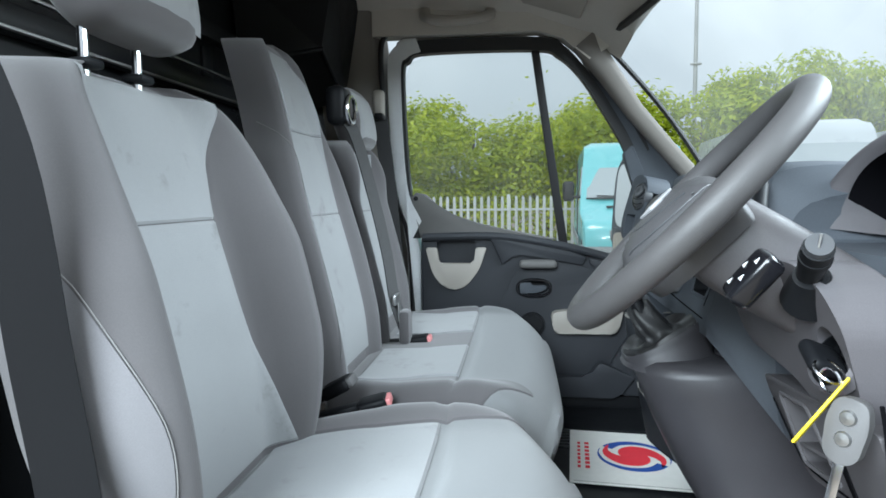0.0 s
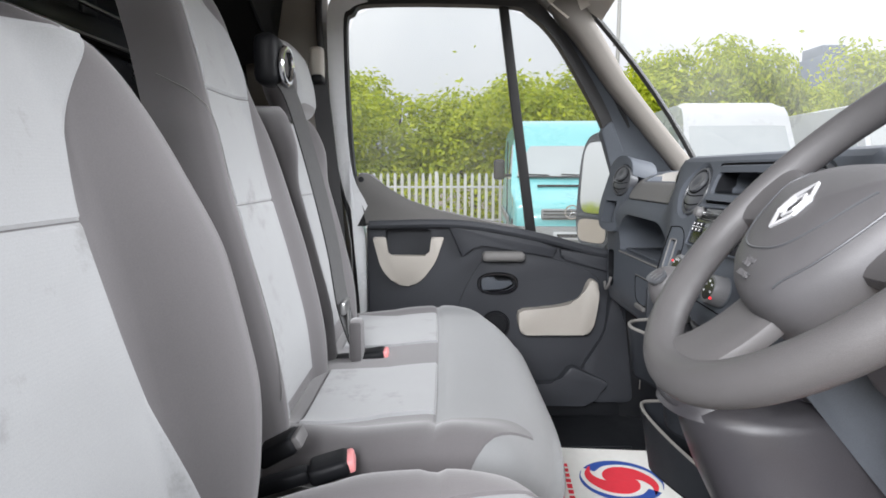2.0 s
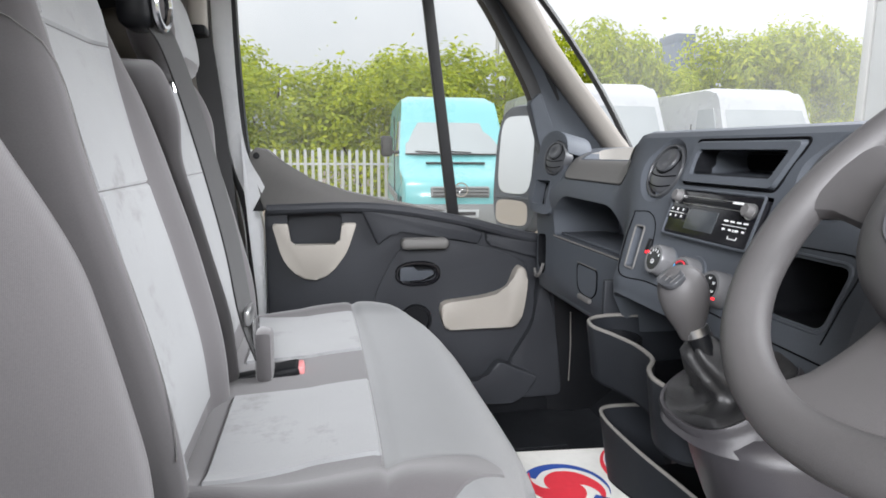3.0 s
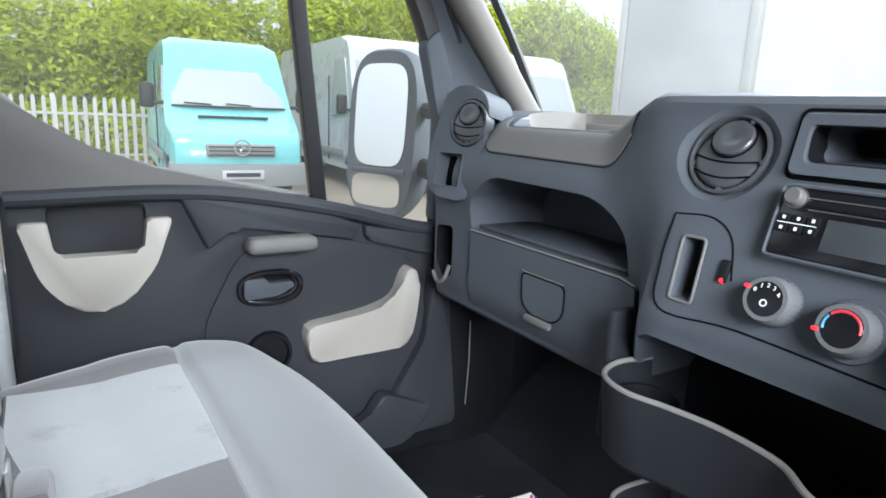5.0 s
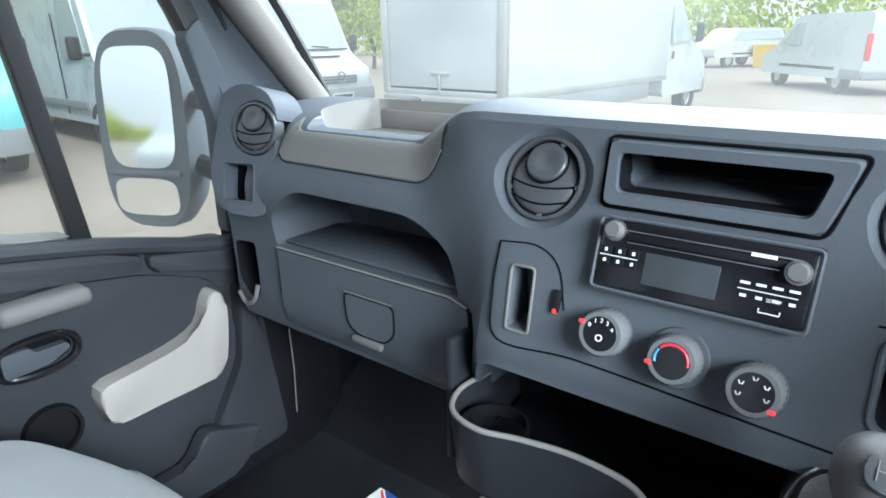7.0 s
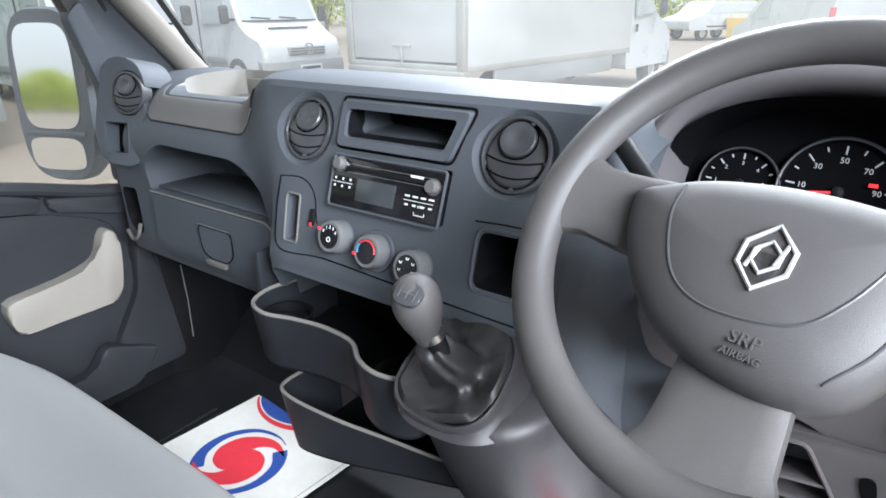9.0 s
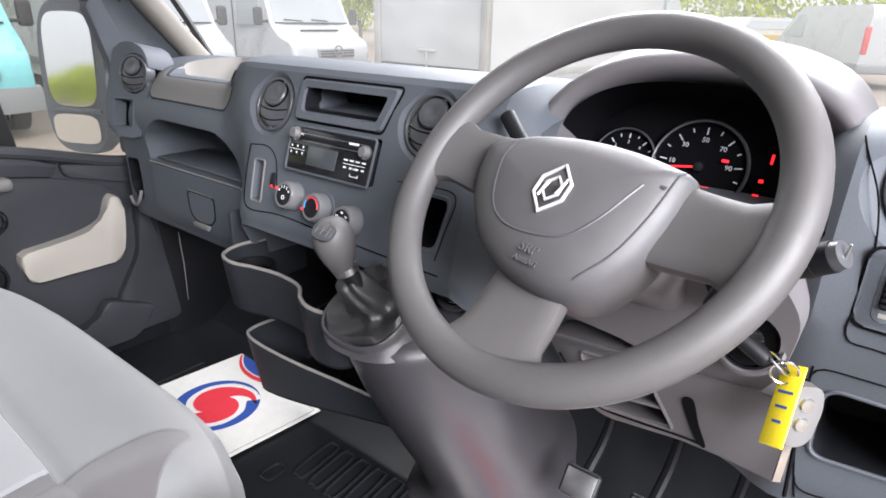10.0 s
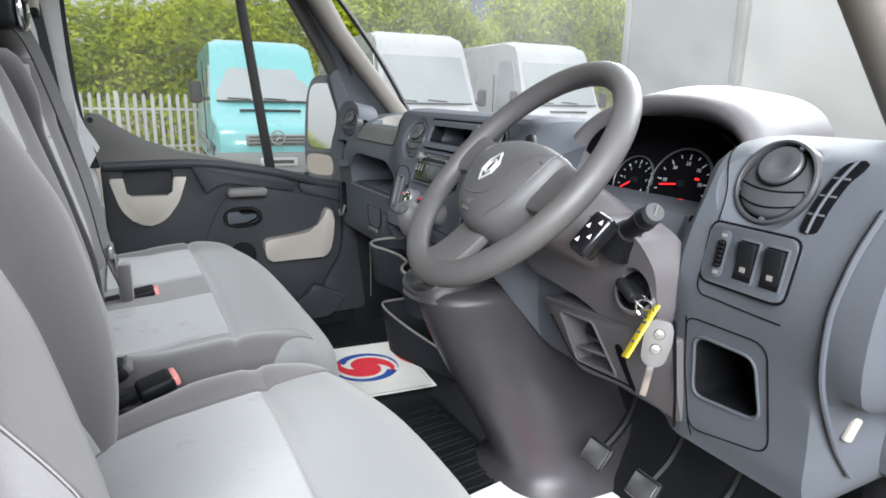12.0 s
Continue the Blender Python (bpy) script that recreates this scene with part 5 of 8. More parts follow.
def vent(k, r):
    fm = VFR[k]
    v = part("air_vent", lathe([(r - 0.001, -0.02), (r + 0.0005, 0.002), (r - 0.0012, 0.005), (r - 0.004, 0.0055), (r - 0.0055, 0.003), (r - 0.006, -0.02)], fm, 48), M_VENT, dash, "round air vent")
    part("well", lathe([(0.0, -0.022), (r - 0.004, -0.022), (r - 0.004, -0.018), (0.0, -0.018)], fm, 32), M_VEIN, v)
    tilt = fm @ pose(0, 0, -0.002, -8, 5, 0)
    R = r * 0.84
    dome = [(R * math.sin(a), 0.010 * math.cos(a) - 0.001) for a in (math.pi / 2 * i / 8 for i in range(9))]
    part("barrel", lathe([(0.0, dome[0][1])] + dome[1:] + [(R, -0.018), (0.0, -0.018)], tilt, 44), M_VENT, v)
    q = r * 0.47
    dm = tilt @ pose(0, r * 0.33, 0.0015, -6, 0, 0)
    part("thumb_disc", lathe([(0.0, 0.0092), (q * 0.30, 0.0094), (q * 0.45, 0.0112), (q * 0.75, 0.0122), (q * 0.95, 0.0118), (q * 1.02, 0.010), (q * 1.06, 0.0)], dm, 36), M_VENT, v)
    part("disc_gap", lathe([(q * 1.05, 0.0075), (q * 1.12, 0.0082), (q * 1.12, 0.006), (q * 1.05, 0.006)], dm, 36), M_VEIN, v)
    def on_dome(x, y):
        s = min(1.0, math.hypot(x, y) / R)
        return tilt @ Vector((x, y, 0.010 * math.sqrt(1 - s * s) - 0.0006))
    for y0, sag in ((-0.10, 0.22), (-0.46, 0.30)):
        pts = []
        for i in range(17):
            x = R * lerp(-0.97, 0.97, i / 16) * math.sqrt(1 - min(1, abs(y0)) ** 2 * 0.8)
            pts.append(on_dome(x, R * y0 - R * sag * (1 - (x / R) ** 2)))
        part("flap_gap", tube(pts, 0.0011, 5), M_VEIN, v)
    for a in (-0.15, math.pi + 0.35, -1.5, 1.2):
        part("pivot", lathe([(0.0, 0.004), (0.0028, 0.004), (0.0028, 0.0), (0.0, 0.0)], fm @ Matrix.Translation((math.cos(a) * r * 0.88, math.sin(a) * r * 0.88, 0)), 8), M_DASH, v)


for k, (y, z, r) in VENTS.items():
    vent(k, r)

# framed storage bin over the radio
bo, bi = bin_out(0.0), bin_out(0.013)
def on_centre(pts, out):
    return [(face_x(0.0, z) - out, y, z) for y, z in pts]
frame_bm = bmesh.new()
ra = [frame_bm.verts.new(p) for p in on_centre(bo, -0.004)]
rb = [frame_bm.verts.new(p) for p in on_centre(bin_out(0.003), 0.0075)]
rc = [frame_bm.verts.new(p) for p in on_centre(bi, 0.006)]
rd = [frame_bm.verts.new((p[0] + 0.10, p[1], p[2])) for p in on_centre(bin_out(0.016), 0.0)]
for a, b in ((ra, rb), (rb, rc), (rc, rd)):
    for i in range(len(a)):
        j = (i + 1) % len(a)
        frame_bm.faces.new((a[i], a[j], b[j], b[i]))
frame_bm.faces.new(rd)
sb = part("storage_bin", frame_bm, M_DASH, dash, "open storage bin with raised frame")
part("bin_gap", tube(on_centre(bin_out(-0.001), 0.0006), 0.0018, 5, True), M_VEIN, sb)
# near-black back stands in for shade deep in the bin
part("bin_shade", prism(bin_out(0.02), 0.405, 0.41, "x"), M_VEIN, sb)

# radio
RM = frame_at((0.2905, -0.0015, 0.667), (-0.945, 0, 0.327), (0.3, 0, 1))
radio = thing("car_radio", (0.29, 0.0, 0.64), "black car radio with knobs, display and small buttons", "radio")
part("faceplate", moved(rbox(0, 0, -0.006, 0.184, 0.066, 0.02, 0.004, 2), RM), M_GLOSS, radio)
part("surround", moved(tube([(x, y, 0.003) for x, y in round_poly([(-0.094, 0.035), (0.094, 0.035), (0.093, -0.035), (-0.093, -0.035)], 0.005, 3)], 0.002, 6, True), RM), M_DASH, radio)
part("display", moved(rbox(-0.012, -0.008, 0.0042, 0.066, 0.03, 0.002, 0.0008), RM), mat("lcd_grey", (0.045, 0.05, 0.055), 0.25, 0, 50, 0, 0.03), radio, "unlit grey display")
part("disc_slot", moved(rbox(0.0, 0.0185, 0.0042, 0.145, 0.006, 0.0016, 0.0006), RM), M_BLACK, radio)
part("slot_trim", moved(rbox(0.0, 0.024, 0.0045, 0.160, 0.0012, 0.0012, 0.0004), RM), M_SATIN, radio)
part("slot_trim", moved(rbox(0.0, 0.013, 0.0045, 0.130, 0.0010, 0.0012, 0.0004), RM), M_SATIN, radio)
for sx in (-0.078, 0.079):
    kn = part("knob", moved(lathe([(0.0, 0.015), (0.007, 0.015), (0.0085, 0.013), (0.009, 0.004), (0.0, 0.004)], Matrix.Identity(4), 24), RM @ Matrix.Translation((sx, 0.0225 if sx < 0 else 0.014, 0))), M_FOB, radio)
    part("knob_ring", moved(lathe([(0.0088, 0.004), (0.0105, 0.004), (0.0105, 0.006), (0.0088, 0.006)], Matrix.Identity(4), 24), RM @ Matrix.Translation((sx, 0.0225 if sx < 0 else 0.014, 0))), M_SATIN, kn)
for i in range(3):
    for j in range(2):
        part("button", moved(rbox(-0.083 + 0.0135 * i, 0.003 - 0.010 * j, 0.0048, 0.011, 0.0075, 0.002, 0.0008), RM), M_BLACK, radio)
        part("button_mark", moved(rbox(-0.083 + 0.0135 * i, 0.003 - 0.010 * j, 0.0060, 0.0026, 0.0032, 0.0006, 0), RM), M_WHITE_INK, radio, "tiny white mark")
for i in range(4):
    part("button_mark", moved(rbox(0.042 + 0.0125 * i, -0.002, 0.0055, 0.008, 0.0022, 0.0006, 0), RM), M_WHITE_INK, radio, "tiny white mark")
    part("button_mark", moved(rbox(0.042 + 0.0125 * i, -0.013, 0.0055, 0.005, 0.0025, 0.0006, 0), RM), M_WHITE_INK, radio, "tiny white mark")
part("button_line", moved(rbox(0.060, -0.0075, 0.0055, 0.046, 0.0008, 0.0006, 0), RM), M_WHITE_INK, radio)
part("button_line", moved(rbox(-0.070, -0.002, 0.0062, 0.036, 0.0008, 0.0006, 0), RM), M_WHITE_INK, radio)
part("maker_mark", moved(rbox(0.052, 0.0225, 0.0055, 0.020, 0.0030, 0.0006, 0), RM), M_WHITE_INK, radio, "pale illegible maker's mark")
part("lettering", lettering("SETUP", 0.0042, RM @ Matrix.Translation((0.066, -0.0135, 0.006)), 0.0002), M_WHITE_INK, radio, "white lettering SETUP")
part("bracket_mark", moved(tube([(0.056, -0.021, 0.0056), (0.056, -0.0245, 0.0056), (0.072, -0.0245, 0.0056), (0.072, -0.021, 0.0056)], 0.0006, 4), RM), M_WHITE_INK, radio)

# heater knobs
for i, (y, z) in enumerate(((0.068, 0.592), (0.0, 0.586), (-0.068, 0.580))):
    km = frame_at((face_x(0.0, z) - 0.001, y, z), (-0.955, 0, 0.296))
    kb = thing("heater_knob", tuple(km.translation), ("fan speed knob with numbers", "temperature knob with blue and red scale", "air direction knob with white symbols")[i], "heater knob", "heater knobs")
    part("skirt", lathe([(0.0, 0.003), (0.0275, 0.003), (0.0285, 0.0), (0.0, 0.0)] if i == 1 else [(0.0, 0.002), (0.0235, 0.002), (0.024, 0.0), (0.0, 0.0)], km, 36), M_DASH, kb)
    seg = 60
    rings = []
    for rr, h in ((0.0228, 0.001), (0.0222, 0.020), (0.0205, 0.0235), (0.0182, 0.0235)):
        rings.append([km @ Vector(((rr + (0.0007 if j % 2 and h < 0.0215 else 0)) * math.cos(2 * math.pi * j / seg), (rr + (0.0007 if j % 2 and h < 0.0215 else 0)) * math.sin(2 * math.pi * j / seg), h)) for j in range(seg)])
    part("grip_ring", loft(rings), M_KNOB, kb, "ribbed dark grey grip")
    part("cap", lathe([(0.0, 0.0238), (0.0165, 0.0236), (0.018, 0.0225), (0.0, 0.0225)], km, 36), M_GLOSS, kb, "gloss black cap")
    part("pointer", moved(rbox(-0.0195 if i < 2 else 0.016, 0.008 if i == 0 else (-0.006 if i == 1 else -0.012), 0.0232, 0.006, 0.0034, 0.002, 0.0008), km), M_GLOW_RED, kb, "red pointer")
    if i == 0:
        for n_, a in ((0, 150), (1, 118), (2, 90), (3, 62), (4, 30)):
            part("number", lettering(str(n_), 0.006, km @ Matrix.Translation((0.0128 * math.cos(radians(a)), 0.0128 * math.sin(radians(a)), 0.0240)), 0.0002), M_WHITE_INK, kb)
        part("fan_mark", lathe([(0.0025, 0.0238), (0.0036, 0.0238), (0.0036, 0.0243), (0.0025, 0.0243)], km @ Matrix.Translation((0, -0.004, 0)), 8), M_WHITE_INK, kb)
    elif i == 1:
        for a0, a1, mm in ((195, 145, mat("blue_scale", (0.05, 0.25, 0.5), 0.5, 0, 100, 0, 0.02)), (138, -5, mat("red_scale", (0.65, 0.03, 0.05), 0.5, 0, 100, 0, 0.02))):
            part("scale_arc", tube([km @ Vector((0.0145 * math.cos(radians(lerp(a0, a1, t / 12))), 0.0145 * math.sin(radians(lerp(a0, a1, t / 12))), 0.0238)) for t in range(13)], 0.0014, 5), mm, kb)
    else:
        for a in (200, 150, 90, 35, -20):
            c = (0.0115 * math.cos(radians(a)), 0.0115 * math.sin(radians(a)))
            part("air_mark", moved(tube([(c[0] - 0.002, c[1] + 0.0015, 0.0240), (c[0] - 0.001, c[1] - 0.001, 0.0240), (c[0] + 0.001, c[1] - 0.001, 0.0240), (c[0] + 0.002, c[1] + 0.0015, 0.0240)], 0.0006, 4), km), M_WHITE_INK, kb)
part("lock_lamp", lathe([(0.0, 0.004), (0.0022, 0.0035), (0.003, 0.0), (0.0, 0.0)], frame_at((face_x(0.125, 0.598) - 0.001, 0.127, 0.598), (-0.95, 0, 0.3)), 12), M_GLOW_RED, dash, "small red lamp")
part("lock_switch", moved(rbox(0, 0, 0.002, 0.010, 0.024, 0.006, 0.002), frame_at((face_x(0.125, 0.61), 0.128, 0.607), (-0.95, 0, 0.3))), M_BLACK, dash)
part("slot_frame", tube([(face_x(0.17, z) - 0.001, y, z) for y, z in round_poly([(0.186, 0.634), (0.158, 0.634), (0.154, 0.566), (0.182, 0.566)], 0.005, 3)], 0.0018, 6, True), M_DASHTOP, dash)
part("pocket_frame", tube([(face_x(-0.19, z) - 0.0005, y, z) for y, z in round_poly([(-0.146, 0.644), (-0.239, 0.644), (-0.228, 0.571), (-0.146, 0.571)], 0.014, 4)], 0.0022, 6, True), M_DASH, dash)
# seams of the centre panel
def seam(pts, r=0.0009, material=M_VEIN, nm="seam"):
    return part(nm, tube([(face_x(y, z) - 0.0004, y, z) for y, z in pts], r, 5), material, dash)
seam([tuple(p) for p in smooth_path([(0.206, 0.655), (0.205, 0.60), (0.19, 0.552), (0.10, 0.5555), (-0.02, 0.551), (-0.13, 0.5465), (-0.24, 0.543)], 6)], 0.0011)
seam([tuple(p) for p in smooth_path([(0.205, 0.655), (0.16, 0.657), (0.132, 0.640), (0.118, 0.60)], 6)], 0.0009)
seam([tuple(p) for p in smooth_path([(-0.14, 0.65), (-0.19, 0.652), (-0.243, 0.648), (-0.238, 0.60), (-0.23, 0.562)], 6)], 0.0009)

# end module under vent A
EP = frame_at((0.330, 0.709, 0.696), (-0.93, -0.28, 0.20))
ep_out = [tuple(p) for p in smooth_path([(-0.045, 0.06), (-0.04, 0.09), (-0.005, 0.105), (0.035, 0.095), (0.055, 0.06), (0.052, 0.0), (0.04, -0.06), (0.034, -0.092), (0.0, -0.096), (-0.045, -0.085), (-0.06, -0.03)], 4, True)]
ep = prism([(x * 1.08, y * 1.03) for x, y in ep_out], -0.075, 0.004, "z", 0.004)
part("end_module", carve(moved(ep, EP), lathe([(0.0, -0.05), (0.043, -0.05), (0.043, 0.0), (0.05, 0.02), (0.0, 0.02)], VFR["A"], 36), moved(rbox(-0.010, -0.046, 0.0, 0.056, 0.060, 0.08, 0.006), EP)), M_DASH, dash, "end panel holding vent and small pocket")
part("end_bezel", moved(tube([(x - 0.010, y - 0.046, 0.0035) for x, y in round_poly([(-0.029, 0.031), (0.029, 0.031), (0.029, -0.031), (-0.029, -0.031)], 0.006, 3)], 0.002, 6, True), EP), M_DASH, dash)
# near-black sheet: the pocket's shade put in as colour
part("pocket_shade", moved(rbox(-0.010, -0.046, -0.030, 0.055, 0.059, 0.004, 0), EP), M_VEIN, dash, "near-black sheet for the shade inside the pocket")
part("hook_lip", tube(smooth_path([(0.325, 0.712, 0.47), (0.318, 0.716, 0.445), (0.318, 0.74, 0.432), (0.322, 0.765, 0.446)], 5), 0.004, 8), M_DASHTOP, dash)

# centre shelf with cup holders and the lower bin
lip = smooth_path([(0.325, 0.240), (0.27, 0.247), (0.228, 0.228), (0.214, 0.185), (0.226, 0.137), (0.235, 0.08), (0.228, 0.02), (0.20, -0.02), (0.188, -0.06), (0.20, -0.10), (0.25, -0.115)], 6)
tray = part("shelf_tray", loft([[(x, y, 0.462) for x, y in lip] + [(x + 0.006, y, 0.462) for x, y in reversed(lip)], [(x, y, 0.456) for x, y in lip] + [(x + 0.006, y, 0.456) for x, y in reversed(lip)], [(x + 0.012, y, 0.37) for x, y in lip] + [(x + 0.018, y, 0.37) for x, y in reversed(lip)]]), M_BIN, dash, "moulded shelf front with cup holders")
# pale colour on the rim imitates its bright highlight
part("rim", tube([(x + 0.003, y, 0.4625) for x, y in lip], 0.0034, 8), M_TRAY, tray, "rim with its highlight painted pale")
part("shelf_floor", prism([(x + 0.014, y) for x, y in lip] + [(0.44, -0.115), (0.44, 0.248)], 0.365, 0.372, "z"), M_BLACK, tray)
for cx, cy in ((0.265, 0.192), (0.238, -0.065)):
    part("cup_ring", lathe([(0.037, 0.0), (0.041, 0.0), (0.041, 0.016), (0.037, 0.016)], Matrix.Translation((cx, cy, 0.425)), 32), M_BLACK, tray)
part("back_panel", rbox(0.45, 0.06, 0.33, 0.03, 0.42, 0.46, 0.006), M_BLACK, dash)
part("side_panel", rbox(0.36, 0.262, 0.44, 0.18, 0.012, 0.17, 0.004), M_BIN, dash)
bl = smooth_path([(0.36, 0.215), (0.272, 0.222), (0.246, 0.198), (0.262, 0.11), (0.292, 0.02), (0.318, -0.06), (0.345, -0.14)], 6)
lb = part("lower_bin", loft([[(x, y, 0.30 - 0.22 * max(0, 0.22 - y)) for x, y in bl] + [(x + 0.006, y, 0.30 - 0.22 * max(0, 0.22 - y)) for x, y in reversed(bl)], [(x + 0.022, y, 0.175) for x, y in bl] + [(x + 0.028, y, 0.175) for x, y in reversed(bl)]]), M_BIN, dash, "lower open bin")
# rim kept pale to paint in the light along it
part("rim", tube([(x + 0.003, y, 0.3005 - 0.22 * max(0, 0.22 - y)) for x, y in bl], 0.0032, 8), M_TRAY, lb, "rim coloured pale as a highlight")
part("bin_floor", prism([(x + 0.023, y) for x, y in bl] + [(0.44, -0.12), (0.44, 0.215)], 0.17, 0.18, "z"), M_BLACK, lb)

# gear lever pod
pod = thing("gear_lever_console", (0.25, -0.20, 0.02), "black moulded gear lever pod standing on the floor", "gear console")
pr = []
for z, cx, cy, rx, ry in ((0.016, 0.540, -0.205, 0.205, 0.168), (0.024, 0.540, -0.205, 0.200, 0.160), (0.040, 0.538, -0.205, 0.186, 0.138), (0.070, 0.532, -0.203, 0.178, 0.118), (0.14, 0.495, -0.20, 0.174, 0.103), (0.22, 0.455, -0.198, 0.178, 0.100), (0.30, 0.415, -0.197, 0.182, 0.101), (0.38, 0.375, -0.196, 0.180, 0.101), (0.43, 0.345, -0.195, 0.170, 0.100), (0.46, 0.320, -0.195, 0.155, 0.097), (0.472, 0.305, -0.195, 0.140, 0.090), (0.480, 0.290, -0.195, 0.112, 0.075)):
    ring = []
    for i in range(40):
        a = 2 * math.pi * i / 40
        ca, sa = sgn_pow(math.cos(a), 0.75), sgn_pow(math.sin(a), 0.75)
        tilt = 0.10 * (z / 0.48)
        ring.append((cx + rx * ca, cy + ry * sa, z + tilt * rx * ca))
    pr.append(ring)
part("shell", loft(pr), M_POD, pod, "", 50)
gm = frame_at((0.218, -0.168, 0.494), (-0.50, 0.03, 0.866), (1, 0, 1))
def collar_ring(a, s):
    # upright oval, narrower at its upper end
    ca, sa = sgn_pow(math.cos(a), 0.75), sgn_pow(math.sin(a), 0.75)
    return (ca * 0.064 * s * (1 - 0.10 * sa), sa * 0.072 * s)
gait = []
for s, h, dx, dy in ((0.93, -0.002, 0, 0), (0.97, 0.008, 0, 0), (0.88, 0.014, 0, 0), (0.66, 0.008, 0.0, -0.004), (0.45, 0.010, 0.003, -0.004), (0.37, 0.020, 0.004, -0.006), (0.385, 0.027, 0.003, -0.007), (0.345, 0.038, 0.002, -0.008), (0.345, 0.043, 0.0, -0.008), (0.315, 0.053, -0.002, -0.009), (0.275, 0.066, -0.005, -0.009), (0.17, 0.071, -0.005, -0.009)):
    ring = []
    for i in range(48):
        a = 2 * math.pi * i / 48
        fold = (0.09 * math.sin(3 * a + 1.0) + 0.06 * math.sin(7 * a + h * 90)) * (0.3 if s > 0.85 else 1.0)
        x, y = collar_ring(a, s * (1 + fold))
        ring.append(gm @ Vector((x + dx, y + dy, h + 0.003 * math.sin(5 * a + h * 60) * (s < 0.9))))
    gait.append(ring)
part("gaiter", loft(gait), M_BELLOWS, pod, "creased black gaiter", 60)
rim_rows = []
for k in range(5):
    t = k / 4
    row = []
    for i in range(48):
        a = 2 * math.pi * i / 48
        x, y = collar_ring(a, 1.06)
        top = gm @ Vector((x, y, 0.0))
        low = Vector((0.226 + 0.080 * sgn_pow(math.sin(a), 0.8), -0.176 - 0.078 * sgn_pow(math.cos(a), 0.8), 0.452))
        q = low.lerp(top, t ** 0.8)
        row.append(q)
    rim_rows.append(row)
for s, h in ((1.06, 0.006), (1.02, 0.010), (0.98, 0.009), (0.94, 0.003), (0.93, -0.006)):
    rim_rows.append([gm @ Vector((*collar_ring(2 * math.pi * i / 48, s), h)) for i in range(48)])
part("gaiter_collar", loft(rim_rows, caps=False), M_POD, pod, "", 60)
kb = Vector((0.160, -0.158, 0.588))
part("lever", tube([(0.180, -0.172, 0.535), (0.163, -0.160, 0.58)], 0.0115, 12), M_BLACK, pod)
part("collar", tube([(0.171, -0.166, 0.558), (0.168, -0.164, 0.566)], 0.0142, 16), M_SATIN, pod, "silver collar")
kn_ax = Vector((-0.22, 0.10, 0.97))
part("gear_knob", lathe([(0.0, -0.036), (0.0115, -0.035), (0.0135, -0.030), (0.0145, -0.026), (0.0165, -0.020), (0.0215, -0.009), (0.0250, 0.003), (0.0265, 0.014), (0.0262, 0.022), (0.0245, 0.030), (0.0205, 0.0375), (0.0150, 0.0425), (0.008, 0.0455), (0.0, 0.046)], frame_at(kb, kn_ax, (1, 0, 0)), 28), M_WHEEL, pod, "worn dark grey gear knob")
km = frame_at(kb + Vector((-0.0235, -0.004, 0.0335)), Vector((-0.62, -0.1, 0.78)), (1, 0, 0.5))
part("pattern_plate", moved(prism([(0.0155 * sgn_pow(math.cos(a), 0.7), 0.0125 * sgn_pow(math.sin(a), 0.7)) for a in (2 * math.pi * i / 28 for i in range(28))], -0.004, 0.0021, "z", 0.001, 2), km), M_VENT, pod, "dark inset shift plate")
for i in range(3):
    part("shift_mark", moved(rbox(-0.009 + 0.009 * i, 0, 0.0025, 0.0008, 0.013, 0.001, 0), km), M_FOB, pod, "white shift pattern")
part("shift_mark", moved(rbox(0, 0, 0.0025, 0.019, 0.0008, 0.001, 0), km), M_FOB, pod, "white shift pattern")
sk = frame_at((0.312, -0.236, 0.496), (-0.30, -0.06, 0.95), (0, 1, 0))
part("socket_ring", lathe([(0.013, -0.02), (0.013, 0.004), (0.016, 0.006), (0.020, 0.004), (0.022, 0.0), (0.022, -0.02)], sk, 28), M_CHROME, pod, "chrome power socket ring")
part("socket_hole", lathe([(0.0, -0.018), (0.0128, -0.018), (0.0128, -0.016), (0.0, -0.016)], sk, 20), M_BLACK, pod)
part("socket_base", lathe([(0.022, -0.01), (0.030, -0.004), (0.030, 0.001), (0.024, 0.004), (0.022, 0.002)], sk, 28), M_POD, pod)
for p in ((0.331, -0.288, 0.42), (0.41, -0.286, 0.285)):
    part("screw", lathe([(0.0, 0.002), (0.005, 0.002), (0.006, 0.0), (0.0, 0.0)], frame_at(p, (-0.3, -0.9, 0.3)), 10), M_FOB, pod)

# ---- instrument binnacle ----
bin_th = thing("instrument_binnacle", (0.46, -0.47, 0.70), "hooded instrument cluster with dials and red warning lamps", "instruments")
YC = -0.478
def hood_arc(w, h, zb, n=25):
    out = []
    for i in range(n):
        a = math.pi * i / (n - 1)
        out.append((YC + w * sgn_pow(math.cos(a), 0.85), zb + h * sgn_pow(math.sin(a), 0.8)))
    return out
hr_rings = []
for x, w, h, zb in ((0.66, 0.150, 0.075, 0.74), (0.58, 0.178, 0.112, 0.73), (0.48, 0.192, 0.130, 0.72), (0.42, 0.194, 0.134, 0.705), (0.395, 0.194, 0.132, 0.70), (0.392, 0.188, 0.126, 0.70), (0.396, 0.180, 0.118, 0.70), (0.42, 0.172, 0.112, 0.69), (0.50, 0.155, 0.102, 0.68)):
    hr_rings.append([(x - 0.0 + 0.06 * max(0, (0.735 - z)) - 0.055 * (z - 0.70) / 0.13 * -1 * (x < 0.6), y, z) for y, z in hood_arc(w, h, zb)])
part("hood", loft(hr_rings, closed=False), M_COWL, bin_th, "", 50)
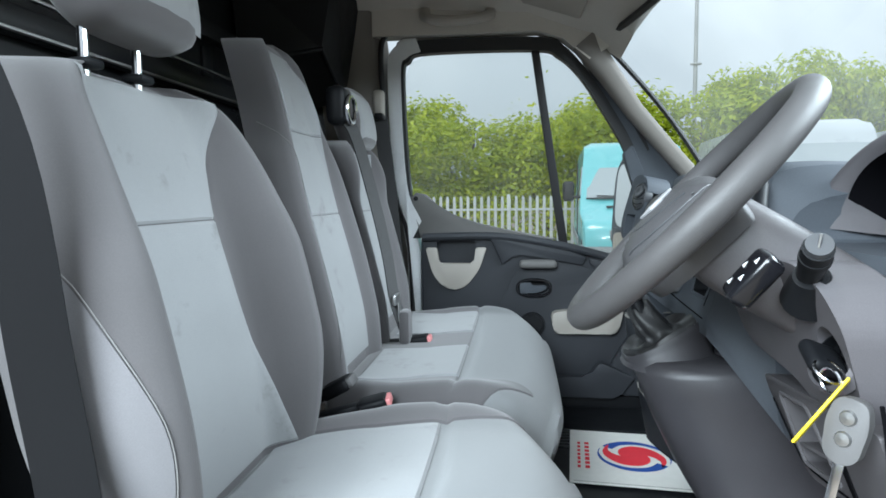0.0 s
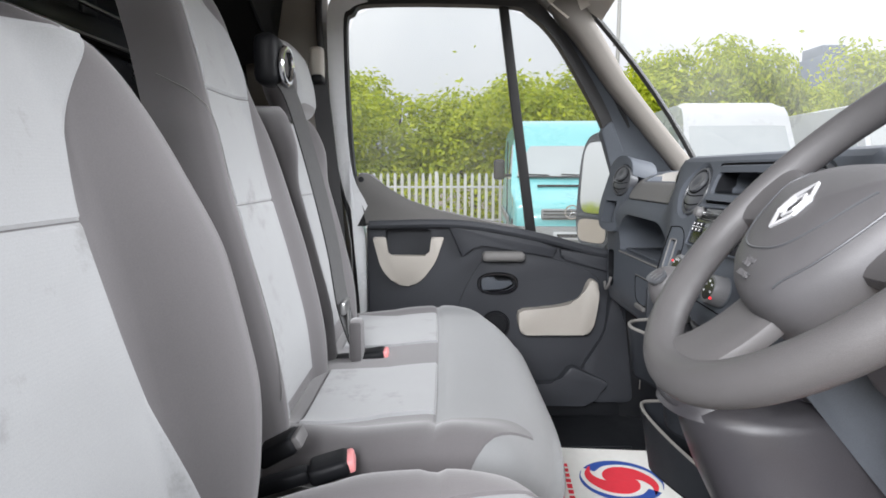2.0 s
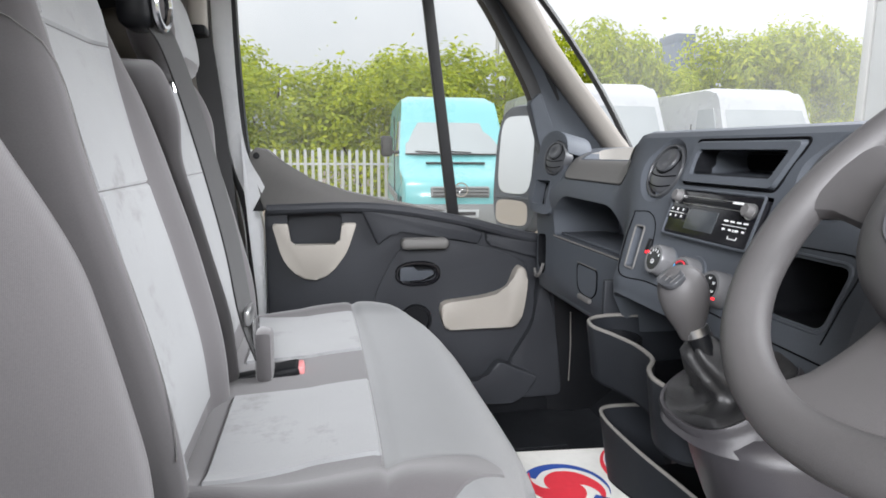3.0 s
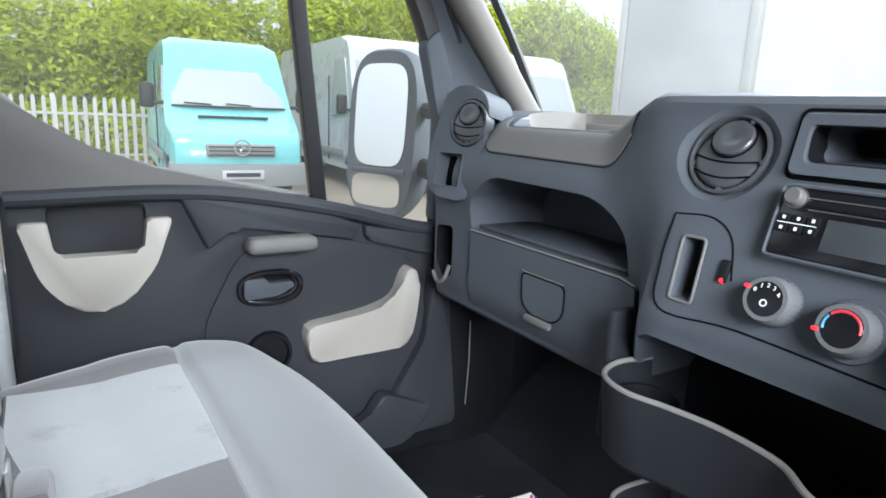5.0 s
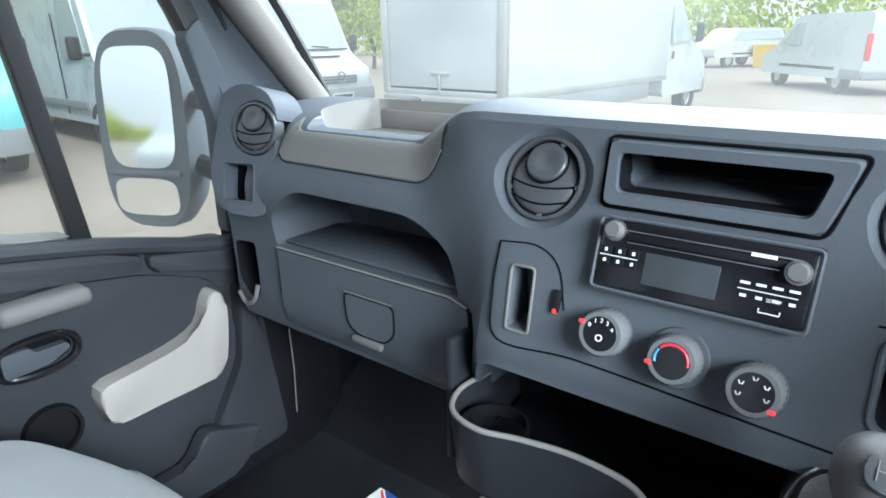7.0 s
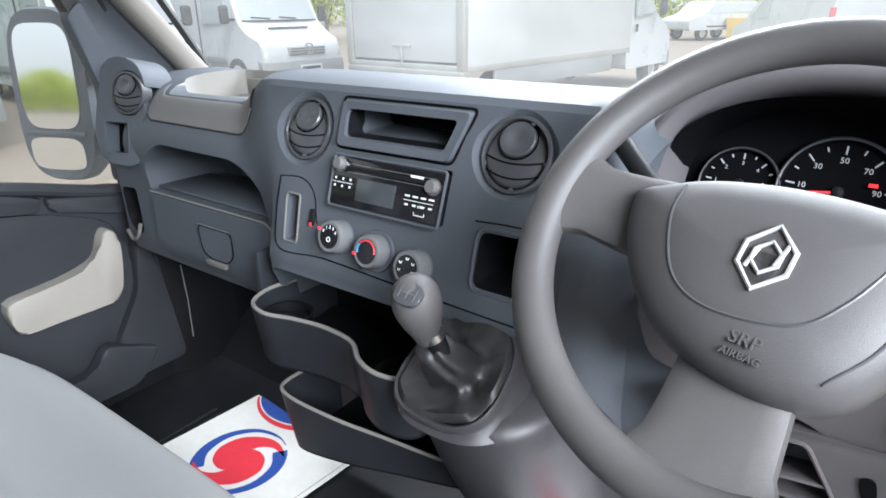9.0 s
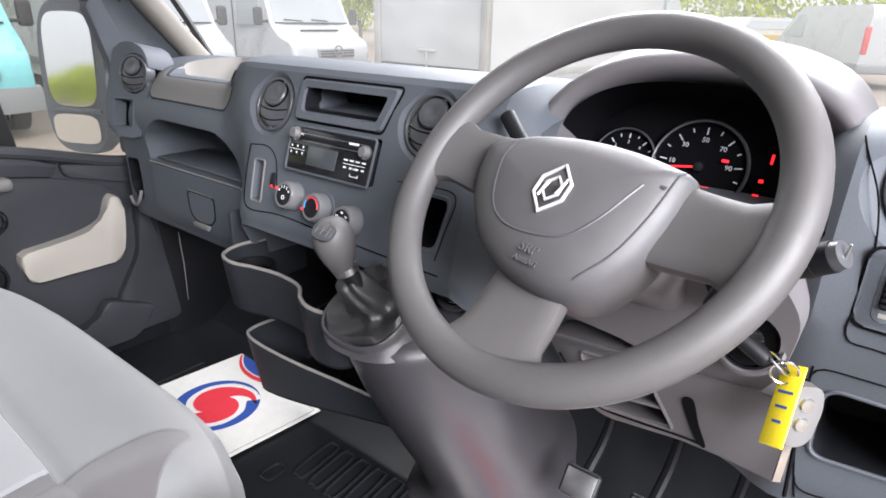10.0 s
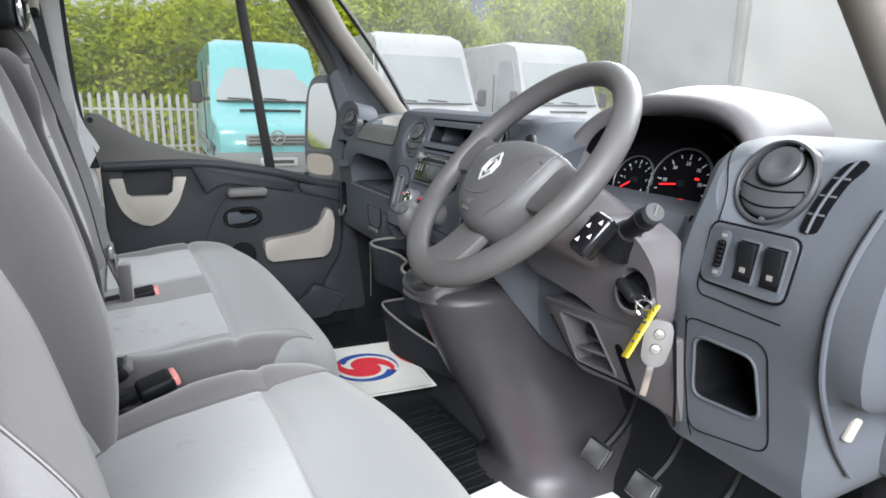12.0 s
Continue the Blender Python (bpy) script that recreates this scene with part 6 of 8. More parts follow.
# extra matte black sheet, the shade under the hood put in as colour
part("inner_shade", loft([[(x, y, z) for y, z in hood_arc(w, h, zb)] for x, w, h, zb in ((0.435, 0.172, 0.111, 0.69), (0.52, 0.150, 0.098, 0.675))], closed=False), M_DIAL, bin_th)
cm = frame_at((0.505, YC, 0.715), (-0.93, 0, 0.36))
part("dial_plate", moved(prism(round_poly([(-0.165, 0.085), (0.165, 0.085), (0.165, -0.06), (0.12, -0.085), (-0.12, -0.085), (-0.165, -0.06)], 0.03, 5), -0.004, 0.0, "z"), cm), M_DIAL, bin_th, "black dial plate")
part("floor_lip", rbox(0.44, YC, 0.655, 0.10, 0.34, 0.012, 0.004, 2, None), M_DASH, bin_th)


def dial(cx, cy, r, marks, needle, parent):
    m = cm @ Matrix.Translation((cx, cy, 0.0))
    d = part("dial", lathe([(0.0, 0.001), (r * 0.96, 0.001), (r * 0.97, 0.006), (r, 0.008), (r * 1.06, 0.004), (r * 1.08, 0.0), (0.0, 0.0)], m, 48), M_DIAL, parent, "dial with white marks")
    part("dial_ring", lathe([(r * 1.0, 0.008), (r * 1.035, 0.0095), (r * 1.07, 0.006)], m, 48), M_VENT, d)
    for i in range(len(marks) * 2 - 1):
        a = radians(lerp(215, -35, i / (len(marks) * 2 - 2)))
        l = 0.16 if i % 2 == 0 else 0.09
        t = m @ Matrix.Rotation(a, 4, "Z")
        part("tick", moved(rbox(r * (0.9 - l / 2), 0, 0.0017, r * l, 0.0016, 0.0006, 0), t), M_GLOW_WHITE, d)
        if i % 2 == 0 and marks[i // 2]:
            part("number", lettering(marks[i // 2], r * 0.155, m @ Matrix.Translation((r * 0.62 * math.cos(a), r * 0.62 * math.sin(a), 0.0016)), 0.0002), M_GLOW_WHITE, d)
    part("needle", moved(rbox(r * 0.34, 0, 0.006, r * 0.72, 0.0025, 0.0015, 0.0005), m @ Matrix.Rotation(radians(needle), 4, "Z")), M_GLOW_RED, d, "red needle")
    part("needle_cap", lathe([(0.0, 0.009), (0.006, 0.008), (0.007, 0.002), (0.0, 0.002)], m, 16), M_BLACK, d)
    return d


dial(0.005, -0.026, 0.058, ["", "10", "30", "50", "70", "90", ""], 188, bin_th)
dial(-0.095, -0.032, 0.042, ["", "1", "2", "3", "4", "5", "6"], 215, bin_th)
part("fuel_gauge", lathe([(0.0, 0.001), (0.034, 0.001), (0.035, 0.005), (0.037, 0.0), (0.0, 0.0)], cm @ Matrix.Translation((0.098, -0.018, 0)), 32), M_DIAL, bin_th)
for cx, cy, w, h in ((0.036, -0.014, 0.014, 0.006), (0.082, -0.032, 0.009, 0.007), (0.088, -0.004, 0.005, 0.02), (0.115, -0.05, 0.018, 0.005), (0.08, -0.05, 0.012, 0.004), (0.02, -0.052, 0.016, 0.006), (0.125, -0.03, 0.022, 0.018)):
    part("warning_lamp", moved(rbox(cx, cy, 0.0065, w * 0.6, h * 0.6, 0.001, 0.0003), cm), M_GLOW_RED if h < 0.018 or w < 0.01 else mat("dim_red_lamp", (0.12, 0.004, 0.006), 0.4, 0, 50, 0, 0.02), bin_th, "red warning lamp")
for i in range(4):
    a = radians(60 - 28 * i)
    part("tick", moved(rbox(0.030 * math.cos(a), 0.030 * math.sin(a), 0.002, 0.008, 0.0018, 0.0006, 0), cm @ Matrix.Translation((0.098, -0.018, 0)) ), M_GLOW_WHITE, bin_th)

# ---- steering wheel and column ----
A_T, A_Y = radians(43.1), radians(6.0)
W_Z = Vector((-math.cos(A_T) * math.cos(A_Y), math.sin(A_Y), math.sin(A_T))).normalized()
W_M = frame_at((0.172, -0.466, 0.725), W_Z)
wheel = thing("steering_wheel", (0.172, -0.466, 0.725), "dark grey three-spoke steering wheel, worn shiny", "steering wheel")
rim_pts = [W_M @ Vector((0.1835 * math.cos(a), 0.1835 * math.sin(a), 0)) for a in (2 * math.pi * i / 96 for i in range(96))]
part("rim", tube(rim_pts, 0.0175, 20, True), M_WHEEL, wheel)


def spoke(ang, w0, w1, z0=-0.010):
    rot = Matrix.Rotation(radians(ang), 4, "Z")
    rings = []
    for t in np.linspace(0, 1, 9):
        r = lerp(0.055, 0.178, t)
        w = lerp(w0, w1, t) + 0.022 * max(0, (t - 0.72) / 0.28) ** 2
        zc = lerp(z0, 0.0, t ** 1.5) - 0.006 * math.sin(math.pi * t)
        th = lerp(0.012, 0.011, t)
        ring = []
        for k in range(16):
            a = 2 * math.pi * k / 16
            ring.append(W_M @ (rot @ Vector((r, w * sgn_pow(math.cos(a), 0.6), zc + th * sgn_pow(math.sin(a), 0.6)))))
        rings.append(ring)
    return loft(rings)


part("spoke", spoke(176, 0.040, 0.030), M_WHEEL, wheel)
part("spoke", spoke(-4, 0.042, 0.032), M_WHEEL, wheel)
part("spoke", spoke(-88, 0.038, 0.046, -0.016), M_WHEEL, wheel)
PAD = round_poly([(-0.117, 0.026), (-0.066, 0.046), (-0.005, 0.052), (0.052, 0.048), (0.103, 0.036), (0.101, -0.010), (0.090, -0.058), (0.066, -0.094), (0.028, -0.106), (-0.018, -0.100), (-0.066, -0.078), (-0.098, -0.040), (-0.113, -0.004)], [0.010, 0.03, 0.03, 0.03, 0.008, 0.02, 0.03, 0.025, 0.03, 0.03, 0.03, 0.03, 0.02], 5)
PAD_C = (-0.004, -0.026)
PAD_RISE = ((0.94, -0.050), (1.0, -0.026), (1.0, -0.008), (0.975, 0.002), (0.93, 0.009), (0.84, 0.016), (0.65, 0.023), (0.4, 0.027), (0.15, 0.029))
hub_rings = [[W_M @ Vector((PAD_C[0] + (x - PAD_C[0]) * k, PAD_C[1] + (y - PAD_C[1]) * k, z)) for x, y in PAD] for k, z in PAD_RISE]
hub = part("airbag_pad", loft(hub_rings), M_HUB, wheel, "grey airbag cover", 50)


def pad_z(x, y):
    """Height of the pad's face over the wheel's plane."""
    dx, dy = x - PAD_C[0], y - PAD_C[1]
    best = 1e-6
    for p, q in zip(PAD, PAD[1:] + PAD[:1]):
        ax, ay, bx, by = p[0] - PAD_C[0], p[1] - PAD_C[1], q[0] - PAD_C[0], q[1] - PAD_C[1]
        nx, ny = by - ay, ax - bx
        c = nx * ax + ny * ay
        if abs(c) > 1e-9:
            best = max(best, (nx * dx + ny * dy) / c)
    return float(interp([(0.0, 0.0293), (0.15, 0.029), (0.4, 0.027), (0.65, 0.023), (0.84, 0.016), (0.93, 0.009), (0.975, 0.002), (1.0, -0.008)], best))


HUB = Matrix.Translation((0.004, -0.017, 0)) @ Matrix.Rotation(radians(-4), 4, "Z")
groove = smooth_path([(-0.072, 0.042), (-0.068, 0.005), (-0.050, -0.034), (-0.018, -0.050), (0.030, -0.046), (0.054, -0.022), (0.074, 0.020)], 8)
part("pad_groove", tube([W_M @ Vector((x, y - 0.012, pad_z(x, y - 0.012) - 0.0003)) for x, y in groove], 0.0012, 6), M_VENT, hub)
part("pad_edge_line", tube([W_M @ Vector((x, y, pad_z(x, y) + 0.0002)) for x, y in smooth_path([(0.094, 0.034), (0.088, -0.014), (0.076, -0.054), (0.056, -0.084)], 8)], 0.0010, 6), M_VENT, hub)
part("pad_mark", moved(rbox(0, 0, 0, 0.010, 0.003, 0.001, 0.0004), W_M @ Matrix.Translation((0.086, 0.012, pad_z(0.086, 0.012)))), M_VENT, hub)
bz = 0.0300
diam = [(x * 0.82, -0.002 + (y + 0.002) * 0.82) for x, y in ((0.0, 0.027), (0.019, 0.008), (0.019, -0.012), (0.0, -0.031), (-0.019, -0.012), (-0.019, 0.008))]
inner = [(x * 0.55, -0.002 + (y + 0.002) * 0.5) for x, y in diam]
bd = part("badge", tube([W_M @ HUB @ Vector((x, y, bz)) for x, y in diam], 0.0019, 6, True), M_SILVER, hub, "satin silver diamond badge")
part("badge_inner", tube([W_M @ HUB @ Vector((x, y, bz)) for x, y in inner], 0.0016, 6, True), M_SILVER, bd)
part("badge_bar", tube([W_M @ HUB @ Vector((0.010, 0.010, bz)), W_M @ HUB @ Vector((0.0065, -0.0065, bz))], 0.0016, 6), M_SILVER, bd)
part("badge_bar", tube([W_M @ HUB @ Vector((-0.010, -0.012, bz)), W_M @ HUB @ Vector((-0.0065, 0.005, bz))], 0.0016, 6), M_SILVER, bd)
part("badge_back", moved(prism(diam, 0.0262, 0.0290, "z"), W_M @ HUB), M_HUB, bd)
part("lettering", lettering("SRP", 0.013, W_M @ HUB @ Matrix.Translation((0.010, -0.058, pad_z(0.014, -0.075) + 0.0003)), 0.0006), M_HUB, hub, "embossed letters SRP")
part("lettering", lettering("AIRBAG", 0.0075, W_M @ HUB @ Matrix.Translation((0.010, -0.068, pad_z(0.014, -0.085) + 0.0003)), 0.0006), M_HUB, hub, "embossed letters AIRBAG")

col = thing("steering_column", (0.28, -0.48, 0.60), "grey plastic steering column shroud with stalks and ignition", "steering column")
cr = []
for t, w, hgt, off in ((0.02, 0.060, 0.050, 0.0), (0.04, 0.068, 0.055, 0.0), (0.08, 0.074, 0.058, 0.006), (0.13, 0.078, 0.058, 0.016), (0.20, 0.080, 0.055, 0.03)):
    ring = []
    for k in range(24):
        a = 2 * math.pi * k / 24
        ring.append(W_M @ Vector((w * sgn_pow(math.cos(a), 0.55), off + hgt * sgn_pow(math.sin(a), 0.55), -t)))
    cr.append(ring)
part("shroud", loft(cr), M_DASH_LOW, col)
# flat cowl that carries the ignition lock
def sheared(outline, depth, x0, z0, k, bevel=0.004):
    bm = prism(outline, 0.0, depth, "x", bevel)
    for v in bm.verts:
        v.co.x += x0 + (z0 - v.co.z) * k
    return bm
cowl_out = round_poly([(-0.395, 0.665), (-0.600, 0.672), (-0.640, 0.652), (-0.660, 0.618), (-0.650, 0.545), (-0.628, 0.508), (-0.575, 0.482), (-0.50, 0.525), (-0.36, 0.54), (-0.345, 0.62)], [0.02, 0.02, 0.012, 0.02, 0.02, 0.012, 0.01, 0.03, 0.02, 0.02], 4)
IG = frame_at((0.281, -0.618, 0.577), (-0.92, -0.14, 0.36))
part("ignition_cowl", carve(sheared(cowl_out, 0.07, 0.276, 0.577, 0.35, 0.005), lathe([(0.0, -0.03), (0.0245, -0.03), (0.0265, 0.03), (0.0, 0.03)], IG, 32)), M_COWL, col, "flat grey cowl with the ignition lock")
part("ignition_ring", lathe([(0.0, -0.022), (0.024, -0.022), (0.025, 0.006), (0.029, 0.009), (0.033, 0.006), (0.034, -0.006)], IG, 36), M_BLACK, col)
part("ignition_lip", lathe([(0.0275, 0.008), (0.030, 0.0105), (0.0335, 0.007), (0.0345, -0.004)], IG, 36), M_COWL, col)
part("lock_barrel", lathe([(0.0, -0.006), (0.0125, -0.006), (0.0145, -0.009), (0.0145, -0.02), (0.0, -0.02)], IG, 24), M_SATIN, col, "metal lock barrel")
# near-black block standing in for shade between cowl and dash
part("side_gap_shade", rbox(0.345, -0.655, 0.60, 0.02, 0.035, 0.16, 0.004), M_VEIN, col)
# stalks
part("wiper_stalk", tube(smooth_path([(0.258, -0.595, 0.652), (0.247, -0.628, 0.668), (0.240, -0.650, 0.681), (0.2335, -0.671, 0.694)], 5), lambda t: 0.0105 + 0.003 * min(1, t * 1.6), 18), M_BLACK, col, "thick black wiper stalk")
part("stalk_collar", tube([(0.2395, -0.652, 0.682), (0.2375, -0.658, 0.686)], 0.0145, 18), M_BLACK, col)
part("stalk_cap", tube([(0.2345, -0.668, 0.692), (0.2315, -0.677, 0.698)], lambda t: 0.0125 - 0.001 * t, 18), M_VENT, col, "dark grey stalk end cap")
part("stalk_cap_bar", tube([(0.2300, -0.6775, 0.690), (0.2315, -0.680, 0.707)], 0.0012, 6), M_SATIN, col)
part("stalk_boot", tube([(0.265, -0.592, 0.636), (0.258, -0.606, 0.650), (0.250, -0.622, 0.663)], lambda t: 0.029 - 0.013 * t, 20), M_BLACK, col, "conical black boot")
POD = pose(0.200, -0.612, 0.658, 18, 34, 8)
part("audio_pod", moved(rbox(0, 0, 0, 0.026, 0.034, 0.060, 0.008, 3), POD), M_GLOSS, col, "black audio control pod")
for i in range(4):
    part("pod_mark", moved(prism([(-0.003, -0.003), (0.003, -0.003), (0.0, 0.0035)], -0.0136, -0.0129, "x"), POD @ Matrix.Translation((0, 0.006 if i % 2 else -0.007, 0.018 - 0.011 * i))), M_WHITE_INK, col)
part("left_stalk", tube(smooth_path([(0.29, -0.38, 0.69), (0.31, -0.33, 0.725), (0.325, -0.295, 0.755)], 5), 0.010, 12), M_BLACK, col, "black lighting stalk")

# keys
keys = thing("bunch_of_keys", (0.25, -0.66, 0.50), "van keys hanging from the ignition with a yellow tag", "keys")
part("key_head", moved(rbox(0.004, -0.002, 0.018, 0.040, 0.016, 0.040, 0.008, 4), IG @ pose(0, 0, 0, 0, 0, -30)), M_BLACK, keys, "black key head in the lock")
part("key_mark", moved(lathe([(0.0, 0.0), (0.005, 0.0), (0.005, 0.0008), (0.0, 0.0008)], Matrix.Identity(4), 6), IG @ pose(0, 0, 0, 0, 0, -30) @ pose(0.004, -0.0102, 0.018, 90, 0, 0)), M_FOB, keys)
def ring_at(c, r, n):
    m = frame_at(c, n)
    return tube([m @ Vector((r * math.cos(a), r * math.sin(a), 0)) for a in (2 * math.pi * i / 24 for i in range(24))], 0.0014, 6, True)
part("key_ring", ring_at((0.258, -0.648, 0.575), 0.014, (0.2, -0.5, 0.7)), M_CHROME, keys, "steel key ring")
part("key_ring", ring_at((0.256, -0.655, 0.568), 0.012, (0.9, 0.3, 0.1)), M_CHROME, keys, "steel key ring")
tu = Vector((0.60, 0.0, 0.80))
tn = Vector((-0.66, 0.55, 0.50)).normalized()
tm = Matrix((tn, tu.cross(tn), tu)).transposed().to_4x4()
tm.translation = (0.246, -0.661, 0.541)
tg = part("tag", moved(rbox(0, 0, 0, 0.003, 0.024, 0.078, 0.0014), tm), M_YELLOW, keys, "yellow plastic key tag")
for i in range(3):
    part("tag_writing", moved(rbox(0.0018, 0, 0.012 - 0.014 * i, 0.0006, 0.015 - 0.003 * i, 0.0025, 0), tm), M_INK_BLUE, tg, "illegible handwriting")
fm2 = pose(0.264, -0.673, 0.528, -6, 8, -48)
fob = part("fob", moved(prism(round_poly([(-0.013, 0.030), (0.013, 0.030), (0.018, 0.008), (0.015, -0.024), (0.006, -0.032), (-0.006, -0.032), (-0.015, -0.024), (-0.018, 0.008)], 0.010, 4), -0.0065, 0.0065, "y", 0.003, 2), fm2), M_FOB, keys, "grey two-button fob")
for dz in (0.012, -0.008):
    part("fob_button", lathe([(0.0, 0.0095), (0.006, 0.009), (0.0075, 0.0065), (0.0, 0.006)], fm2 @ pose(0, 0, dz, 90, 0, 0), 16), M_SATIN, fob)
part("key_blade", moved(rbox(0, 0, -0.050, 0.009, 0.0025, 0.048, 0.0008), fm2), M_CHROME, keys, "steel key blade")

# driver's switches, slit vent, pocket frame
SM = frame_at((face_x(-0.748, 0.648) - 0.001, -0.748, 0.648), (-0.96, 0.05, 0.18))
sp = thing("switch_panel", tuple(SM.translation), "grey panel with headlamp wheel and two rocker switches", "switches")
part("plate", moved(prism(round_poly([(-0.057, 0.036), (0.057, 0.036), (0.055, -0.036), (-0.057, -0.036)], 0.012, 4), -0.006, 0.0035, "z", 0.0016), SM), M_DASH, sp)
part("plate_gap", moved(tube([(x, y, 0.001) for x, y in round_poly([(-0.0585, 0.0375), (0.0585, 0.0375), (0.0565, -0.0375), (-0.0585, -0.0375)], 0.013, 4)], 0.0015, 5, True), SM), M_VEIN, sp)
ws_ = part("wheel_slot", moved(prism(round_poly([(-0.044, 0.029), (-0.026, 0.029), (-0.026, -0.029), (-0.044, -0.029)], 0.0085, 5), 0.0, 0.0042, "z", 0.0006), SM), M_DASH, sp, "grey slot of the headlamp wheel")
part("slot_well", moved(prism(round_poly([(-0.0405, 0.017), (-0.0295, 0.017), (-0.0295, -0.017), (-0.0405, -0.017)], 0.005, 4), 0.004, 0.0048, "z"), SM), M_VEIN, ws_)
for i in range(6):
    part("thumbwheel_rib", moved(rbox(-0.035, -0.0135 + 0.0054 * i, 0.0065, 0.009, 0.0034, 0.005, 0.0012), SM), M_BLACK, ws_)
for dz in (0.0225, -0.0225):
    part("symbol", moved(rbox(-0.035, dz, 0.0044, 0.007, 0.004, 0.0006, 0), SM), M_TRAY, ws_)
for i, sx in enumerate((0.001, 0.036)):
    well = part("switch_well", moved(prism(round_poly([(sx - 0.0145, 0.025), (sx + 0.0145, 0.025), (sx + 0.0145, -0.027), (sx - 0.0145, -0.027)], 0.004, 3), 0.0, 0.0042, "z", 0.0006), SM), M_DASH, sp, "grey switch surround")
    part("well_floor", moved(rbox(sx, -0.001, 0.0043, 0.0235, 0.046, 0.001, 0), SM), M_VEIN, well)
    sw = part("rocker_switch", moved(prism([(-0.021, 0.003), (0.021, 0.011), (0.021, 0.002), (-0.021, 0.002)], -0.0105, 0.0105, "x", 0.0008), SM @ Matrix.Translation((sx, -0.001, 0.001))), M_BLACK, sp, "black rocker switch")
    part("symbol", moved(rbox(0, 0, 0, 0.007, 0.006, 0.0006, 0), SM @ pose(sx, -0.011, 0.0066, 10.8, 0, 0)), M_TRAY, sw)
SL = face_frame(-0.803, 0.728)
def bowed(x, y):
    return (x * 0.85 + 3.0 * y * y + 0.22 * y + 0.002, y, 0.0)
slit = part("slit_vent", moved(loft([[Vector(bowed(x, y)) + Vector((0, 0, h)) for x, y in round_poly([(-0.0115, 0.040), (0.0115, 0.046), (0.0115, 0.015), (0.0115, -0.015), (0.0115, -0.042), (-0.0115, -0.044), (-0.0115, -0.015), (-0.0115, 0.015)], 0.008, 3)] for h in (-0.004, 0.0022)]), SL), M_VEIN, dash, "black side window vent")
for y0 in (-0.021, 0.001, 0.022):
    part("slat", moved(rbox(bowed(0, y0)[0], y0, 0.001, 0.019, 0.0028, 0.004, 0.001), SL), M_DASH, slit)
part("slat", moved(tube([Vector(bowed(0, y)) + Vector((0, 0, 0.003)) for y in np.linspace(-0.043, 0.043, 9)], 0.0018, 6), SL), M_DASH, slit)
seam([tuple(p) for p in round_poly([(-0.670, 0.556), (-0.785, 0.558), (-0.797, 0.42), (-0.682, 0.395)], 0.02, 4)], 0.0010)
seam([tuple(p) for p in smooth_path([(-0.672, 0.555), (-0.672, 0.47), (-0.685, 0.385)], 5)], 0.0010)
seam([tuple(p) for p in smooth_path([(-0.66, 0.77), (-0.685, 0.72), (-0.695, 0.66), (-0.69, 0.60), (-0.72, 0.592), (-0.80, 0.588)], 6)], 0.0009)
part("pocket_lip", tube([(face_x(y, z) - 0.0006, y, z) for y, z in round_poly([(-0.685, 0.535), (-0.771, 0.535), (-0.783, 0.455), (-0.685, 0.447)], 0.018, 5)], 0.0020, 6, True), M_DASH, dash)
# lower panel beside the column, with its opening and crescent gap
lp_out = round_poly([(-0.385, 0.50), (-0.64, 0.52), (-0.668, 0.52), (-0.672, 0.395), (-0.585, 0.405), (-0.50, 0.392), (-0.455, 0.385), (-0.425, 0.42)], [0.02, 0.01, 0.005, 0.01, 0.02, 0.02, 0.02, 0.03], 4)
op_out = round_poly([(-0.438, 0.483), (-0.512, 0.489), (-0.548, 0.418), (-0.462, 0.408)], 0.006, 3)
lp = part("lower_panel", carve(sheared(lp_out, 0.05, 0.302, 0.49, 0.30, 0.004), prism(op_out, 0.20, 0.60, "x")), M_DASH_LOW, dash, "lower dash panel beside the column")
# near-black plate paints the shade inside the opening
part("opening_shade", sheared(op_out, 0.004, 0.345, 0.49, 0.30, 0), M_VEIN, lp, "near-black plate for shade in the opening")
part("opening_frame", tube([(0.302 + (0.49 - z) * 0.30 - 0.001, y, z) for y, z in round_poly([(-0.434, 0.487), (-0.514, 0.494), (-0.553, 0.414), (-0.458, 0.403)], 0.008, 3)], 0.0022, 6, True), M_DASH_LOW, lp)
part("opening_shelf", moved(rbox(0.0, 0.0, 0.0, 0.04, 0.075, 0.004, 0.001), pose(0.335, -0.505, 0.438, -8, 0, 0)), M_DASH_LOW, lp)
part("fuse_block", rbox(0.335, -0.487, 0.465, 0.02, 0.03, 0.02, 0.003), M_BLACK, lp)
cres = [(-0.560, 0.470), (-0.572, 0.474), (-0.580, 0.44), (-0.590, 0.408), (-0.580, 0.412), (-0.568, 0.44)]
part("crescent_gap", sheared([tuple(q) for q in smooth_path(cres, 4, True)], 0.004, 0.300, 0.49, 0.30, 0), M_VEIN, lp)
part("rim_gap", tube([(0.302 + (0.49 - z) * 0.30 - 0.0005, y, z) for y, z in smooth_path([(-0.405, 0.47), (-0.43, 0.428), (-0.452, 0.402), (-0.50, 0.402), (-0.56, 0.409), (-0.588, 0.409)], 5)], 0.0017, 5), M_VEIN, lp)
part("edge_gap", tube([(face_x(-0.67, z) - 0.022, -0.6715 - (0.55 - z) * 0.04, z) for z in np.linspace(0.55, 0.40, 10)], 0.0022, 5), M_VEIN, lp)

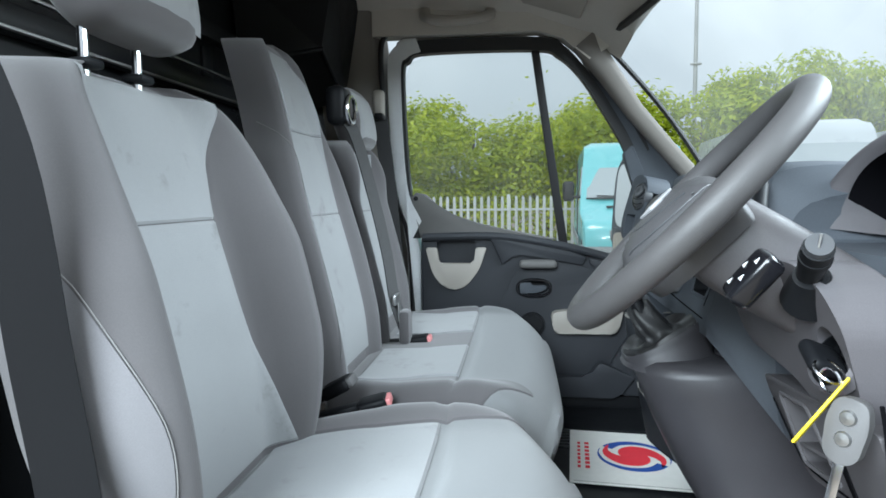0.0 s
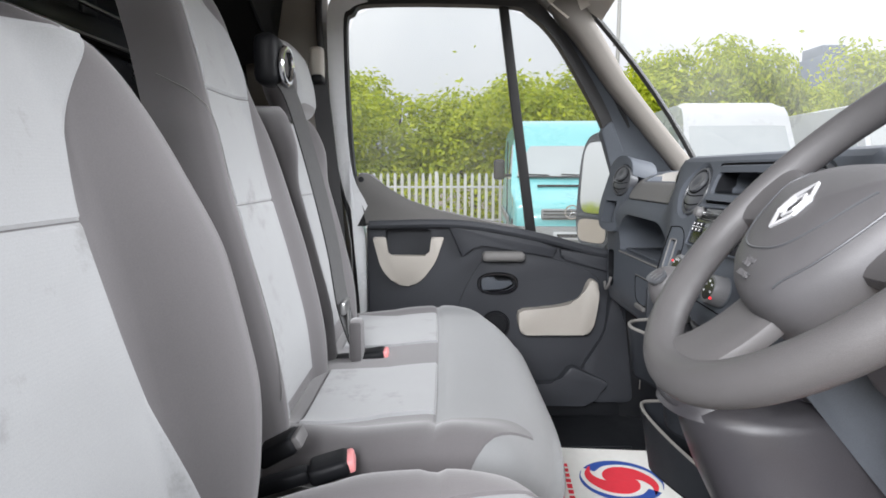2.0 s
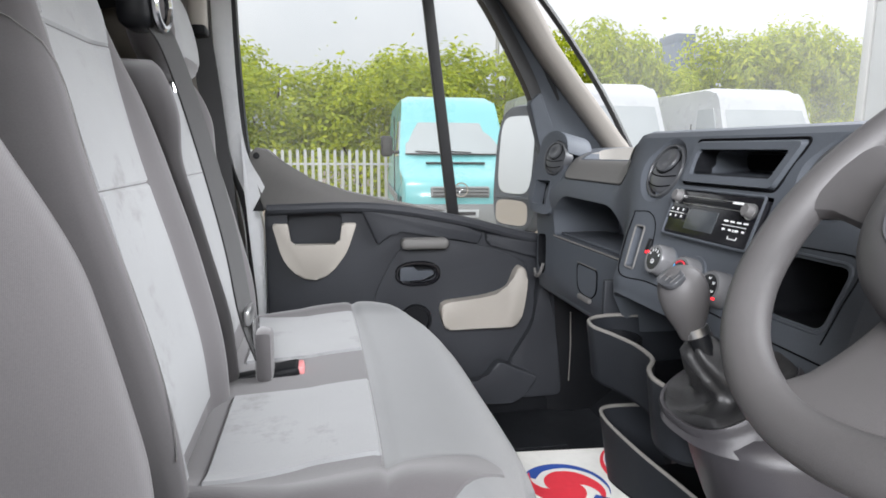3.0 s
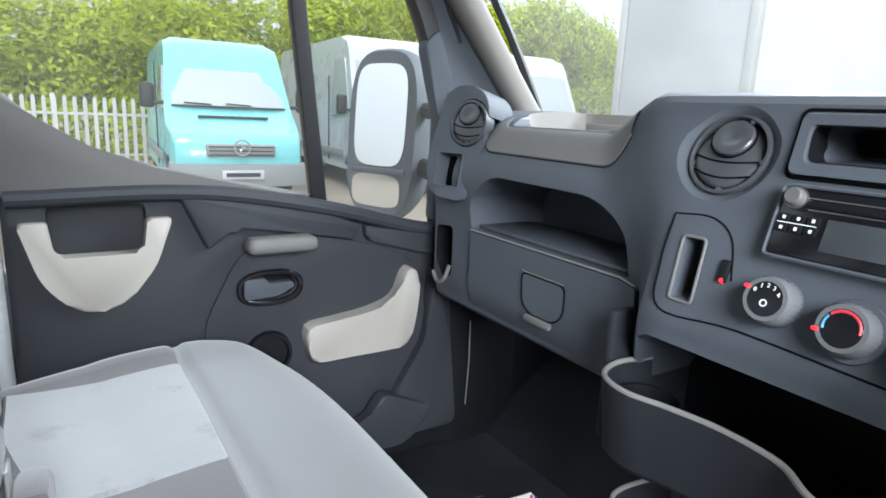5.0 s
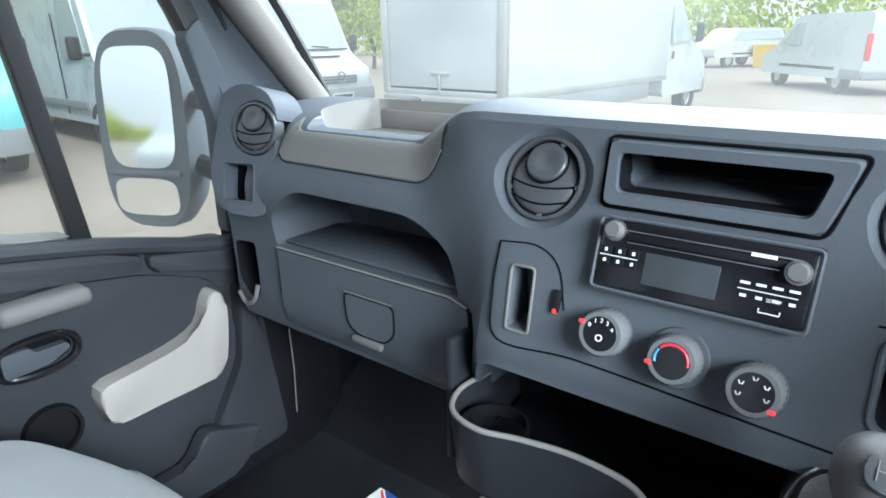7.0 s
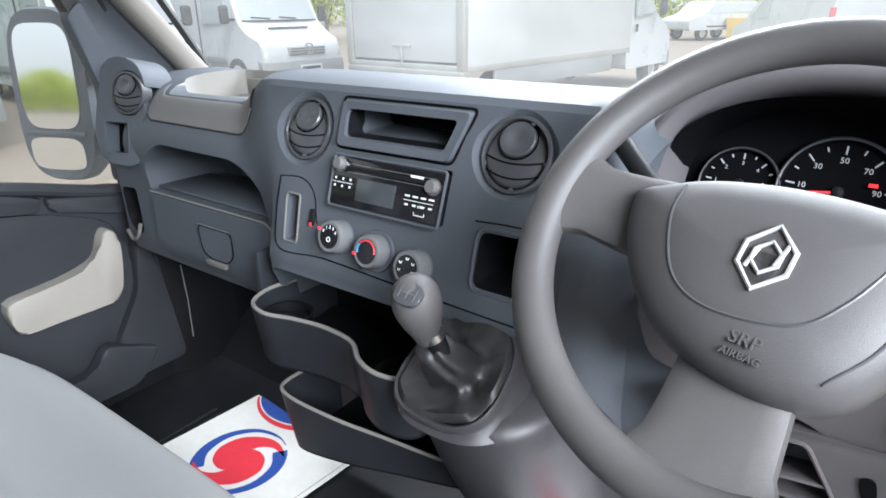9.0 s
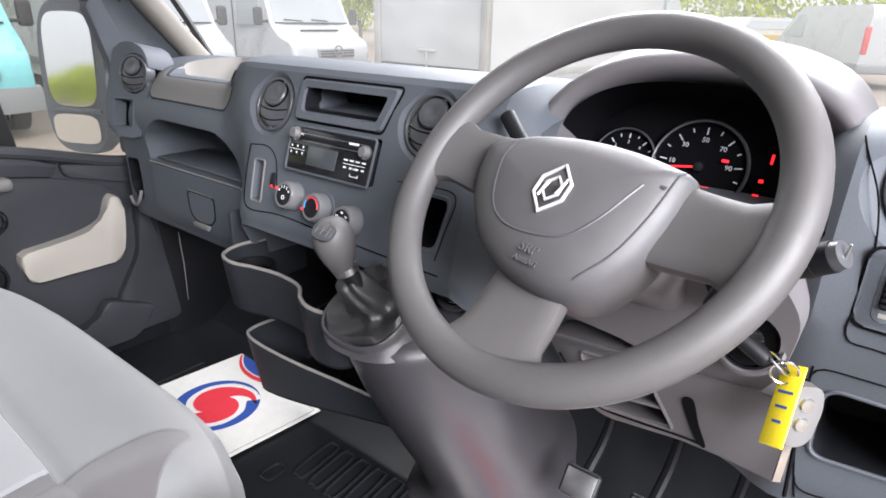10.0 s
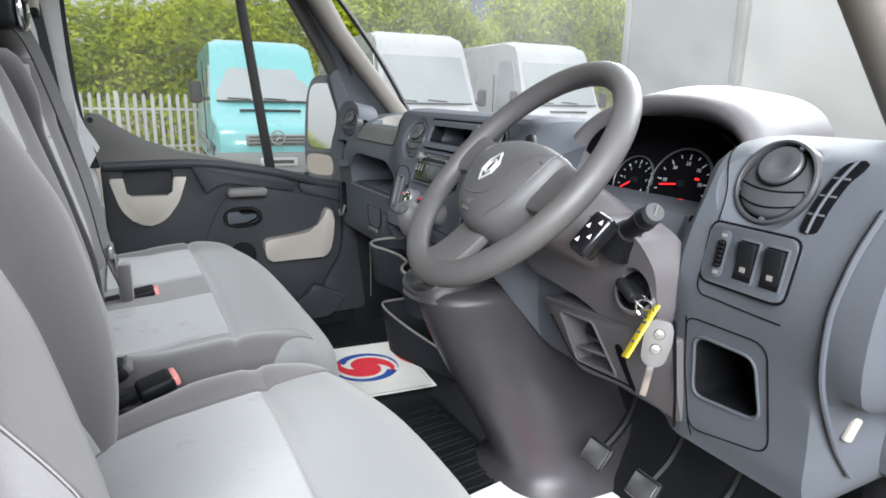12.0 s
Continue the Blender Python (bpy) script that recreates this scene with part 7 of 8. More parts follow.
# pedals
for i, (x, y, z) in enumerate(((0.452, -0.395, 0.155), (0.47, -0.50, 0.14), (0.50, -0.60, 0.12))):
    pd = thing("pedal", (x, y, z), "worn metal-edged foot pedal with rubber pad", "pedal", "foot pedals")
    m = pose(x, y, z, 0, -52, 0)
    part("pad", moved(rbox(0, 0, 0, 0.05, 0.062 if i < 2 else 0.045, 0.012, 0.006, 3), m), M_RUBBER, pd)
    part("tread", moved(rbox(-0.002, 0, 0.007, 0.042, 0.052 if i < 2 else 0.036, 0.003, 0.001), m), M_SATIN, pd, "worn bright tread")
    part("arm", tube(smooth_path([(x + 0.01, y, z), (x + 0.07, y - 0.01, z + 0.08), (x + 0.10, y - 0.02, z + 0.26)], 5), 0.009, 8), M_BLACK, pd)


# ---- paper floor mats ----
def arc(cx, cy, r, a0, a1, n=16):
    return [(cx + r * math.cos(radians(lerp(a0, a1, i / n))), cy + r * math.sin(radians(lerp(a0, a1, i / n)))) for i in range(n + 1)]


def polar(r, rows):
    return [(r * k * math.cos(radians(a)), r * k * math.sin(radians(a))) for a, k in rows]


def logo(m, r, parent):
    """Two red commas meeting in an S, with a blue crescent round the outside of each."""
    for off in (0, 180):
        t = m @ Matrix.Rotation(radians(off), 4, "Z")
        red = smooth_path(polar(r, [(-8, 0.98), (20, 0.92), (50, 0.82), (90, 0.74), (130, 0.68), (165, 0.58), (200, 0.46), (235, 0.34), (270, 0.20), (300, 0.06), (60, 0.12), (48, 0.34), (34, 0.56), (14, 0.78)]), 4, True)
        part("printed_swirl", moved(prism([tuple(q) for q in red], 0.0, 0.0004 + off * 1e-6, "z"), t), M_INK_RED, parent, "red printed swirl")
        blue = arc(0, 0, r * 1.04, 12, 184, 24) + [tuple(q) for q in smooth_path(polar(r, [(184, 0.72), (150, 0.79), (110, 0.86), (70, 0.93), (35, 0.99), (14, 1.03)]), 4)]
        part("printed_swirl", moved(prism(blue, 0.0, 0.0004, "z"), t), M_INK_BLUE, parent, "blue printed swirl")


pm = thing("paper_floor_mat", (0.26, 0.41, 0.02), "white paper floor mat with red and blue swirl logo", "floor mat", "paper floor mats")
PM = pose(0.275, 0.415, 0.0235, 0, 0, -5)
part("sheet", moved(rbox(0, 0, 0, 0.33, 0.35, 0.0015, 0), PM), M_PAPER, pm)
logo(PM @ pose(0.008, 0.010, 0.0015, 0, 0, -37), 0.094, pm)
for dx, s in ((-0.118, 0.012), (-0.140, 0.008)):
    for i in range(7):
        part("print_bar", moved(rbox(dx, 0.075 - 0.026 * i, 0.0015, s, 0.016 if i != 4 else 0.020, 0.0004, 0), PM), M_INK_RED, pm, "red printed bar")
part("print_corner", moved(prism(arc(0.26, 0.08, 0.126, 138, 222, 16), 0.0, 0.0004, "z"), PM @ Matrix.Translation((0, 0, 0.0011))), M_INK_BLUE, pm, "blue printed crescent")
part("print_corner", moved(prism(arc(0.26, 0.07, 0.141, 136, 224, 16) + arc(0.262, 0.078, 0.132, 222, 138, 16), 0.0, 0.0004, "z"), PM @ Matrix.Translation((0, 0, 0.0011))), M_INK_RED, pm, "red printed crescent")
part("print_border", moved(tube([(-0.155, -0.165, 0.001), (0.155, -0.165, 0.001), (0.155, -0.05, 0.001)], 0.0006, 4), PM), M_FOB, pm)
pm2 = thing("paper_floor_mat", (0.38, -0.45, 0.02), "white paper floor mat with red and blue swirl logo", "floor mat", "paper floor mats")
PM2 = pose(0.374, -0.407, 0.0235, 0, 0, 8)
part("sheet", moved(rbox(0, 0, 0, 0.33, 0.36, 0.0015, 0), PM2), M_PAPER, pm2)
logo(PM2 @ pose(0, 0, 0.0015, 0, 0, -50), 0.094, pm2)


# ---- outside: vans, lorry, fence, hedge, pole ----
GZ = -0.65


def wheel_part(parent, m, r=0.34):
    t = part("wheel", lathe([(r * 0.62, -0.10), (r * 0.97, -0.10), (r, -0.06), (r, 0.06), (r * 0.97, 0.10), (r * 0.62, 0.10)], m, 32), M_TYRE, parent, "black tyre")
    part("rim", lathe([(0.0, 0.05), (r * 0.3, 0.06), (r * 0.6, 0.03), (r * 0.64, 0.08), (r * 0.64, -0.08), (0.0, -0.08)], m, 24), M_ALU, t, "grey wheel rim")


def van(name, at, heading, paint, label, high=2.35, length=5.2, width=1.93, nose=(0.95, 1.12)):
    """A panel van, nose along its own +x, lying on the ground."""
    v = thing(name, (at[0], at[1], GZ), label, "van", "parked vans")
    M = Matrix.Translation((at[0], at[1], GZ)) @ Matrix.Rotation(radians(heading), 4, "Z")
    L, H, w = length, high, width / 2
    prof = [(0.0, 0.42), (0.02, 0.75), (-0.05, 0.98), (-0.30, nose[0] + 0.12), (-0.62, nose[1] + 0.14), (-1.28, H - 0.22), (-1.48, H - 0.05), (-1.75, H), (-L + 0.15, H), (-L + 0.02, H - 0.12), (-L, 0.45), (-L + 0.02, 0.35), (-0.05, 0.35)]
    prof = round_poly(prof, 0.10, 3)
    rings = []
    for s, k in ((-1.0, 0.0), (-0.97, 1.0), (-0.85, 1.0), (-0.4, 1.0), (0.4, 1.0), (0.85, 1.0), (0.97, 1.0), (1.0, 0.0)):
        ring = []
        for x, z in prof:
            lean = 0.10 * max(0, (z - 1.1) / (H - 1.1)) + 0.05 * max(0, (0.0 + x + 0.4) / 0.4)
            inset = 0.0 if k else 0.03
            zz = z - (0.05 * (abs(s) > 0.95) if z > H - 0.1 else 0)
            xx = x - 0.10 * abs(s) ** 3 * (x > -1.2)
            ring.append(M @ Vector((xx - inset * (x > -0.5), s * (w - lean), zz)))
        rings.append(ring)
    body = part("body", loft(rings), paint, v, "", 40)
    # windscreen, on the slope
    def slope(t, s, out):
        x, z = lerp(-0.66, -1.09, t), lerp(nose[1] + 0.19, H - 0.48, t)
        n = Vector((0.70, 0, 0.55)).normalized()
        lean = 0.10 * max(0, (z - 1.1) / (H - 1.1))
        return M @ (Vector((x - 0.10 * abs(s) ** 3, s * (w - 0.09 - lean), z)) + n * out)
    ws_ = loft([[slope(t, s, 0.04) for s in np.linspace(-1, 1, 13)] for t in np.linspace(0, 1, 5)], closed=False)
    part("windscreen", ws_, M_VGLASS, v, "windscreen paled for reflected sky")
    part("screen_seal", tube([slope(0, s, 0.042) for s in np.linspace(-1, 1, 13)], 0.012, 6), M_SEAL, v)
    for sy in (-0.35, 0.35):
        part("wiper", tube([slope(0.03, sy, 0.06), slope(0.06, sy - 0.45, 0.06)], 0.010, 6), M_SEAL, v)
    # grille, bumper, lamps
    def front(x, y, z, sx, sy, sz, r=0.03):
        return moved(rbox(x - 0.10 * abs(y / w) ** 3, y, z, sx, sy, sz, r, 3), M)
    gr_ = part("grille", front(-0.02, 0, 0.80, 0.12, 0.86, 0.16), M_BUMPER, v, "dark grille")
    for i in range(3):
        part("slat", front(0.045, 0, 0.75 + 0.05 * i, 0.02, 0.80, 0.015, 0.005), M_SEAL, gr_)
    part("bonnet_vent", moved(rbox(-0.50, 0, nose[1] + 0.085, 0.06, 0.9, 0.03, 0.01), M @ pose(0, 0, 0, 0, 0, 0)), M_SEAL, v, "black vent slot")
    bd_ = part("badge", lathe([(0.085, -0.01), (0.105, -0.01), (0.105, 0.01), (0.085, 0.01)], M @ pose(0.07, 0, 0.84, 0, 90, 0), 28), M_CHROME, v, "round chrome badge")
    for a in (0, 120, 240):
        part("badge_bar", moved(rbox(0.0, 0.045, 0, 0.012, 0.09, 0.012, 0.004), M @ pose(0.07, 0, 0.84) @ Matrix.Rotation(radians(a), 4, "X")), M_CHROME, bd_)
    part("bumper", moved(loft([[(x - 0.16 * abs(s) ** 3, s * w, z) for x, z in ((-0.05, 0.32), (0.07, 0.34), (0.09, 0.48), (0.06, 0.62), (-0.05, 0.64))] for s in np.linspace(-1.0, 1.0, 13)]), M), M_BUMPER, v, "grey plastic bumper")
    part("plate", front(0.10, 0, 0.50, 0.02, 0.52, 0.115, 0.005), M_WHITE, v, "pale number plate, unreadable")
    part("plate_mark", front(0.112, 0, 0.50, 0.006, 0.42, 0.05, 0.0), M_SEAL, v, "dark bar")
    for sy in (-1, 1):
        part("headlamp", moved(rbox(-0.07, sy * (w - 0.24), 0.86, 0.14, 0.36, 0.20, 0.06, 4), M @ pose(0, 0, 0, 0, -8, 0)), M_LAMP, v, "clouded headlamp")
        mi = part("mirror", moved(rbox(-0.86, sy * (w + 0.17), 1.45, 0.10, 0.18, 0.32, 0.05, 3), M), M_SEAL, v, "black door mirror")
        part("mirror_arm", moved(rbox(-0.84, sy * (w + 0.04), 1.36, 0.05, 0.16, 0.05, 0.02), M), M_SEAL, mi)
        win = [(-0.95, 1.30), (-1.02, 1.36), (-1.40, H - 0.42), (-1.95, H - 0.42), (-1.95, 1.28)]
        part("side_window", moved(loft([[(x, sy * (w - 0.10 * max(0, (z - 1.1) / (H - 1.1)) - 0.02), z) for x, z in win], [(x, sy * (w - 0.10 * max(0, (z - 1.1) / (H - 1.1)) + 0.012), z) for x, z in win]]), M), M_VGLASS, v, "side window paled for reflected sky")
        part("rub_strip", moved(rbox(-L / 2 - 0.4, sy * (w + 0.005), 0.62, L - 1.6, 0.03, 0.13, 0.012), M), M_BUMPER, v)
        part("door_gap", moved(rbox(-2.08, sy * (w - 0.005), 1.2, 0.012, 0.02, 1.5, 0), M), M_SEAL, v)
        for wx in (-0.95, -L + 1.15):
            wheel_part(v, M @ Matrix.Translation((wx, sy * (w - 0.14), 0.34)) @ Matrix.Rotation(radians(90), 4, "X"))
    return v


van("teal_van", (1.74, 7.85), -94, M_TEAL, "turquoise panel van with faded headlamps, parked facing", 2.28, 5.2, 1.70)
van("white_van", (4.85, 8.5), -94, M_WHITE, "white high-roof panel van, parked", 2.65, 6.0)
van("white_van", (8.1, 8.7), -94, M_WHITE, "white high-roof panel van, parked", 2.65, 6.0)


def lorry(at, heading):
    v = thing("box_lorry", (at[0], at[1], GZ), "white box lorry seen from its rear corner", "lorry")
    M = Matrix.Translation((at[0], at[1], GZ)) @ Matrix.Rotation(radians(heading), 4, "Z")
    # own +x forward; rear at x = 0, near side at y = 0, box across to +y
    W_, L_, z0, z1 = 2.25, 5.0, 0.80, 3.35
    part("box_side", moved(rbox(L_ / 2, 0.02, (z0 + z1) / 2, L_ - 0.1, 0.04, z1 - z0, 0.006), M), M_BOX, v, "smooth white box side")
    part("box_side", moved(rbox(L_ / 2, W_ - 0.02, (z0 + z1) / 2, L_ - 0.1, 0.04, z1 - z0, 0.006), M), M_BOX, v)
    part("box_roof", moved(rbox(L_ / 2, W_ / 2, z1 + 0.02, L_, W_, 0.05, 0.01), M), M_BOX, v)
    part("box_floor", moved(rbox(L_ / 2, W_ / 2, z0 - 0.03, L_, W_, 0.10, 0.01), M), M_ALU, v)
    part("box_front", moved(rbox(L_ - 0.03, W_ / 2, (z0 + z1) / 2, 0.05, W_, z1 - z0, 0.01), M), M_BOX, v)
    rear = part("rear_door", moved(rbox(0.04, W_ / 2, (z0 + z1) / 2, 0.05, W_ - 0.24, z1 - z0 - 0.1, 0.006), M), M_BOXREAR, v, "grey rear door")
    part("door_handle", moved(rbox(0.0, W_ / 2, z0 + 0.25, 0.04, 0.35, 0.04, 0.01), M), M_ALU, rear)
    part("door_handle", moved(rbox(0.0, W_ / 2, z0 + 0.12, 0.04, 0.04, 0.28, 0.01), M), M_ALU, rear)
    for y in (0.05, W_ - 0.05):
        part("corner_post", moved(rbox(0.03, y, (z0 + z1) / 2, 0.10, 0.13, z1 - z0 + 0.08, 0.02), M), M_ALU, v, "aluminium corner post")
    part("skirt", moved(rbox(L_ / 2, 0.03, 0.60, L_ - 1.4, 0.04, 0.30, 0.02), M), M_BUMPER, v)
    part("rear_bumper", moved(rbox(0.08, W_ / 2, 0.52, 0.12, W_, 0.14, 0.03), M), M_BUMPER, v)
    part("step", moved(rbox(0.05, W_ / 2, 0.70, 0.16, W_, 0.08, 0.01), M), M_ALU, v)
    # cab
    c0 = L_ + 0.02
    prof = round_poly([(c0, 0.40), (c0, 2.10), (c0 + 0.25, 2.28), (c0 + 0.75, 2.22), (c0 + 1.35, 1.42), (c0 + 1.95, 1.12), (c0 + 2.12, 0.95), (c0 + 2.15, 0.42)], 0.12, 3)
    rings = []
    for s, k in ((0.0, 0.08), (0.04, 0.0), (0.4, 0.0), (0.96, 0.0), (1.0, 0.08)):
        rings.append([M @ Vector((x - k * (x > c0 + 0.1), 0.08 + s * (W_ - 0.18) + (0.10 if s < 0.2 else -0.10 if s > 0.9 else 0) * max(0, (z - 1.2) / 1.0), z)) for x, z in prof])
    part("cab", loft(rings), M_WHITE, v, "white lorry cab", 40)
    win = [(c0 + 0.30, 1.35), (c0 + 0.30, 2.02), (c0 + 0.72, 2.05), (c0 + 1.15, 1.42)]
    part("side_window", moved(loft([[(x, 0.085 + 0.08 * max(0, (z - 1.2)), z) for x, z in win], [(x, 0.05 + 0.08 * max(0, (z - 1.2)), z) for x, z in win]]), M), M_VGLASS, v, "cab window paled for reflected sky")
    part("windscreen", moved(loft([[(c0 + 0.82, y, 2.16), (c0 + 1.36, y, 1.45), (c0 + 1.38, y, 1.47), (c0 + 0.84, y, 2.18)] for y in (0.25, W_ - 0.25)]), M), M_VGLASS, v)
    part("mirror", moved(rbox(c0 + 1.05, -0.12, 1.55, 0.16, 0.12, 0.36, 0.05, 3), M), M_SEAL, v, "black cab mirror")
    part("roof_pod", moved(rbox(c0 + 0.3, W_ / 2, 2.75, 0.7, W_ - 0.3, 0.75, 0.2, 4), M), M_BOX, v, "white wind deflector")
    part("door_handle", moved(rbox(c0 + 0.32, 0.06, 1.15, 0.05, 0.04, 0.14, 0.01), M), M_SEAL, v)
    part("front_bumper", moved(rbox(c0 + 2.05, W_ / 2, 0.52, 0.25, W_ - 0.15, 0.36, 0.08, 3), M), M_BUMPER, v)
    part("headlamp", moved(rbox(c0 + 1.95, 0.25, 0.92, 0.30, 0.28, 0.2, 0.06, 3), M), M_LAMP, v)
    for wx, wy in ((c0 + 1.35, 0.20), (c0 + 1.35, W_ - 0.2), (1.0, 0.25), (1.0, W_ - 0.25)):
        wheel_part(v, M @ Matrix.Translation((wx, wy, 0.34)) @ Matrix.Rotation(radians(90), 4, "X"))


lorry((6.6, 4.1), -5)


def small_van(name, at, heading, label, L=4.9, H=1.98, w=0.97, estate=False):
    v = thing(name, (at[0], at[1], GZ), label, "van" if not estate else "car")
    M = Matrix.Translation((at[0], at[1], GZ)) @ Matrix.Rotation(radians(heading), 4, "Z")
    if estate:
        prof = [(0.0, 0.45), (0.0, 0.95), (-0.9, 1.15), (-1.5, H - 0.05), (-1.8, H), (-L + 0.4, H), (-L + 0.05, 1.2), (-L, 0.5)]
    else:
        prof = [(0.0, 0.35), (0.0, 0.85), (-0.75, 1.12), (-1.45, H - 0.08), (-1.75, H), (-L + 0.15, H), (-L, H - 0.2), (-L, 0.38)]
    prof = round_poly(prof, 0.15, 3)
    rings = [[M @ Vector((x, s * (w - 0.16 * max(0, (z - 1.0) / (H - 1.0))), z)) for x, z in prof] for s in (-1, -0.9, 0.9, 1)]
    part("body", loft(rings), M_WHITE, v, "", 40)
    for sy in (-1, 1):
        win = [(-1.0, 1.18), (-1.55, H - 0.22), (-2.0, H - 0.22), (-2.0, 1.18)] if not estate else [(-1.1, 1.2), (-1.6, H - 0.15), (-L + 0.6, H - 0.15), (-L + 0.3, 1.25)]
        part("side_window", moved(loft([[(x, sy * (w - 0.16 * max(0, (z - 1.0) / (H - 1.0)) - 0.03), z) for x, z in win], [(x, sy * (w - 0.16 * max(0, (z - 1.0) / (H - 1.0)) + 0.01), z) for x, z in win]]), M), M_VGLASS, v)
        part("rub_strip", moved(rbox(-L / 2, sy * (w + 0.0), 0.62, L - 2.2, 0.03, 0.07, 0.01), M), M_SEAL, v)
        part("lower_trim", moved(rbox(-L + 0.45, sy * (w - 0.01), 0.50, 0.8, 0.04, 0.25, 0.02), M), M_BUMPER, v)
        part("tail_lamp", moved(rbox(-L + 0.02, sy * (w - 0.10), 1.15, 0.08, 0.14, 0.65, 0.03), M), M_AMBER, v, "red tail lamp")
        for wx in (-0.95, -L + 1.0):
            wheel_part(v, M @ Matrix.Translation((wx, sy * (w - 0.14), 0.33)) @ Matrix.Rotation(radians(90), 4, "X"), 0.33)
    part("rear_bumper", moved(rbox(-L, 0, 0.50, 0.14, 2 * w, 0.24, 0.05, 3), M), M_BUMPER, v)
    part("plate", moved(rbox(-L - 0.02, 0, 0.95, 0.03, 0.5, 0.11, 0), M), M_YELLOW, v, "yellow plate, unreadable")


small_van("white_panel_van", (22.6, 3.3), 37, "white mid-size panel van seen from its side and tail")
small_van("white_panel_van", (-11.0, 3.6), 8, "white mid-size panel van parked behind")
small_van("white_estate_car", (31.0, 8.5), 150, "white off-road car, far off", 4.6, 1.75, 0.93, True)

# yellow machines and a low shed far off
for i, (x, y, w, h) in enumerate(((33.0, 6.0, 1.6, 1.0), (35.5, 5.2, 1.3, 1.4), (38.0, 5.5, 1.8, 0.9))):
    solid("yellow_skip", loft([[(x + sx * w * k, y + sy * w * 0.6 * k, GZ + zz) for sx, sy in ((-1, -1), (1, -1), (1, 1), (-1, 1))] for zz, k in ((0.0, 0.4), (h, 0.5), (h, 0.47), (h - 0.08, 0.46))]), M_SKIP, "yellow yard skip, far off", "skip", "yellow skips")

# palisade fence
FY = 13.9
fence = thing("palisade_fence", (-4.0, FY, GZ), "galvanised steel palisade fence with pointed pales", "fence")
pale_bm = prism([(-0.034, 0.05), (0.034, 0.05), (0.034, 1.32), (0.018, 1.40), (0.0, 1.36), (-0.018, 1.40), (-0.034, 1.32)], -0.006, 0.006, "y")
first = None
for i in range(150):
    x = -14.0 + 0.17 * i
    if first is None:
        first = part("pale", moved(pale_bm, Matrix.Translation((x, FY, GZ))), M_FENCE, fence)
        continue
    o = new("pale", first.data)
    o.parent = fence
    o.location = (0.17 * i, 0, 0.004 * math.sin(i * 1.7))
for z in (0.25, 1.05):
    part("rail", rbox(-1.3, FY + 0.04, GZ + z, 25.6, 0.04, 0.05, 0.006), M_FENCE, fence)
for i in range(10):
    part("post", rbox(-14 + 2.75 * i, FY + 0.09, GZ + 0.7, 0.08, 0.06, 1.45, 0.006), M_FENCE, fence)


# hedge: trees with trunks, limbs and many leaves
def crown_mesh(seed, n, rx, ry, rz, z0):
    rnd = random.Random(seed)
    lobes = [(rnd.uniform(-0.75, 0.75) * rx, rnd.uniform(-0.6, 0.6) * ry, z0 + rnd.uniform(-0.55, 0.8) * rz, rnd.uniform(0.25, 0.5)) for _ in range(16)]
    verts, faces = [], []
    for i in range(n):
        lx, ly, lz, lr = lobes[rnd.randrange(len(lobes))]
        d = Vector((rnd.gauss(0, 1), rnd.gauss(0, 1), rnd.gauss(0, 1))).normalized()
        rr = lr * rnd.uniform(0.55, 1.12) * (1.25 if rnd.random() < 0.12 else 1.0)
        c = Vector((lx + d.x * rr * rx, ly + d.y * rr * ry, lz + d.z * rr * rz))
        s = rnd.uniform(0.05, 0.12)
        nrm = (d + Vector((rnd.uniform(-1, 1), rnd.uniform(-1, 1), rnd.uniform(-0.2, 1))) * 0.8).normalized()
        u = nrm.orthogonal().normalized()
        u.rotate(Matrix.Rotation(rnd.uniform(0, 6.28), 3, nrm))
        w = nrm.cross(u)
        k = len(verts)
        verts += [c - u * s, c + w * s * 0.45 + nrm * s * 0.15, c + u * s * 1.1, c - w * s * 0.45 + nrm * s * 0.15]
        faces.append((k, k + 1, k + 2, k + 3))
    me = bpy.data.meshes.new("crown")
    me.from_pydata([tuple(v) for v in verts], [], faces)
    me.materials.append(M_LEAF)
    return me


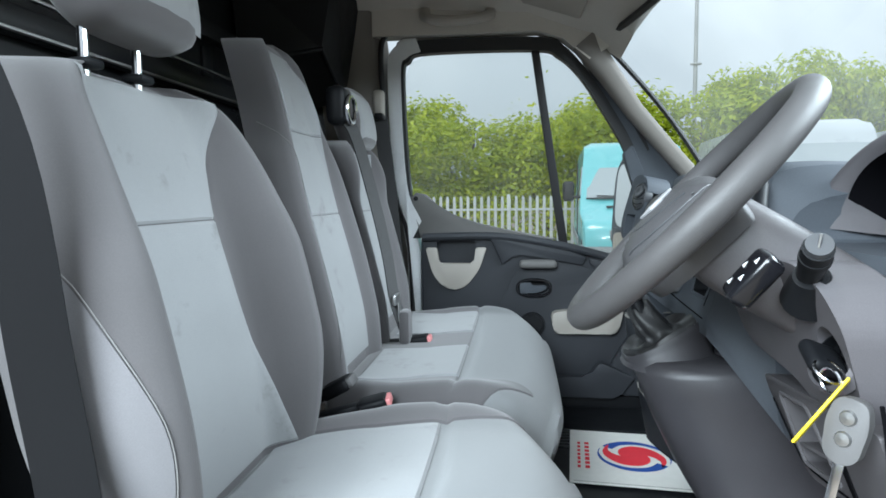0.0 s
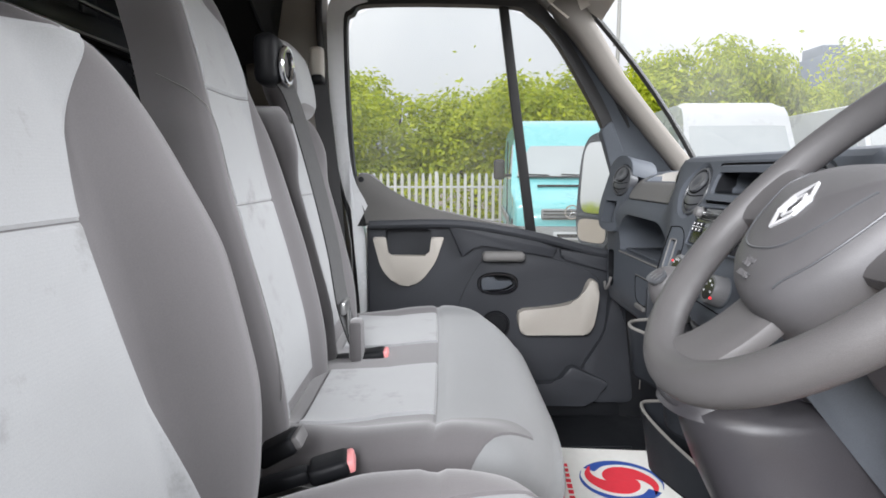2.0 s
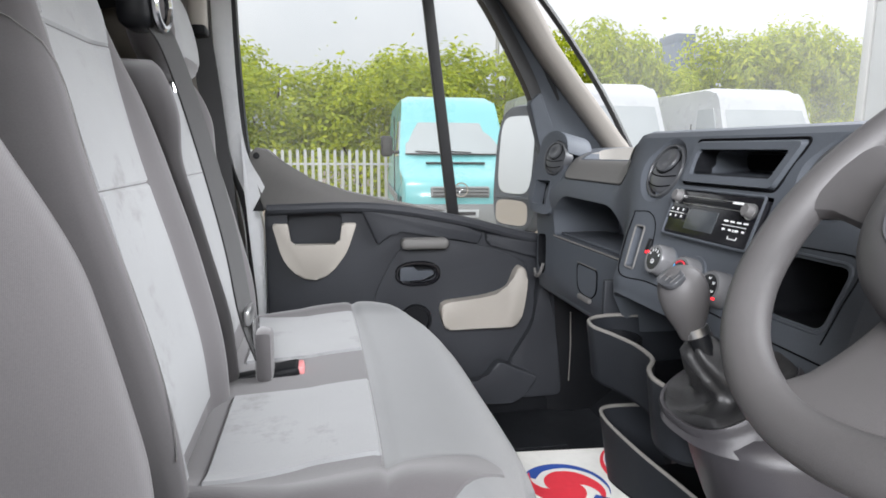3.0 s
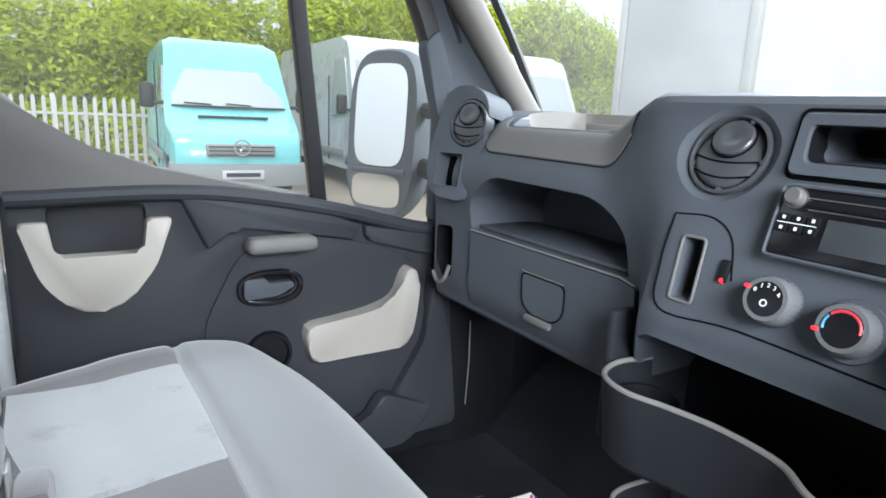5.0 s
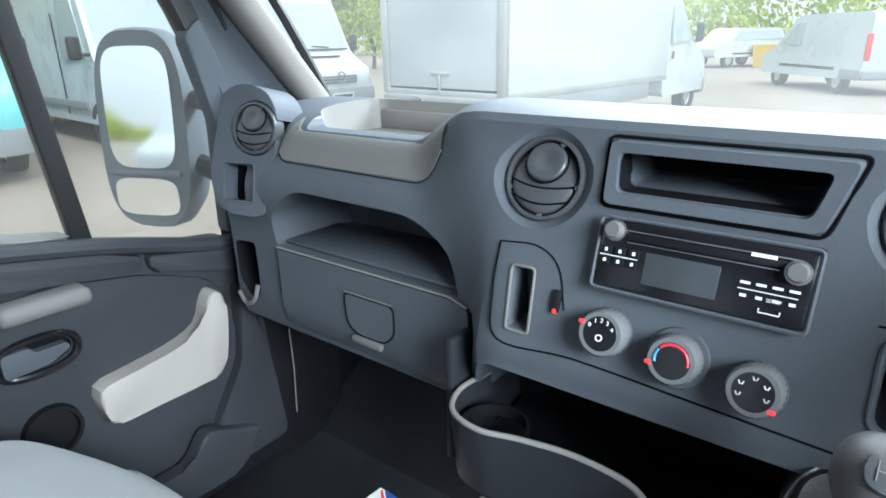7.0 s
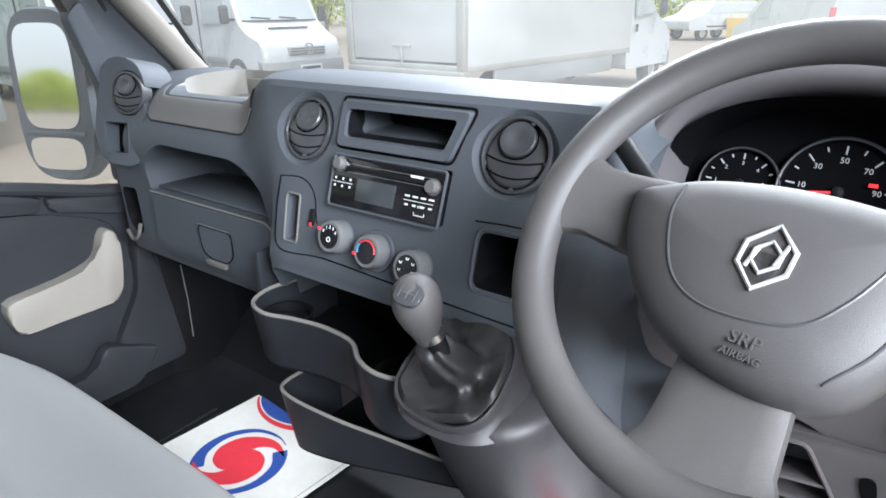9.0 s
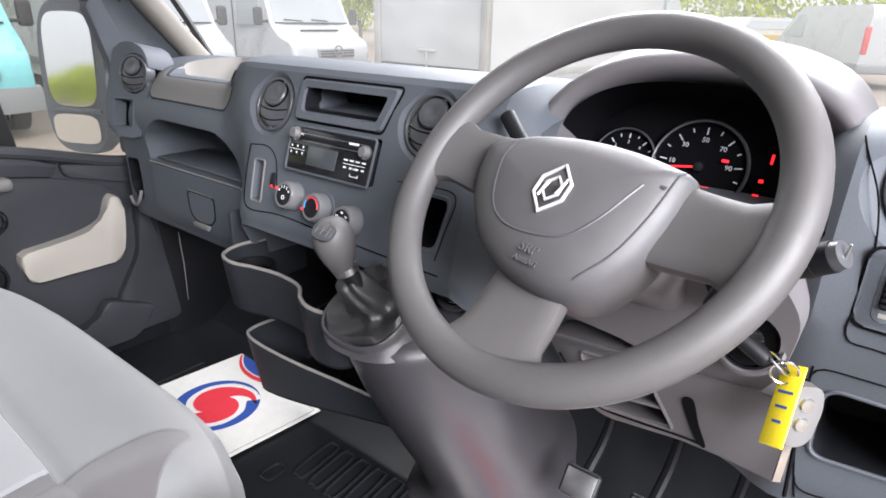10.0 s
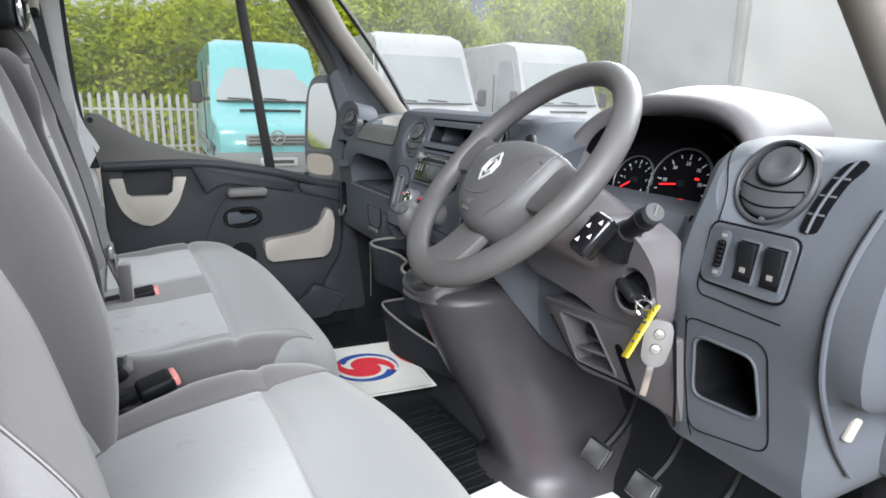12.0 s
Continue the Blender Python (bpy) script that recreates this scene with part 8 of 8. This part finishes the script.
CROWNS = [crown_mesh(s, 9000, 1.9, 1.5, 1.75, 2.3) for s in (3, 11, 27)]
TRUNK = None
rt = random.Random(5)
hedge_x = [-16 + 2.1 * i for i in range(13)] + [12.0, 14.2, 16.6, 19.0, 21.5, 24.5]
for i, x in enumerate(hedge_x):
    y = 16.6 + rt.uniform(-0.6, 0.9) + max(0, x - 6) * 0.35
    hs = rt.uniform(0.80, 1.12) * (1 + 0.02 * max(0, x))
    tr = thing("tree", (x, y, GZ), "bushy yellow-green hedge tree behind the fence", "tree", "hedge trees")
    if TRUNK is None:
        b = join(tube(smooth_path([(0, 0, 0), (0.06, 0.03, 0.9), (-0.04, 0.08, 2.2), (0.02, 0.0, 3.4)], 4), lambda t: 0.11 * (1 - 0.8 * t), 8),
                 tube(smooth_path([(0.03, 0.02, 0.7), (0.5, 0.1, 1.5), (0.9, 0.2, 2.6)], 4), lambda t: 0.06 * (1 - 0.75 * t), 7),
                 tube(smooth_path([(0.03, 0.02, 0.9), (-0.5, -0.2, 1.7), (-0.9, -0.1, 2.8)], 4), lambda t: 0.06 * (1 - 0.75 * t), 7))
        TRUNK = bpy.data.meshes.new("trunk")
        finish(b, TRUNK)
        TRUNK.materials.append(M_BARK)
    t_ = new("trunk", TRUNK)
    t_.parent = tr
    c_ = new("crown", CROWNS[i % 3])
    c_.parent = tr
    c_.scale = (rt.uniform(0.95, 1.25), rt.uniform(0.9, 1.1), hs)
    c_.rotation_euler = (0, 0, rt.uniform(-0.5, 0.5) + math.pi * (i % 2))
# low growth under the trees, and a wooded bank far ahead
low_rnd = random.Random(9)
lv, lf = [], []
def leaf_at(c, s, out_v, out_f, rnd):
    nrm = Vector((rnd.uniform(-1, 1), rnd.uniform(-1.5, 0.3), rnd.uniform(-0.2, 1))).normalized()
    u = nrm.orthogonal().normalized()
    u.rotate(Matrix.Rotation(rnd.uniform(0, 6.28), 3, nrm))
    w = nrm.cross(u)
    k = len(out_v)
    out_v += [tuple(c - u * s), tuple(c + w * s * 0.5), tuple(c + u * s), tuple(c - w * s * 0.5)]
    out_f.append((k, k + 1, k + 2, k + 3))
for i in range(26000):
    x = low_rnd.uniform(-18, 14)
    h = 2.0 + 0.5 * math.sin(x * 1.3) + 0.4 * math.sin(x * 3.1 + 1)
    leaf_at(Vector((x, 15.3 + low_rnd.uniform(0, 1.6) + max(0, x - 6) * 0.35, GZ + abs(low_rnd.gauss(0, 0.55)) * h)), low_rnd.uniform(0.05, 0.11), lv, lf, low_rnd)
me = bpy.data.meshes.new("undergrowth")
me.from_pydata(lv, [], lf)
me.materials.append(M_LEAF)
tagged(new("undergrowth", me), "dense green undergrowth below the hedge", "undergrowth", kind="stuff")
lv2, lf2 = [], []
for i in range(70000):
    a = low_rnd.uniform(radians(-180), radians(180))
    r = 62 + low_rnd.uniform(-3, 6)
    top = (7.5 if math.cos(a) > 0.1 else 2.4) * (1 + 0.2 * math.sin(a * 17)) + 1.1 * math.sin(a * 41 + 1)
    leaf_at(Vector((r * math.cos(a), r * math.sin(a), GZ + low_rnd.random() ** 0.8 * top)), low_rnd.uniform(0.25, 0.5), lv2, lf2, low_rnd)
me = bpy.data.meshes.new("far_wood")
me.from_pydata(lv2, [], lf2)
me.materials.append(M_LEAF)
tagged(new("far_wood", me), "green wood along the far edge of the yard", "wood", kind="stuff")

# lamp pole and far tower
pole = thing("lamp_pole", (5.9, 20.5, GZ), "tall grey galvanised lamp pole", "lamp pole")
part("mast", tube([(5.9, 20.5, GZ), (5.9, 20.5, 4.2), (5.9, 20.5, 9.0)], lambda t: 0.085 - 0.03 * t, 12), M_ALU, pole)
part("bracket", rbox(5.9, 20.45, 5.05, 0.36, 0.10, 0.08, 0.02), M_ALU, pole)
tw = thing("far_tower", (104, 165, GZ), "grey-blue tower block, far off", "tower block")
part("wall", rbox(104, 165, 15, 13, 11, 31, 0.2), M_TOWER, tw)
part("roof_step", rbox(101, 165, 31.5, 6, 9, 3.5, 0.2), M_TOWER, tw)
for i in range(8):
    part("window", rbox(104, 159.4, 4 + 3.3 * i, 11, 0.3, 1.4, 0.02), M_VGLASS, tw, "band of windows")
